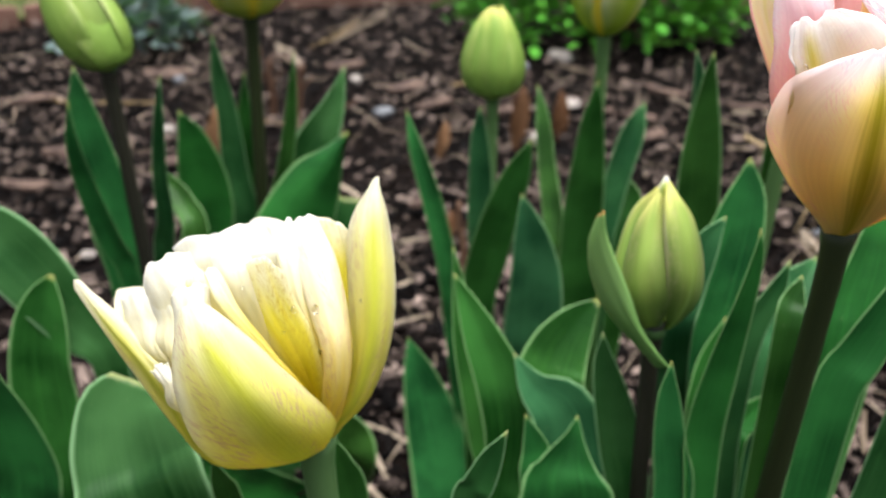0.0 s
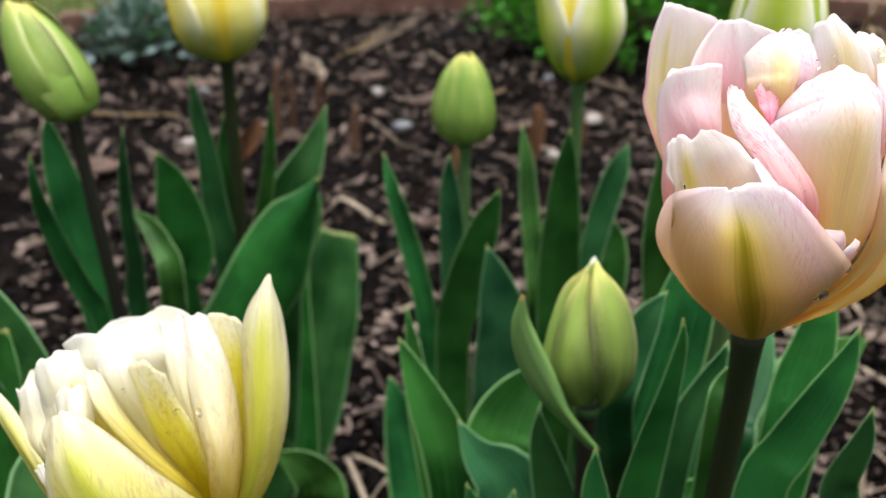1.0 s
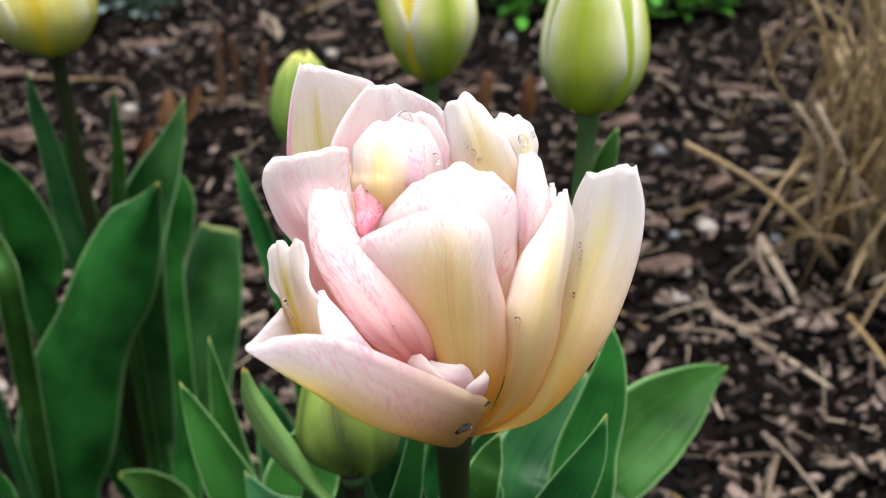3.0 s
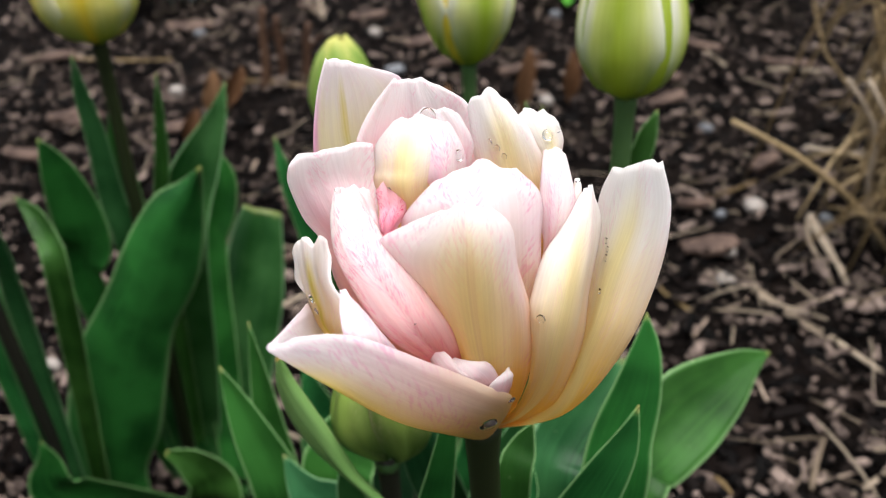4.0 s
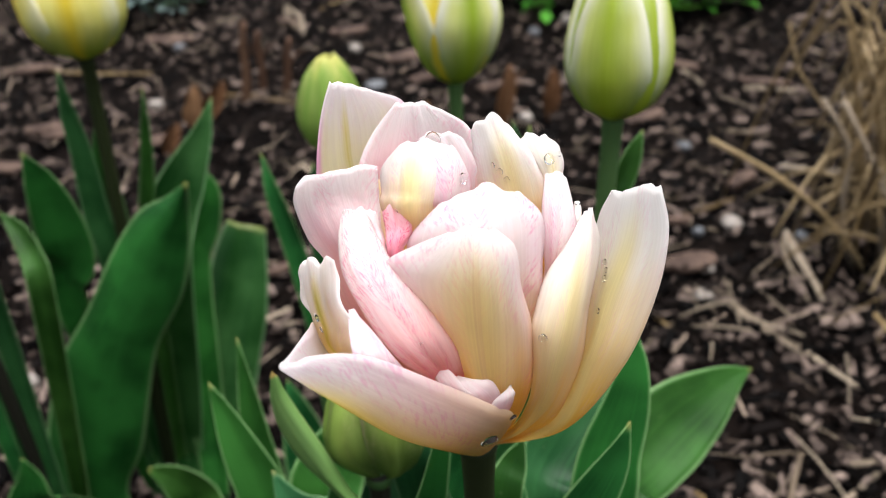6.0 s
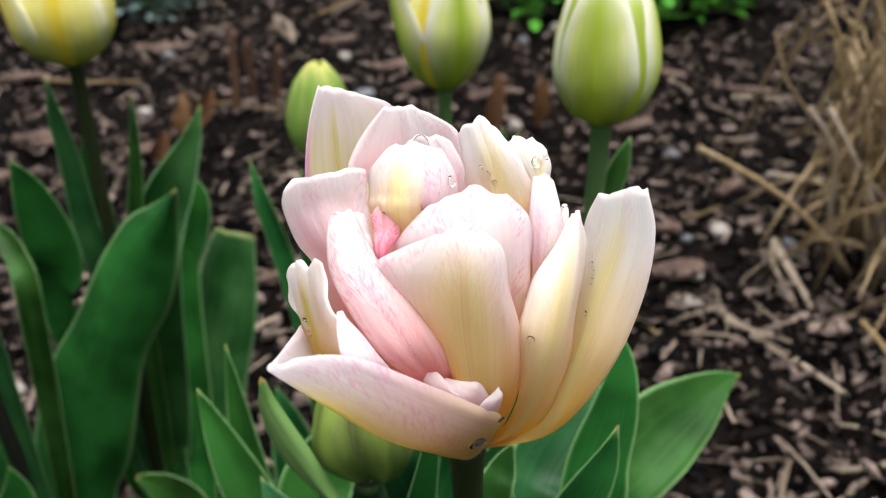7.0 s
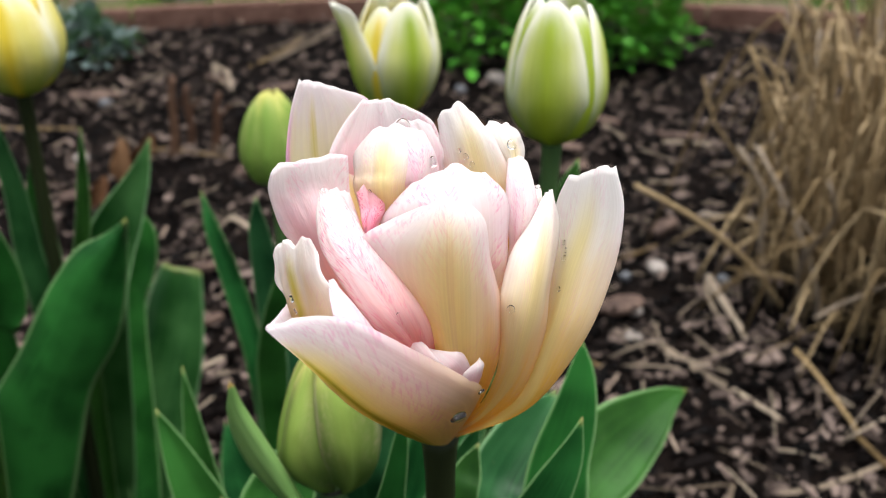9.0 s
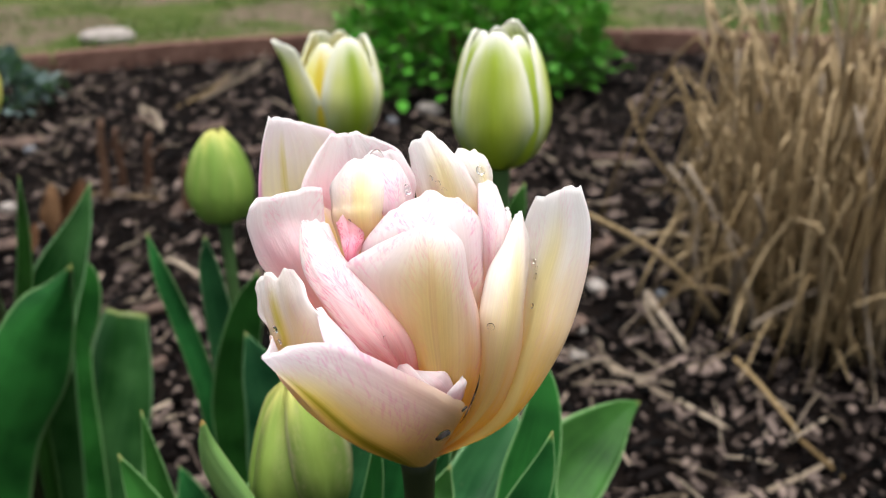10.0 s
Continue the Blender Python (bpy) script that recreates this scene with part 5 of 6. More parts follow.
sheet("cream", M_YEL_DEEP, 0.020, 0.0008,
      [(-0.0168, -0.0037, 0.0687), (-0.0165, -0.0055, 0.0562), (-0.0096, -0.0065, 0.0406), (-0.0021, -0.0035, 0.0220), (-0.0050, 0.0000, 0.0010)],
      [(-0.0106, -0.0073, 0.0726), (-0.0076, -0.0072, 0.0571), (-0.0018, -0.0082, 0.0416), (0.0014, -0.0047, 0.0218), (0.0000, 0.0000, 0.0008)],
      [(-0.0045, -0.0063, 0.0678), (-0.0020, -0.0065, 0.0585), (0.0028, -0.0076, 0.0473), (0.0049, -0.0088, 0.0336), (0.0032, -0.0051, 0.0188), (0.0050, 0.0000, 0.0010)])
sheet("cream", M_YEL, 0.010, 0.0004,
      [(-0.0271, -0.0091, 0.0690), (-0.0228, -0.0147, 0.0623), (-0.0130, -0.0172, 0.0483), (-0.0036, -0.0147, 0.0331), (0.0005, -0.0059, 0.0172), (-0.0050, 0.0000, 0.0010)],
      [(-0.0253, -0.0076, 0.0699), (-0.0185, -0.0153, 0.0611), (-0.0096, -0.0157, 0.0468), (-0.0014, -0.0105, 0.0282), (0.0000, 0.0000, 0.0008)],
      [(-0.0231, -0.0071, 0.0687), (-0.0167, -0.0095, 0.0549), (-0.0085, -0.0098, 0.0408), (0.0008, -0.0053, 0.0206), (0.0050, 0.0000, 0.0010)])
sheet("cream", M_YEL_WHITE, 0.050, 0.0015,
      [(-0.0399, 0.0076, 0.0691), (-0.0394, 0.0068, 0.0608), (-0.0340, 0.0082, 0.0433), (-0.0050, 0.0000, 0.0010)],
      [(-0.0195, 0.0060, 0.0769), (-0.0184, -0.0021, 0.0696), (-0.0206, 0.0006, 0.0482), (0.0000, 0.0000, 0.0008)],
      [(-0.0108, 0.0104, 0.0722), (-0.0087, 0.0070, 0.0632), (-0.0082, 0.0064, 0.0441), (0.0050, 0.0000, 0.0010)])
sheet("cream", M_YEL_WHITE, 0.040, 0.0012,
      [(-0.0491, 0.0055, 0.0582), (-0.0490, 0.0024, 0.0475), (-0.0430, -0.0023, 0.0337), (-0.0050, 0.0000, 0.0010)],
      [(-0.0447, 0.0052, 0.0664), (-0.0383, -0.0048, 0.0600), (-0.0338, -0.0090, 0.0448), (0.0000, 0.0000, 0.0008)],
      [(-0.0341, 0.0042, 0.0690), (-0.0298, -0.0007, 0.0613), (-0.0280, -0.0050, 0.0439), (0.0050, 0.0000, 0.0010)])
sheet("cream", M_YEL_WHITE, 0.050, 0.0010,
      [(-0.0597, 0.0106, 0.0506), (-0.0573, 0.0058, 0.0432), (-0.0488, -0.0043, 0.0364), (-0.0050, 0.0000, 0.0010)],
      [(-0.0538, 0.0080, 0.0542), (-0.0495, -0.0002, 0.0492), (-0.0426, -0.0104, 0.0398), (0.0000, 0.0000, 0.0008)],
      [(-0.0468, 0.0057, 0.0564), (-0.0424, -0.0027, 0.0507), (-0.0392, -0.0121, 0.0409), (0.0050, 0.0000, 0.0010)])
sheet("cream", M_YEL_WHITE, 0.050, 0.0010,
      [(-0.0490, 0.0044, 0.0560), (-0.0453, -0.0018, 0.0502), (-0.0409, -0.0105, 0.0419), (-0.0050, 0.0000, 0.0010)],
      [(-0.0431, 0.0020, 0.0600), (-0.0384, -0.0077, 0.0540), (-0.0360, -0.0153, 0.0433), (0.0000, 0.0000, 0.0008)],
      [(-0.0373, -0.0006, 0.0593), (-0.0346, -0.0069, 0.0534), (-0.0330, -0.0145, 0.0427), (0.0050, 0.0000, 0.0010)])
sheet("cream", M_YEL_WHITE, 0.050, 0.0010,
      [(-0.0382, -0.0058, 0.0602), (-0.0368, -0.0094, 0.0551), (-0.0361, -0.0130, 0.0457), (-0.0050, 0.0000, 0.0010)],
      [(-0.0315, -0.0080, 0.0646), (-0.0292, -0.0153, 0.0589), (-0.0296, -0.0171, 0.0465), (0.0000, 0.0000, 0.0008)],
      [(-0.0269, -0.0066, 0.0629), (-0.0252, -0.0111, 0.0561), (-0.0250, -0.0131, 0.0455), (0.0050, 0.0000, 0.0010)])
sheet("cream", M_YEL_WHITE, 0.040, 0.0014,
      [(-0.0116, 0.0130, 0.0729), (-0.0086, 0.0048, 0.0655), (-0.0054, -0.0005, 0.0548), (-0.0001, -0.0041, 0.0408), (-0.0050, 0.0000, 0.0010)],
      [(-0.0068, 0.0119, 0.0752), (-0.0038, 0.0022, 0.0669), (-0.0006, -0.0038, 0.0548), (0.0027, -0.0058, 0.0419), (0.0000, 0.0000, 0.0008)],
      [(-0.0027, 0.0129, 0.0750), (-0.0008, 0.0065, 0.0644), (0.0016, 0.0004, 0.0521), (0.0036, -0.0025, 0.0396), (0.0050, 0.0000, 0.0010)])
sheet("cream", M_YEL_WHITE, 0.040, 0.0014,
      [(-0.0266, -0.0014, 0.0711), (-0.0244, -0.0050, 0.0638), (-0.0202, -0.0060, 0.0506), (-0.0050, 0.0000, 0.0010)],
      [(-0.0204, -0.0012, 0.0737), (-0.0174, -0.0073, 0.0670), (-0.0139, -0.0078, 0.0537), (0.0000, 0.0000, 0.0008)],
      [(-0.0147, 0.0011, 0.0714), (-0.0131, -0.0019, 0.0656), (-0.0103, -0.0029, 0.0524), (0.0050, 0.0000, 0.0010)])
sheet("cream", M_YEL, 0.020, 0.0006,
      [(-0.0426, 0.0028, 0.0640), (-0.0398, -0.0006, 0.0594), (-0.0360, -0.0026, 0.0486), (-0.0050, 0.0000, 0.0010)],
      [(-0.0368, 0.0019, 0.0666), (-0.0329, -0.0049, 0.0619), (-0.0299, -0.0068, 0.0513), (0.0000, 0.0000, 0.0008)],
      [(-0.0297, 0.0002, 0.0654), (-0.0278, -0.0032, 0.0608), (-0.0259, -0.0043, 0.0496), (0.0050, 0.0000, 0.0010)])
sheet("cream", M_YEL_WHITE, 0.060, 0.0010,
      [(-0.0448, -0.0157, 0.0403), (-0.0408, -0.0192, 0.0378), (-0.0375, -0.0192, 0.0288), (-0.0050, 0.0000, 0.0010)],
      [(-0.0415, -0.0166, 0.0431), (-0.0371, -0.0223, 0.0406), (-0.0342, -0.0216, 0.0307), (0.0000, 0.0000, 0.0008)],
      [(-0.0385, -0.0174, 0.0437), (-0.0364, -0.0203, 0.0400), (-0.0329, -0.0201, 0.0315), (0.0050, 0.0000, 0.0010)])
bloom("cream", M_YEL_WHITE, (0.1, -0.6, 0.7), 0.80, 0.13, 0.20, 0.00, [(-0.0305, 0.0410, 0.0541, 0.0160), (-0.0295, 0.0370, 0.0597, 0.0260), (-0.0246, 0.0259, 0.0554, 0.0400), (-0.0172, 0.0175, 0.0411, 0.0380), (-0.0039, 0.0067, 0.0175, 0.0200), (0, 0, 0.001, 0.008)])
bloom("cream", M_YEL_WHITE, (0, -0.8, 0.55), 0.70, 0.13, 0.20, 0.00, [(-0.0427, 0.0474, 0.0533, 0.0220), (-0.0337, 0.0420, 0.0449, 0.0380), (-0.0193, 0.0288, 0.0300, 0.0380), (-0.0011, 0.0116, 0.0139, 0.0180), (0, 0, 0.001, 0.008)])
bloom("cream", M_YEL_WHITE, (-0.1, -0.8, 0.55), 0.70, 0.14, 0.20, 0.00, [(-0.0189, 0.0430, 0.0584, 0.0220), (-0.0148, 0.0364, 0.0498, 0.0340), (-0.0050, 0.0251, 0.0342, 0.0340), (0.0038, 0.0098, 0.0151, 0.0160), (0, 0, 0.001, 0.008)])
bloom("cream", M_YEL_OUT, (0.6, -0.5, 0.6), 0.80, 0.02, 0.05, 0.00, [(-0.0724, 0.0426, 0.0362, 0.0030), (-0.0603, 0.0319, 0.0309, 0.0240), (-0.0390, 0.0163, 0.0180, 0.0320), (-0.0141, 0.0067, 0.0063, 0.0200), (0, 0, 0.001, 0.008)])

sheet("near_bud", M_BUD_GREEN, 0.006, 0.0002,
      [(-0.0008, 0.0025, 0.0653), (-0.0025, -0.0041, 0.0589), (-0.0029, -0.0108, 0.0477), (-0.0013, -0.0151, 0.0303), (0.0012, -0.0106, 0.0145), (0.0035, -0.0036, 0.0040), (-0.0040, 0.0000, 0.0010)],
      [(-0.0003, 0.0019, 0.0665), (0.0043, -0.0051, 0.0568), (0.0069, -0.0119, 0.0433), (0.0078, -0.0135, 0.0266), (0.0063, -0.0034, 0.0043), (0.0000, 0.0000, 0.0008)],
      [(0.0012, 0.0041, 0.0641), (0.0131, 0.0064, 0.0485), (0.0184, 0.0027, 0.0299), (0.0168, -0.0018, 0.0141), (0.0082, 0.0006, 0.0011), (0.0040, 0.0000, 0.0010)])
sheet("near_bud", M_BUD_GREEN, 0.006, 0.0002,
      [(-0.0041, 0.0020, 0.0622), (-0.0113, 0.0001, 0.0496), (-0.0165, -0.0044, 0.0293), (-0.0170, -0.0060, 0.0172), (-0.0093, -0.0020, 0.0050), (-0.0040, 0.0000, 0.0010)],
      [(-0.0024, 0.0024, 0.0642), (-0.0068, -0.0052, 0.0522), (-0.0100, -0.0139, 0.0372), (-0.0092, -0.0146, 0.0224), (-0.0019, -0.0030, 0.0031), (0.0000, 0.0000, 0.0008)],
      [(-0.0009, 0.0038, 0.0647), (-0.0001, -0.0044, 0.0517), (0.0008, -0.0112, 0.0380), (0.0018, -0.0129, 0.0212), (0.0015, -0.0013, 0.0019), (0.0040, 0.0000, 0.0010)])
sheet("near_bud", M_BUD_SMALL, 0.006, 0.0002,
      [(-0.0024, 0.0057, 0.0629), (-0.0114, 0.0089, 0.0514), (-0.0182, 0.0037, 0.0299), (-0.0185, -0.0007, 0.0166), (-0.0108, 0.0002, 0.0050), (-0.0040, 0.0000, 0.0010)],
      [(-0.0031, 0.0044, 0.0625), (-0.0094, 0.0038, 0.0502), (-0.0153, -0.0017, 0.0303), (-0.0155, -0.0047, 0.0177), (-0.0062, -0.0008, 0.0029), (0.0000, 0.0000, 0.0008)],
      [(-0.0035, 0.0040, 0.0618), (-0.0058, 0.0019, 0.0486), (-0.0087, -0.0026, 0.0307), (-0.0094, -0.0052, 0.0166), (-0.0030, -0.0004, 0.0014), (0.0040, 0.0000, 0.0010)])
sheet("near_bud", M_BUD_GREEN, 0.006, 0.0002,
      [(0.0014, 0.0049, 0.0635), (0.0127, 0.0105, 0.0478), (0.0187, 0.0067, 0.0290), (0.0166, 0.0024, 0.0114), (0.0094, 0.0025, 0.0004), (-0.0040, 0.0000, 0.0010)],
      [(0.0002, 0.0079, 0.0628), (0.0021, 0.0200, 0.0445), (0.0029, 0.0195, 0.0234), (0.0027, 0.0135, 0.0047), (0.0014, 0.0054, -0.0025), (0.0000, 0.0000, 0.0008)],
      [(-0.0029, 0.0055, 0.0625), (-0.0109, 0.0111, 0.0491), (-0.0171, 0.0072, 0.0279), (-0.0169, 0.0030, 0.0129), (-0.0088, 0.0034, 0.0024), (0.0040, 0.0000, 0.0010)])
sheet("near_bud", M_BUD_LIME, 0.010, 0.0000,
      [(-0.0019, 0.0027, 0.0669), (-0.0037, 0.0023, 0.0606), (-0.0040, 0.0000, 0.0010)],
      [(-0.0007, 0.0028, 0.0683), (-0.0019, 0.0005, 0.0614), (0.0000, 0.0000, 0.0008)],
      [(0.0003, 0.0031, 0.0667), (0.0015, 0.0023, 0.0605), (0.0040, 0.0000, 0.0010)])
bud_petals(FLOWERS["small_bud"], head_shift("small_bud"), 0.058, 0.0187, (M_BUD_SMALL, M_BUD_SMALL), 9, 0.22, seed=2, ruffle=0.03, keel=0.05, wide=0.8)
bud_petals(FLOWERS["left_bud"], head_shift("left_bud"), 0.064, 0.0200, (M_BUD_SMALL, M_BUD_GREEN), 7, 0.22, seed=3, lean=(-0.024, 0.010))
bud_petals(FLOWERS["left_yellow"], head_shift("left_yellow"), 0.068, 0.0300, (M_BUD_YELLOW, M_BUD_YELLOW), 8, 0.55, seed=4, splay=(4, 1.15), low=(0.92, 0.64), point=0.18, blunt=0.05)
bud_petals(FLOWERS["far_yellow"], head_shift("far_yellow"), 0.070, 0.0265, (M_BUD_CREAM, M_BUD_YELLOW), 8, 0.70, seed=5, splay=(4, 1.40), wide=0.84, low=(0.86, 0.58), point=0.10, blunt=0.0)
bud_petals(FLOWERS["green_yellow"], head_shift("green_yellow"), 0.064, 0.0218, (M_BUD_LIME, M_BUD_LIME), 7, 0.58, seed=6, wide=0.9, keel=0.03, low=(0.96, 0.70), point=0.10, blunt=0.0, turn=0.80)

# the narrow bract beside the closed bud
bract = leaf_sheet("near_bud", M_LEAF_BRACT,
                   [(-0.0762, 0.0880, 0.3693), (-0.0787, 0.0880, 0.3596), (-0.0773, 0.0880, 0.3466), (-0.0721, 0.0880, 0.3324), (-0.0646, 0.0880, 0.3217), (-0.0552, 0.0880, 0.3108), (-0.0467, 0.0880, 0.3009)],
                   [(-0.0750, 0.0820, 0.3743), (-0.0749, 0.0820, 0.3639), (-0.0712, 0.0820, 0.3513), (-0.0658, 0.0820, 0.3381), (-0.0594, 0.0820, 0.3251), (-0.0512, 0.0820, 0.3135), (-0.0444, 0.0820, 0.3052)],
                   [(-0.0752, 0.0860, 0.3709), (-0.0720, 0.0860, 0.3616), (-0.0660, 0.0860, 0.3482), (-0.0606, 0.0860, 0.3355), (-0.0546, 0.0860, 0.3200), (-0.0470, 0.0860, 0.3085), (-0.0419, 0.0860, 0.3014)])
tagged(bract, "pale green curled bract")


# ---- loose things on the mulch ----
def straw(a, b, r, mat):
    a, b = np.array(a), np.array(b)
    rs = np.random.RandomState(int(abs(a[0] * 9973 + b[1] * 7919) * 100) % 100000)
    mid = (a + b) / 2
    ln = np.linalg.norm(b - a)
    base = thing("straw", tuple(mid), "weathered pale straw stalk lying on bark mulch" if mat is M_STRAW_PALE else "golden brown straw stalk lying on bark mulch", "straw", "loose straw on the mulch")
    kink = rs.normal(0, 0.04, 3) * ln * np.array((1, 1, 0.3))
    rows = [(*(a - mid), r), (*(kink + (a - mid) * 0.4), r * 1.05), (*(kink * 0.7 + (b - mid) * 0.35), r), (*(b - mid), r * 0.8)]
    v, f, uv = tube(rows, 8, 9)
    v = v * (1, 1, 0.75)
    part("stalk", mesh_from("stalk", v, f, uv), mat, base)
    return base


def pebble(at, r, mat):
    rs = np.random.RandomState(int(abs(at[0] * 5003 + at[1] * 3001) * 100) % 100000)
    bm = bmesh.new()
    bmesh.ops.create_icosphere(bm, subdivisions=3, radius=1.0)
    sc = Vector((r * rs.uniform(0.9, 1.2), r * rs.uniform(0.8, 1.0), r * rs.uniform(0.6, 0.8)))
    off = Vector(rs.uniform(0, 9, 3))
    for v in bm.verts:
        k = 1 + 0.22 * noise.noise(v.co * 1.3 + off) + 0.08 * noise.noise(v.co * 3.1 + off)
        v.co = Vector((v.co.x * sc.x, v.co.y * sc.y, v.co.z * sc.z)) * k
    me = bpy.data.meshes.new("pebble")
    bm.to_mesh(me)
    bm.free()
    me.polygons.foreach_set("use_smooth", [True] * len(me.polygons))
    ob = part("pebble", me, mat)
    ob.location = (at[0], at[1], height(at[0], at[1]) + r * 0.45 + 0.006)
    ob.rotation_euler = (0, 0, rs.uniform(0, 6))
    return tagged(ob, "smooth pale pebble half sunk in bark mulch" if mat is M_STONE else "small grey pebble half sunk in bark mulch", "pebble", "pebbles in the mulch")


def wood_chip(at, ln, wd, yaw):
    rs = np.random.RandomState(int(abs(at[0] * 4001 + at[1] * 6007) * 100) % 100000)
    n, m = 9, 5
    top, bot = [], []
    for i in range(n):
        for j in range(m):
            u, w = i / (n - 1) * 2 - 1, j / (m - 1) * 2 - 1
            edge = wd / 2 * (1 - 0.35 * abs(u) ** 3) * (1 + 0.15 * math.sin(3 * u + rs.uniform(0, 0.6)))
            x = u * ln / 2 * (1 + 0.06 * rs.uniform(-1, 1))
            y = w * edge
            z = 0.10 * wd * (1 - w * w) + 0.05 * wd * math.sin(2.3 * u + yaw) + rs.uniform(-1, 1) * 0.0006
            top.append((x, y, z + 0.0028))
            bot.append((x, y, z - 0.0028))
    k = n * m
    faces = []
    for i in range(n - 1):
        for j in range(m - 1):
            a, b, c, d = i * m + j, (i + 1) * m + j, (i + 1) * m + j + 1, i * m + j + 1
            faces += [(a, b, c, d), (k + a, k + d, k + c, k + b)]
        for j in (0, m - 1):
            a, b = i * m + j, (i + 1) * m + j
            faces.append((a, k + a, k + b, b) if j == 0 else (b, k + b, k + a, a))
    for i in (0, n - 1):
        for j in range(m - 1):
            a, b = i * m + j, i * m + j + 1
            faces.append((b, k + b, k + a, a) if i == 0 else (a, k + a, k + b, b))
    ob = part("wood_chip", mesh_from("wood_chip", top + bot, faces, smooth=False), M_CHIP_LARGE)
    ob.location = (at[0], at[1], height(at[0], at[1]) + 0.015)
    ob.rotation_euler = (rs.normal(0, 0.12), rs.normal(0, 0.1), yaw)
    return tagged(ob, "flat reddish brown bark chip lying on the mulch", "wood chip", "large chips on the mulch")


def dead_stem(foot, top, r):
    base = thing("dead_stem", foot, "short broken brown dead stem standing in the mulch", "dead stem", "dead stems in the mulch")
    d = np.array(top) - np.array(foot)
    v, f, uv = tube([(0, 0, -0.01, r * 1.2), (*(d * 0.35 + (0.003, 0, 0)), r), (*(d * 0.7 - (0.002, 0, 0)), r * 0.85), (*d, r * 0.7)], 9, 10)
    part("stalk", mesh_from("stalk", v, f, uv), M_TWIG, base)
    v, f, uv = tube([(*(d * 0.5), r * 0.4), (*(d * 0.75 + (r * 2.5, 0, 0)), r * 0.3), (*(d * 0.8 + (r * 4, -0.004, 0)), r * 0.15)], 6, 6)
    part("twig", mesh_from("twig", v, f, uv), M_TWIG, base)
    return base


def dry_leaf(foot, top, w):
    seed = int(abs(foot[0] * 4441 + foot[1] * 991) * 100) % 100000
    rs = np.random.RandomState(seed)
    base = thing("dry_leaf", foot, "curled brown dead leaf standing in bark mulch", "dead leaf", "dead leaves in the mulch")
    d = np.array(top) - np.array(foot)
    s = rs.uniform(-0.5, 0.5)
    rows = [(*(d + (s * w, 0.01, 0)), w * 0.3), (*(d * 0.8 + (0, 0.004, 0)), w * 1.3), (*(d * 0.45), w * 1.7), (*(d * 0.15), w), (0, 0, -0.004, w * 0.4)]
    g = blade(rows, (s, -0.9, 0.3), 1.3, n=20, m=11, ruffle=0.16, seed=seed, twist=(-30, 40))
    v, f, uv = shell(g, 0.0008)
    part("blade", mesh_from("blade", v, f, uv), M_DRYLEAF, base)
    return base


M_CHIP_LARGE = plain("large_bark_chip", (0.034, 0.020, 0.015), (0.105, 0.068, 0.051), 60.0, 0.7, 0.6)
straw((0.358, 0.843, 0.006), (0.354, 0.690, 0.006), 0.0034, M_STRAW_PALE)
straw((0.255, 0.687, 0.006), (0.304, 0.602, 0.006), 0.0026, M_STRAW_PALE)
straw((0.303, 0.607, 0.006), (0.341, 0.540, 0.006), 0.0026, M_STRAW_PALE)
straw((0.425, 1.357, 0.006), (0.508, 1.341, 0.006), 0.0045, M_STRAW_PALE)
straw((0.342, 1.166, 0.006), (0.415, 1.154, 0.006), 0.0040, M_STRAW_PALE)
straw((0.262, 0.384, 0.006), (0.337, 0.444, 0.006), 0.0024, M_STRAW_PALE)
straw((-0.265, 0.641, 0.006), (-0.227, 0.672, 0.006), 0.0026, M_STRAW_PALE)
straw((-0.204, 0.436, 0.012), (-0.169, 0.351, 0.006), 0.0026, M_STRAW_PALE)
straw((-0.220, 0.408, 0.006), (-0.175, 0.338, 0.006), 0.0030, M_STRAW_PALE)
straw((-0.200, 0.440, 0.012), (-0.139, 0.397, 0.006), 0.0020, M_STRAW_PALE)
straw((-0.186, 0.699, 0.006), (-0.138, 0.743, 0.006), 0.0026, M_STRAW_PALE)
straw((-0.180, 0.622, 0.006), (-0.136, 0.642, 0.006), 0.0020, M_STRAW_PALE)
straw((-0.486, 1.916, 0.006), (-0.405, 1.699, 0.006), 0.0050, M_STRAW_PALE)
straw((-0.383, 2.078, 0.006), (-0.224, 2.364, 0.006), 0.0040, M_STRAW_PALE)
straw((-0.285, 1.048, 0.006), (-0.211, 0.950, 0.006), 0.0026, M_STRAW_PALE)
straw((-0.891, 1.502, 0.006), (-0.653, 1.466, 0.006), 0.0030, M_STRAW)
straw((0.407, 0.651, 0.050), (0.495, 0.674, 0.090), 0.0030, M_STRAW_PALE)
straw((0.371, 0.608, 0.050), (0.399, 0.511, 0.010), 0.0026, M_STRAW)
straw((0.250, 0.684, 0.006), (0.305, 0.590, 0.006), 0.0026, M_STRAW_PALE)
straw((0.399, 0.511, 0.010), (0.411, 0.448, 0.010), 0.0026, M_STRAW)
straw((0.357, 0.846, 0.006), (0.357, 0.713, 0.006), 0.0036, M_STRAW_PALE)
straw((-0.490, 1.931, 0.006), (-0.413, 1.733, 0.006), 0.0050, M_STRAW_PALE)
straw((-0.491, 1.341, 0.006), (-0.342, 1.301, 0.006), 0.0040, M_STRAW)
straw((0.299, 0.437, 0.006), (0.417, 0.478, 0.006), 0.0028, M_STRAW_PALE)
straw((0.403, 1.039, 0.006), (0.482, 1.015, 0.006), 0.0040, M_STRAW_PALE)
straw((0.120, 0.495, 0.006), (0.154, 0.458, 0.006), 0.0020, M_STRAW_PALE)
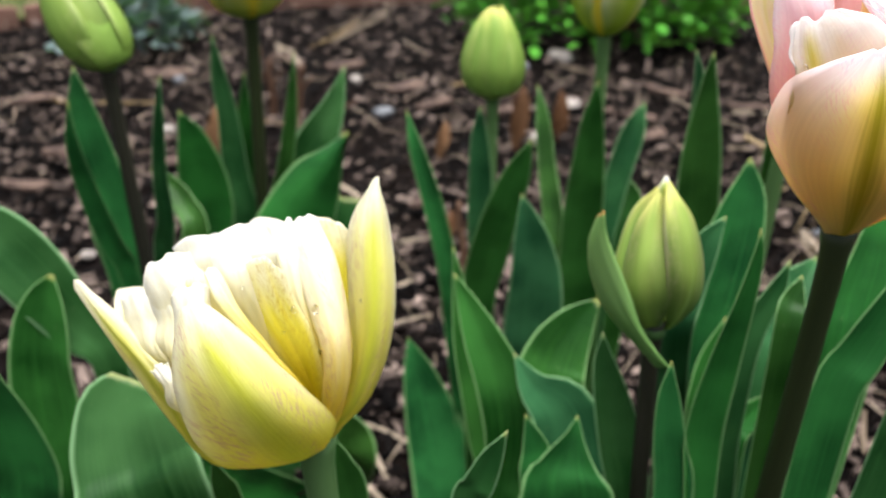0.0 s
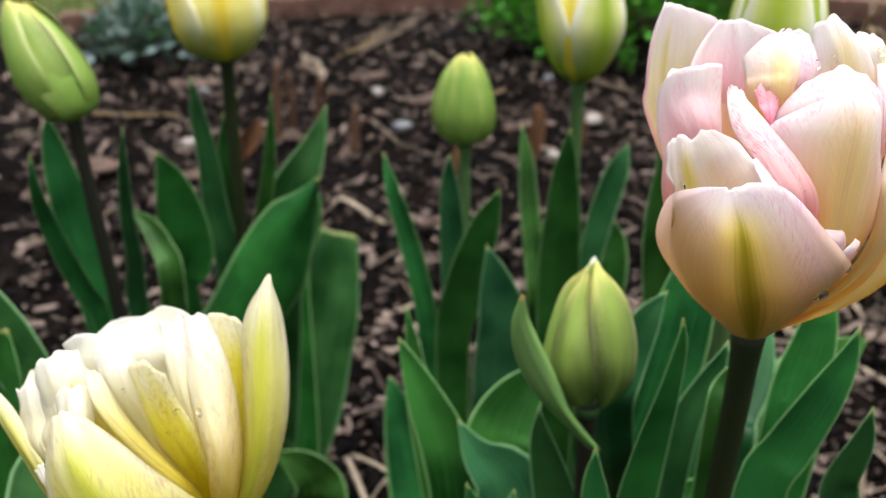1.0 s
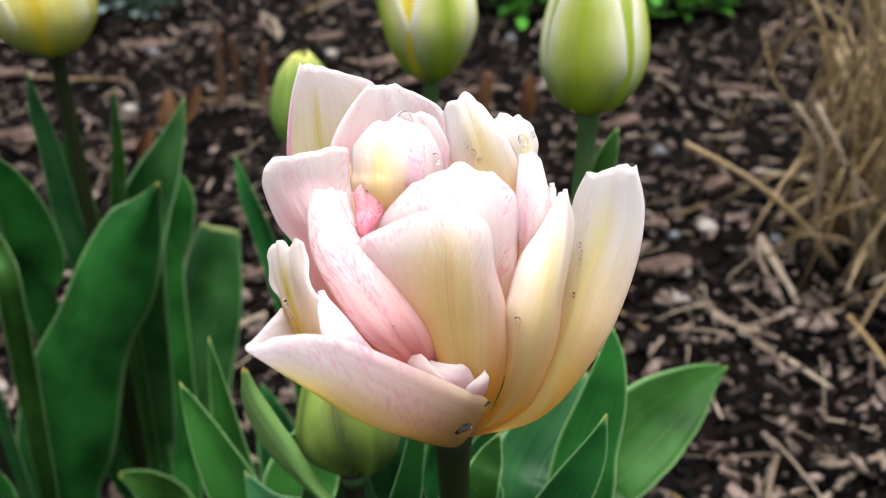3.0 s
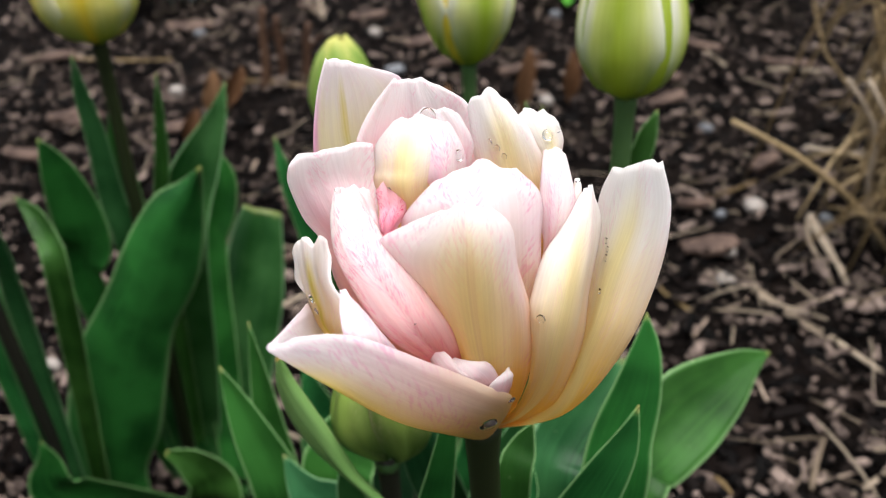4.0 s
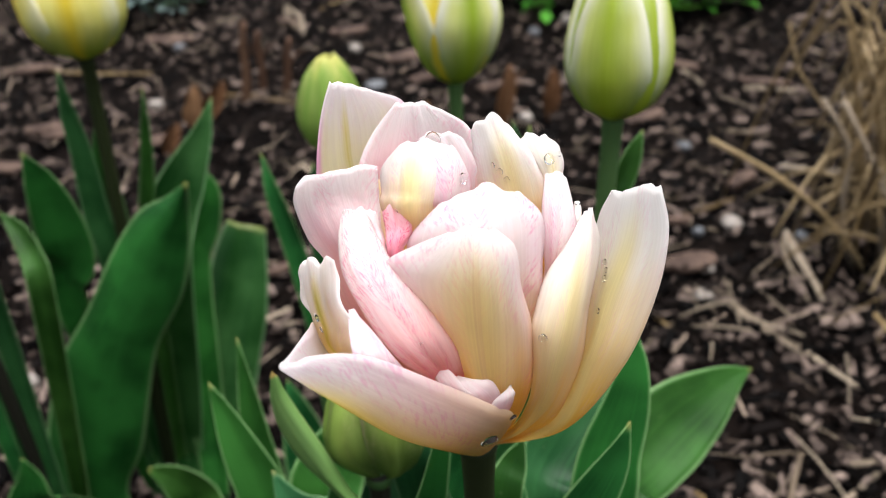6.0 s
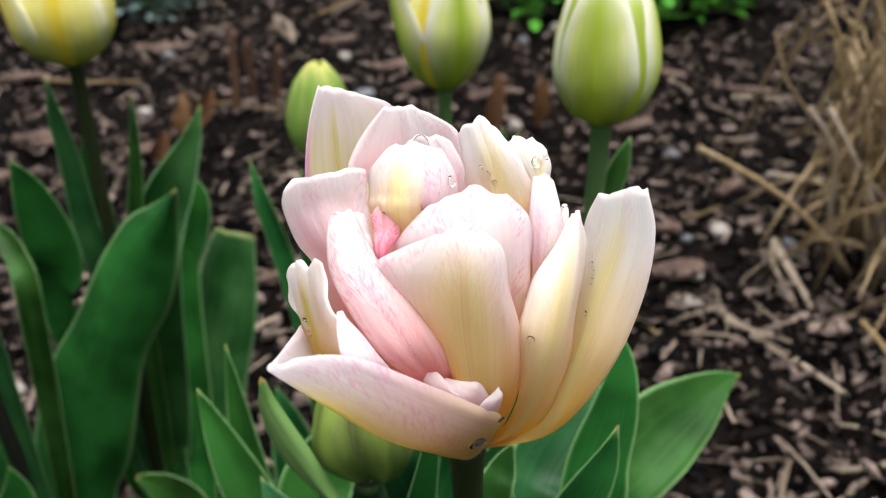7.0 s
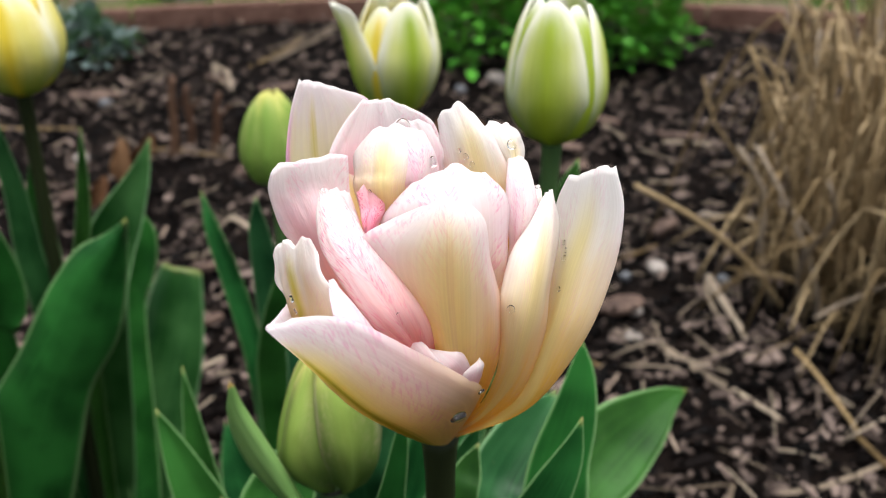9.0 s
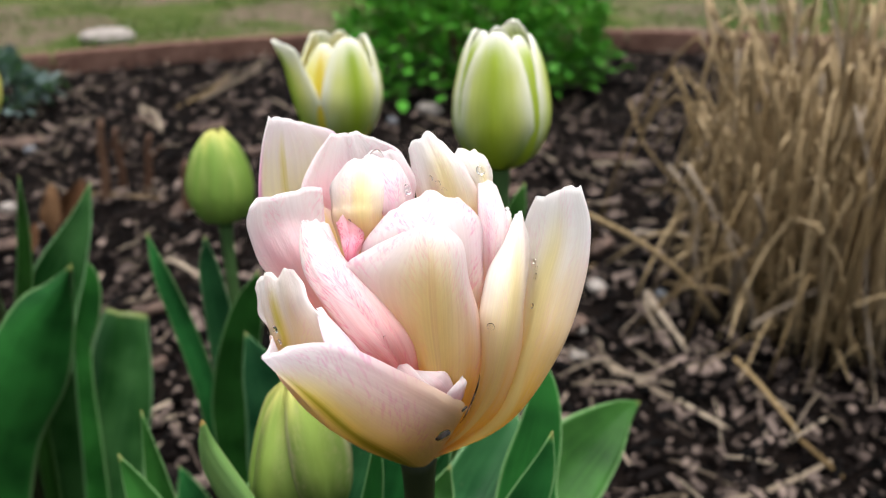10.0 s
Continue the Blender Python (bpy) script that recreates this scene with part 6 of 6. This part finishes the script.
straw((0.316, 1.508, 0.006), (0.359, 1.381, 0.006), 0.0040, M_STRAW_PALE)
straw((0.243, 0.895, 0.006), (0.313, 0.937, 0.006), 0.0024, M_STRAW)
straw((0.151, 0.701, 0.006), (0.183, 0.636, 0.006), 0.0020, M_STRAW)
straw((0.154, 1.722, 0.006), (0.244, 1.599, 0.006), 0.0030, M_STRAW_PALE)
straw((-0.438, 0.428, 0.006), (-0.433, 0.457, 0.006), 0.0030, M_STRAW_PALE)
straw((0.236, 0.391, 0.006), (0.262, 0.450, 0.006), 0.0020, M_STRAW_PALE)
straw((0.162, 0.402, 0.006), (0.172, 0.383, 0.006), 0.0020, M_STRAW)
straw((-0.293, 1.048, 0.006), (-0.231, 0.969, 0.006), 0.0020, M_STRAW_PALE)
straw((0.351, 0.837, 0.006), (0.338, 0.691, 0.006), 0.0030, M_STRAW_PALE)
straw((-0.322, 2.207, 0.006), (-0.403, 1.905, 0.006), 0.0030, M_STRAW)
straw((-0.083, 1.561, 0.006), (-0.018, 1.621, 0.006), 0.0030, M_STRAW)
straw((-0.360, 1.946, 0.006), (-0.235, 2.271, 0.006), 0.0040, M_STRAW_PALE)
pebble((0.292, 0.858, 0.000), 0.0128, M_STONE)
pebble((0.226, 0.696, 0.000), 0.0094, M_STONE)
pebble((0.248, 0.840, 0.000), 0.0077, M_STONE_GREY)
pebble((-0.572, 0.816, 0.000), 0.0094, M_STONE)
pebble((-0.468, 0.544, 0.000), 0.0097, M_STONE)
pebble((-0.596, 1.319, 0.000), 0.0132, M_STONE)
pebble((-0.355, 0.737, 0.000), 0.0082, M_STONE)
pebble((-0.307, 0.733, 0.000), 0.0067, M_STONE)
pebble((-0.650, 1.630, 0.000), 0.0130, M_STONE_GREY)
pebble((0.408, 1.041, 0.000), 0.0080, M_STONE)
pebble((0.047, 1.226, 0.000), 0.0119, M_STONE)
pebble((0.236, 0.753, 0.000), 0.0123, M_STONE)
pebble((0.138, 1.409, 0.000), 0.0179, M_STONE)
pebble((0.226, 0.754, 0.000), 0.0081, M_STONE)
pebble((-0.279, 1.581, 0.000), 0.0150, M_STONE)
pebble((0.159, 1.764, 0.000), 0.0227, M_STONE)
pebble((0.172, 1.751, 0.000), 0.0208, M_STONE)
pebble((0.278, 1.106, 0.000), 0.0093, M_STONE_GREY)
pebble((-0.361, 0.848, 0.000), 0.0080, M_STONE_GREY)
pebble((0.078, 1.702, 0.000), 0.0121, M_STONE_GREY)
pebble((0.376, 0.843, 0.000), 0.0091, M_STONE_GREY)
pebble((-0.217, 1.380, 0.000), 0.0182, M_STONE_GREY)
pebble((-0.292, 1.243, 0.000), 0.0102, M_STONE)
dead_stem((-0.419, 1.370, 0.000), (-0.414, 1.370, 0.113), 0.0065)
dead_stem((-0.295, 1.244, 0.000), (-0.280, 1.244, 0.089), 0.0080)
dead_stem((-0.440, 1.325, 0.000), (-0.423, 1.325, 0.142), 0.0070)
dead_stem((-0.098, 0.753, 0.000), (-0.101, 0.753, 0.094), 0.0040)
dead_stem((0.021, 1.344, 0.000), (0.025, 1.344, 0.055), 0.0060)
dead_stem((-0.375, 1.350, 0.000), (-0.354, 1.350, 0.106), 0.0070)
dry_leaf((0.010, 1.182, 0.000), (0.020, 1.182, 0.105), 0.0160)
dry_leaf((0.088, 1.235, 0.000), (0.088, 1.235, 0.084), 0.0160)
dry_leaf((-0.475, 1.162, 0.000), (-0.469, 1.162, 0.086), 0.0180)
dry_leaf((-0.116, 1.159, 0.000), (-0.107, 1.159, 0.057), 0.0120)
dry_leaf((-0.476, 1.202, 0.000), (-0.435, 1.202, 0.078), 0.0180)
dry_leaf((-0.498, 1.082, 0.000), (-0.478, 1.082, 0.056), 0.0140)
dry_leaf((-0.114, 0.816, 0.000), (-0.106, 0.816, 0.051), 0.0090)
wood_chip((0.220, 0.757, 0.000), 0.0624, 0.0296, 0.15)
wood_chip((0.332, 1.476, 0.000), 0.0830, 0.0311, -0.60)
wood_chip((0.466, 1.384, 0.000), 0.0913, 0.0264, 0.00)
wood_chip((-0.458, 1.825, 0.000), 0.0778, 0.0337, -0.80)
wood_chip((0.224, 0.750, 0.000), 0.0409, 0.0245, 0.20)
wood_chip((-0.176, 1.535, 0.000), 0.0772, 0.0397, 0.40)
wood_chip((-0.722, 1.178, 0.000), 0.0751, 0.0338, 0.60)
wood_chip((-0.702, 1.162, 0.000), 0.0733, 0.0275, 0.20)
wood_chip((-0.524, 1.107, 0.000), 0.0620, 0.0266, 0.50)
wood_chip((-0.148, 0.942, 0.000), 0.0397, 0.0190, 0.90)
wood_chip((-0.688, 1.684, 0.000), 0.0952, 0.0429, 0.10)
wood_chip((-0.309, 1.716, 0.000), 0.0835, 0.0358, -0.30)
wood_chip((0.005, 1.370, 0.000), 0.0817, 0.0367, 0.50)
wood_chip((-0.288, 0.885, 0.000), 0.0444, 0.0222, 0.30)
wood_chip((-0.737, 1.043, 0.000), 0.0763, 0.0305, -0.30)
wood_chip((0.334, 0.990, 0.000), 0.0545, 0.0234, 0.80)
wood_chip((0.221, 0.862, 0.000), 0.0428, 0.0214, -0.20)
wood_chip((-0.263, 0.747, 0.000), 0.0405, 0.0175, 0.20)
wood_chip((-0.298, 1.248, 0.000), 0.0572, 0.0248, 1.20)
wood_chip((0.234, 1.339, 0.000), 0.0919, 0.0245, -0.50)
wood_chip((-0.122, 1.418, 0.000), 0.0744, 0.0298, 0.60)
wood_chip((0.236, 1.216, 0.000), 0.0568, 0.0284, 0.20)
wood_chip((-0.903, 1.483, 0.000), 0.0982, 0.0393, 0.20)


# ---- straw scattered between the chips ----
def litter(count, seed):
    rs = np.random.RandomState(seed)
    verts, faces = [], []
    for _ in range(count):
        x, y = bed(rs)
        if rs.uniform() < 0.12:
            x, y = rs.normal(0.46, 0.16), rs.normal(0.72, 0.22)
        ln, r, yaw = rs.uniform(0.012, 0.085), rs.uniform(0.0004, 0.0013), rs.uniform(0, 6.28)
        dx, dy, dz = math.cos(yaw) * ln / 2, math.sin(yaw) * ln / 2, rs.normal(0, 0.08) * ln
        z = height(x, y) + 0.010 + abs(dz) + rs.uniform(0, 0.006)
        b = rs.normal(0, 0.025, 2) * ln
        v, f, _ = tube([(x - dx, y - dy, z - dz, r), (x + b[0], y + b[1], z + 0.002, r), (x + dx, y + dy, z + dz, r * 0.7)], 5, 4)
        k = len(verts)
        verts.extend(v)
        faces.extend(tuple(i + k for i in q) for q in f)
    return mesh_from("litter", verts, faces)


tagged(part("straw_litter", litter(430, 8), M_STRAW_PALE), "thin bits of dry straw strewn over the mulch", "straw litter", kind="stuff")

# ---- clump of cut dry grass ----
clump = thing("dry_grass_clump", (0.665, 0.80, 0), "clump of cut dry tan ornamental grass", "dry grass")
rs = np.random.RandomState(21)
for i in range(290):
    a, q = rs.uniform(0, 6.28), math.sqrt(rs.uniform()) * 0.23
    x, y = math.cos(a) * q * 1.1, math.sin(a) * q
    h = rs.uniform(0.18, 0.46) * (1.0 if q < 0.17 else 0.8)
    lx, ly = math.cos(a) * q * 0.22 + rs.normal(0, 0.045), math.sin(a) * q * 0.2 + rs.normal(0, 0.05)
    r = rs.uniform(0.0013, 0.0036)
    kx, ky = rs.normal(0, 0.010, 2)
    rows = [(x, y, -0.01, r * 1.1), (x + lx * 0.3 + kx, y + ly * 0.3 + ky, h * 0.35, r), (x + lx * 0.7 - kx, y + ly * 0.7, h * 0.72, r), (x + lx * 1.15, y + ly * 1.15, h, r * 0.8)]
    v, f, uv = tube(rows, 7, 8)
    part("stalk", mesh_from("stalk", v, f, uv), M_STRAW_TAN if rs.uniform() < 0.72 else M_STRAW_PALE, clump)


def clump_blades(count):
    verts, faces = [], []
    for _ in range(count):
        a, q = rs.uniform(0, 6.28), math.sqrt(rs.uniform()) * 0.23
        x, y = math.cos(a) * q, math.sin(a) * q
        ln = rs.uniform(0.12, 0.36)
        b = a + rs.normal(0, 0.9)
        h = rs.uniform(0.03, 0.36)
        out = ln * rs.uniform(0.1, 0.7)
        end = max(0.012, h * rs.uniform(-0.2, 1.0))
        r = rs.uniform(0.0008, 0.0026)
        rows = [(x, y, 0.005, r), (x + math.cos(b) * out * 0.25, y + math.sin(b) * out * 0.25, h * 0.75, r), (x + math.cos(b) * out * 0.6, y + math.sin(b) * out * 0.6, h, r), (x + math.cos(b) * out, y + math.sin(b) * out, end, r * 0.5)]
        v, f, _ = tube(rows, 5, 9)
        v = np.array(v)
        k = len(verts)
        verts.extend(v)
        faces.extend(tuple(i + k for i in p) for p in f)
    return mesh_from("dry_blade_tangle", verts, faces)


tagged(part("dry_blade_tangle", clump_blades(680), M_STRAW_TAN, clump, "tangled thin dry grass blades"), kind="stuff")


# ---- low green plant, blue-grey plant, lawn, edging ----
def foliage(count, seed, place, size, mat_name):
    """Many small bent leaves joined into one crown."""
    rs = np.random.RandomState(seed)
    verts, faces, uvs = [], [], []
    for _ in range(count):
        p, outward = place(rs)
        s = rs.uniform(*size)
        d = np.array(outward) + rs.normal(0, 0.55, 3)
        d /= np.linalg.norm(d)
        side = np.cross(d, (0.1, 0.2, 1.0))
        side /= np.linalg.norm(side)
        up = np.cross(side, d)
        k = len(verts)
        for u, w, lift in ((0, 0.12, 0), (0.3, 0.42, 0.05), (0.65, 0.5, 0.06), (0.9, 0.3, 0.0), (1.0, 0.04, -0.05)):
            for e in (-1, 0, 1):
                verts.append(np.array(p) + d * s * u + side * s * w * 0.62 * e + up * s * (lift + 0.10 * abs(e)))
                uvs.append((0.5 + 0.44 * e, 0.1 + 0.8 * u))
        for i in range(4):
            for j in range(2):
                a = k + i * 3 + j
                faces.append((a, a + 1, a + 4, a + 3))
    return mesh_from(mat_name, verts, faces, uvs)


def dome(cx, cy, rx, ry, h, seed):
    def place(rs):
        while True:
            p = rs.uniform(-1, 1, 3)
            p[2] = abs(p[2])
            q = np.linalg.norm(p)
            if 0.55 < q < 1.0:
                break
        lump = 1 + 0.25 * noise.noise((p[0] * 3 + seed, p[1] * 3, p[2] * 3))
        return (cx + p[0] * rx * lump, cy + p[1] * ry * lump, 0.03 + p[2] * h * lump), (p[0], p[1], p[2] * 0.8 + 0.25)
    return place


shrub = thing("green_plant", (0.30, 2.0, 0), "low bushy plant with small glossy green leaves", "plant")
part("crown", foliage(2600, 31, dome(0, 0, 0.36, 0.26, 0.30, 1), (0.022, 0.042), "crown"), M_SHRUB, shrub, "mass of small glossy green leaves")
rs = np.random.RandomState(33)
for i in range(26):
    a, q = rs.uniform(0, 6.28), rs.uniform(0.05, 0.26)
    v, f, uv = tube([(math.cos(a) * q * 0.25, math.sin(a) * q * 0.25, 0, 0.004), (math.cos(a) * q * 0.7, math.sin(a) * q * 0.6, 0.13, 0.0034), (math.cos(a) * q * 1.1, math.sin(a) * q * 0.85, 0.26, 0.0018)], 6, 6)
    part("branch", mesh_from("branch", v, f, uv), M_TWIG, shrub)

blue = thing("bluegrey_plant", (-0.84, 1.93, 0), "low tuft of blue-grey leaves at the bed edge", "plant")
part("crown", foliage(520, 37, dome(0, 0, 0.17, 0.17, 0.10, 4), (0.02, 0.045), "crown"), M_BLUELEAF, blue)


def grass(count):
    rs = np.random.RandomState(41)
    verts, faces, uvs = [], [], []
    for _ in range(count):
        x = rs.uniform(-2.0, 2.0)
        y = 2.58 - 0.2 * x * x + rs.uniform() ** 1.5 * 1.1
        if noise.noise((x * 2.5, y * 2.5, 3.0)) < -0.05 + rs.normal(0, 0.1):
            continue
        h, a, w = rs.uniform(0.02, 0.055), rs.uniform(0, 6.28), rs.uniform(0.0015, 0.003)
        lx, ly = rs.normal(0, 0.5, 2) * h
        c, s = math.cos(a) * w, math.sin(a) * w
        k = len(verts)
        verts += [(x - c, y - s, 0.008), (x + c, y + s, 0.008), (x + lx * 0.4 + c * 0.8, y + ly * 0.4 + s * 0.8, h * 0.6), (x + lx * 0.4 - c * 0.8, y + ly * 0.4 - s * 0.8, h * 0.6), (x + lx, y + ly, h)]
        uvs += [(0.3, 0.9), (0.7, 0.9), (0.7, 0.5), (0.3, 0.5), (0.5, 0.2)]
        faces += [(k, k + 1, k + 2, k + 3), (k + 3, k + 2, k + 4)]
    return mesh_from("lawn_grass", verts, faces, uvs)


tagged(part("lawn_grass", grass(9000), M_GRASS), "thin spring lawn grass beyond the bed", "grass", kind="stuff")

edging = new("bed_edging")
tagged(edging, "reddish brown low edging along the bed", "edging", kind="structure")
piece = None
for i in range(20):
    x = -1.9 + i * 0.2
    y = 2.50 - 0.2 * x * x
    if piece is None:
        bm = bmesh.new()
        bmesh.ops.create_cube(bm, size=1.0)
        bmesh.ops.scale(bm, vec=(0.205, 0.045, 0.075), verts=bm.verts)
        bmesh.ops.bevel(bm, geom=bm.edges[:], offset=0.006, segments=2, affect="EDGES")
        piece = bpy.data.meshes.new("edging_piece")
        bm.to_mesh(piece)
        bm.free()
        piece.materials.append(M_EDGE)
    ob = new("edging_piece", piece)
    ob.parent = edging
    ob.location = (x, y, 0.012)
    ob.rotation_euler = (0, 0, math.atan(-0.4 * x))

bm = bmesh.new()
bmesh.ops.create_icosphere(bm, subdivisions=3, radius=1.0)
for v in bm.verts:
    k = 1 + 0.15 * noise.noise(v.co * 1.7)
    v.co = Vector((v.co.x * 0.085 * k, v.co.y * 0.05 * k, v.co.z * 0.03 * k))
me = bpy.data.meshes.new("flat_stone")
bm.to_mesh(me)
bm.free()
me.polygons.foreach_set("use_smooth", [True] * len(me.polygons))
flat_stone = tagged(part("flat_stone", me, M_STONE), "flat pale stone lying on thin lawn", "stone")
flat_stone.location = (-0.72, 2.68, 0.03)


# ---- raindrops on the pink flower ----
def drop(at, r, away):
    """A bead of water on a petal: flattened along the petal's normal, sagging a little."""
    bm = bmesh.new()
    bmesh.ops.create_uvsphere(bm, u_segments=14, v_segments=10, radius=r * 1.05)
    for v in bm.verts:
        v.co.z *= 0.58 if v.co.z > 0 else 0.30
    turn = Vector(away).to_track_quat("Z", "Y").to_matrix()
    for v in bm.verts:
        v.co = turn @ v.co
        v.co.z -= 0.18 * r * (1 - (v.co.z / r) ** 2)
    me = bpy.data.meshes.new("raindrop")
    bm.to_mesh(me)
    bm.free()
    me.polygons.foreach_set("use_smooth", [True] * len(me.polygons))
    ob = part("raindrop", me, M_WATER)
    ob.location = Vector(at) + Vector(away) * r * 0.3
    return tagged(ob, "clear raindrop clinging to a tulip petal", "raindrop", "raindrops on the tulip")


# raindrops
drop((-0.0154, 0.0228, 0.4823), 0.00161, (0.06, -1.00, 0.02))
drop((-0.0092, 0.0166, 0.4761), 0.00113, (0.69, -0.63, 0.35))
drop((-0.0320, 0.0074, 0.4732), 0.00066, (0.35, -0.49, 0.80))
drop((-0.0040, 0.0019, 0.4202), 0.00199, (0.42, -0.70, -0.58))
drop((0.0071, -0.0018, 0.4498), 0.00089, (-0.24, -0.96, 0.13))
drop((0.0211, 0.0188, 0.4552), 0.00060, (-0.79, -0.54, 0.30))
drop((0.0214, 0.0174, 0.4539), 0.00060, (-0.85, -0.42, 0.32))
drop((0.0211, 0.0167, 0.4522), 0.00072, (-0.85, -0.41, 0.33))
drop((0.0198, 0.0139, 0.4457), 0.00060, (-0.88, -0.33, 0.33))
drop((-0.0404, 0.0089, 0.4472), 0.00096, (-0.78, -0.62, -0.10))
drop((-0.0015, 0.0219, 0.4752), 0.00070, (-0.32, -0.95, 0.08))
drop((-0.0029, 0.0228, 0.4763), 0.00058, (-0.64, -0.77, -0.02))
drop((-0.0001, 0.0215, 0.4736), 0.00058, (-0.12, -0.99, 0.09))
drop((0.0085, 0.0227, 0.4775), 0.00116, (0.39, -0.69, 0.61))
drop((0.0105, 0.0245, 0.4779), 0.00070, (0.68, -0.36, 0.63))
drop((0.0149, 0.0218, 0.4677), 0.00059, (-0.13, -0.31, 0.94))
drop((0.0222, 0.0235, 0.4691), 0.00048, (-0.88, -0.41, 0.24))
drop((-0.0398, 0.0092, 0.4437), 0.00073, (-0.76, -0.63, -0.15))
drop((0.0012, 0.0005, 0.4275), 0.00084, (0.57, -0.68, -0.46))
drop((-0.0223, 0.0104, 0.4719), 0.00045, (-0.51, -0.84, -0.19))
drop((-0.0166, -0.0084, 0.4528), 0.00032, (0.38, -0.92, 0.09))
drop((-0.0263, -0.0052, 0.4640), 0.00032, (0.22, -0.59, 0.78))
drop((-0.1743, 0.0115, 0.3595), 0.00142, (0.93, -0.37, -0.06))
drop((-0.1738, 0.0095, 0.3762), 0.00137, (-0.57, -0.75, 0.35))
drop((-0.1804, 0.0096, 0.3762), 0.00103, (0.44, -0.86, 0.25))
drop((-0.1791, 0.0141, 0.3748), 0.00087, (-0.43, -0.89, 0.17))
drop((-0.1841, 0.0092, 0.3685), 0.00070, (0.05, -0.99, 0.11))
drop((-0.2174, -0.0006, 0.3642), 0.00089, (0.49, -0.01, 0.87))
drop((-0.1948, 0.0089, 0.3842), 0.00069, (-0.05, -0.98, 0.18))
drop((-0.1612, 0.0184, 0.3737), 0.00053, (-0.87, -0.45, 0.21))
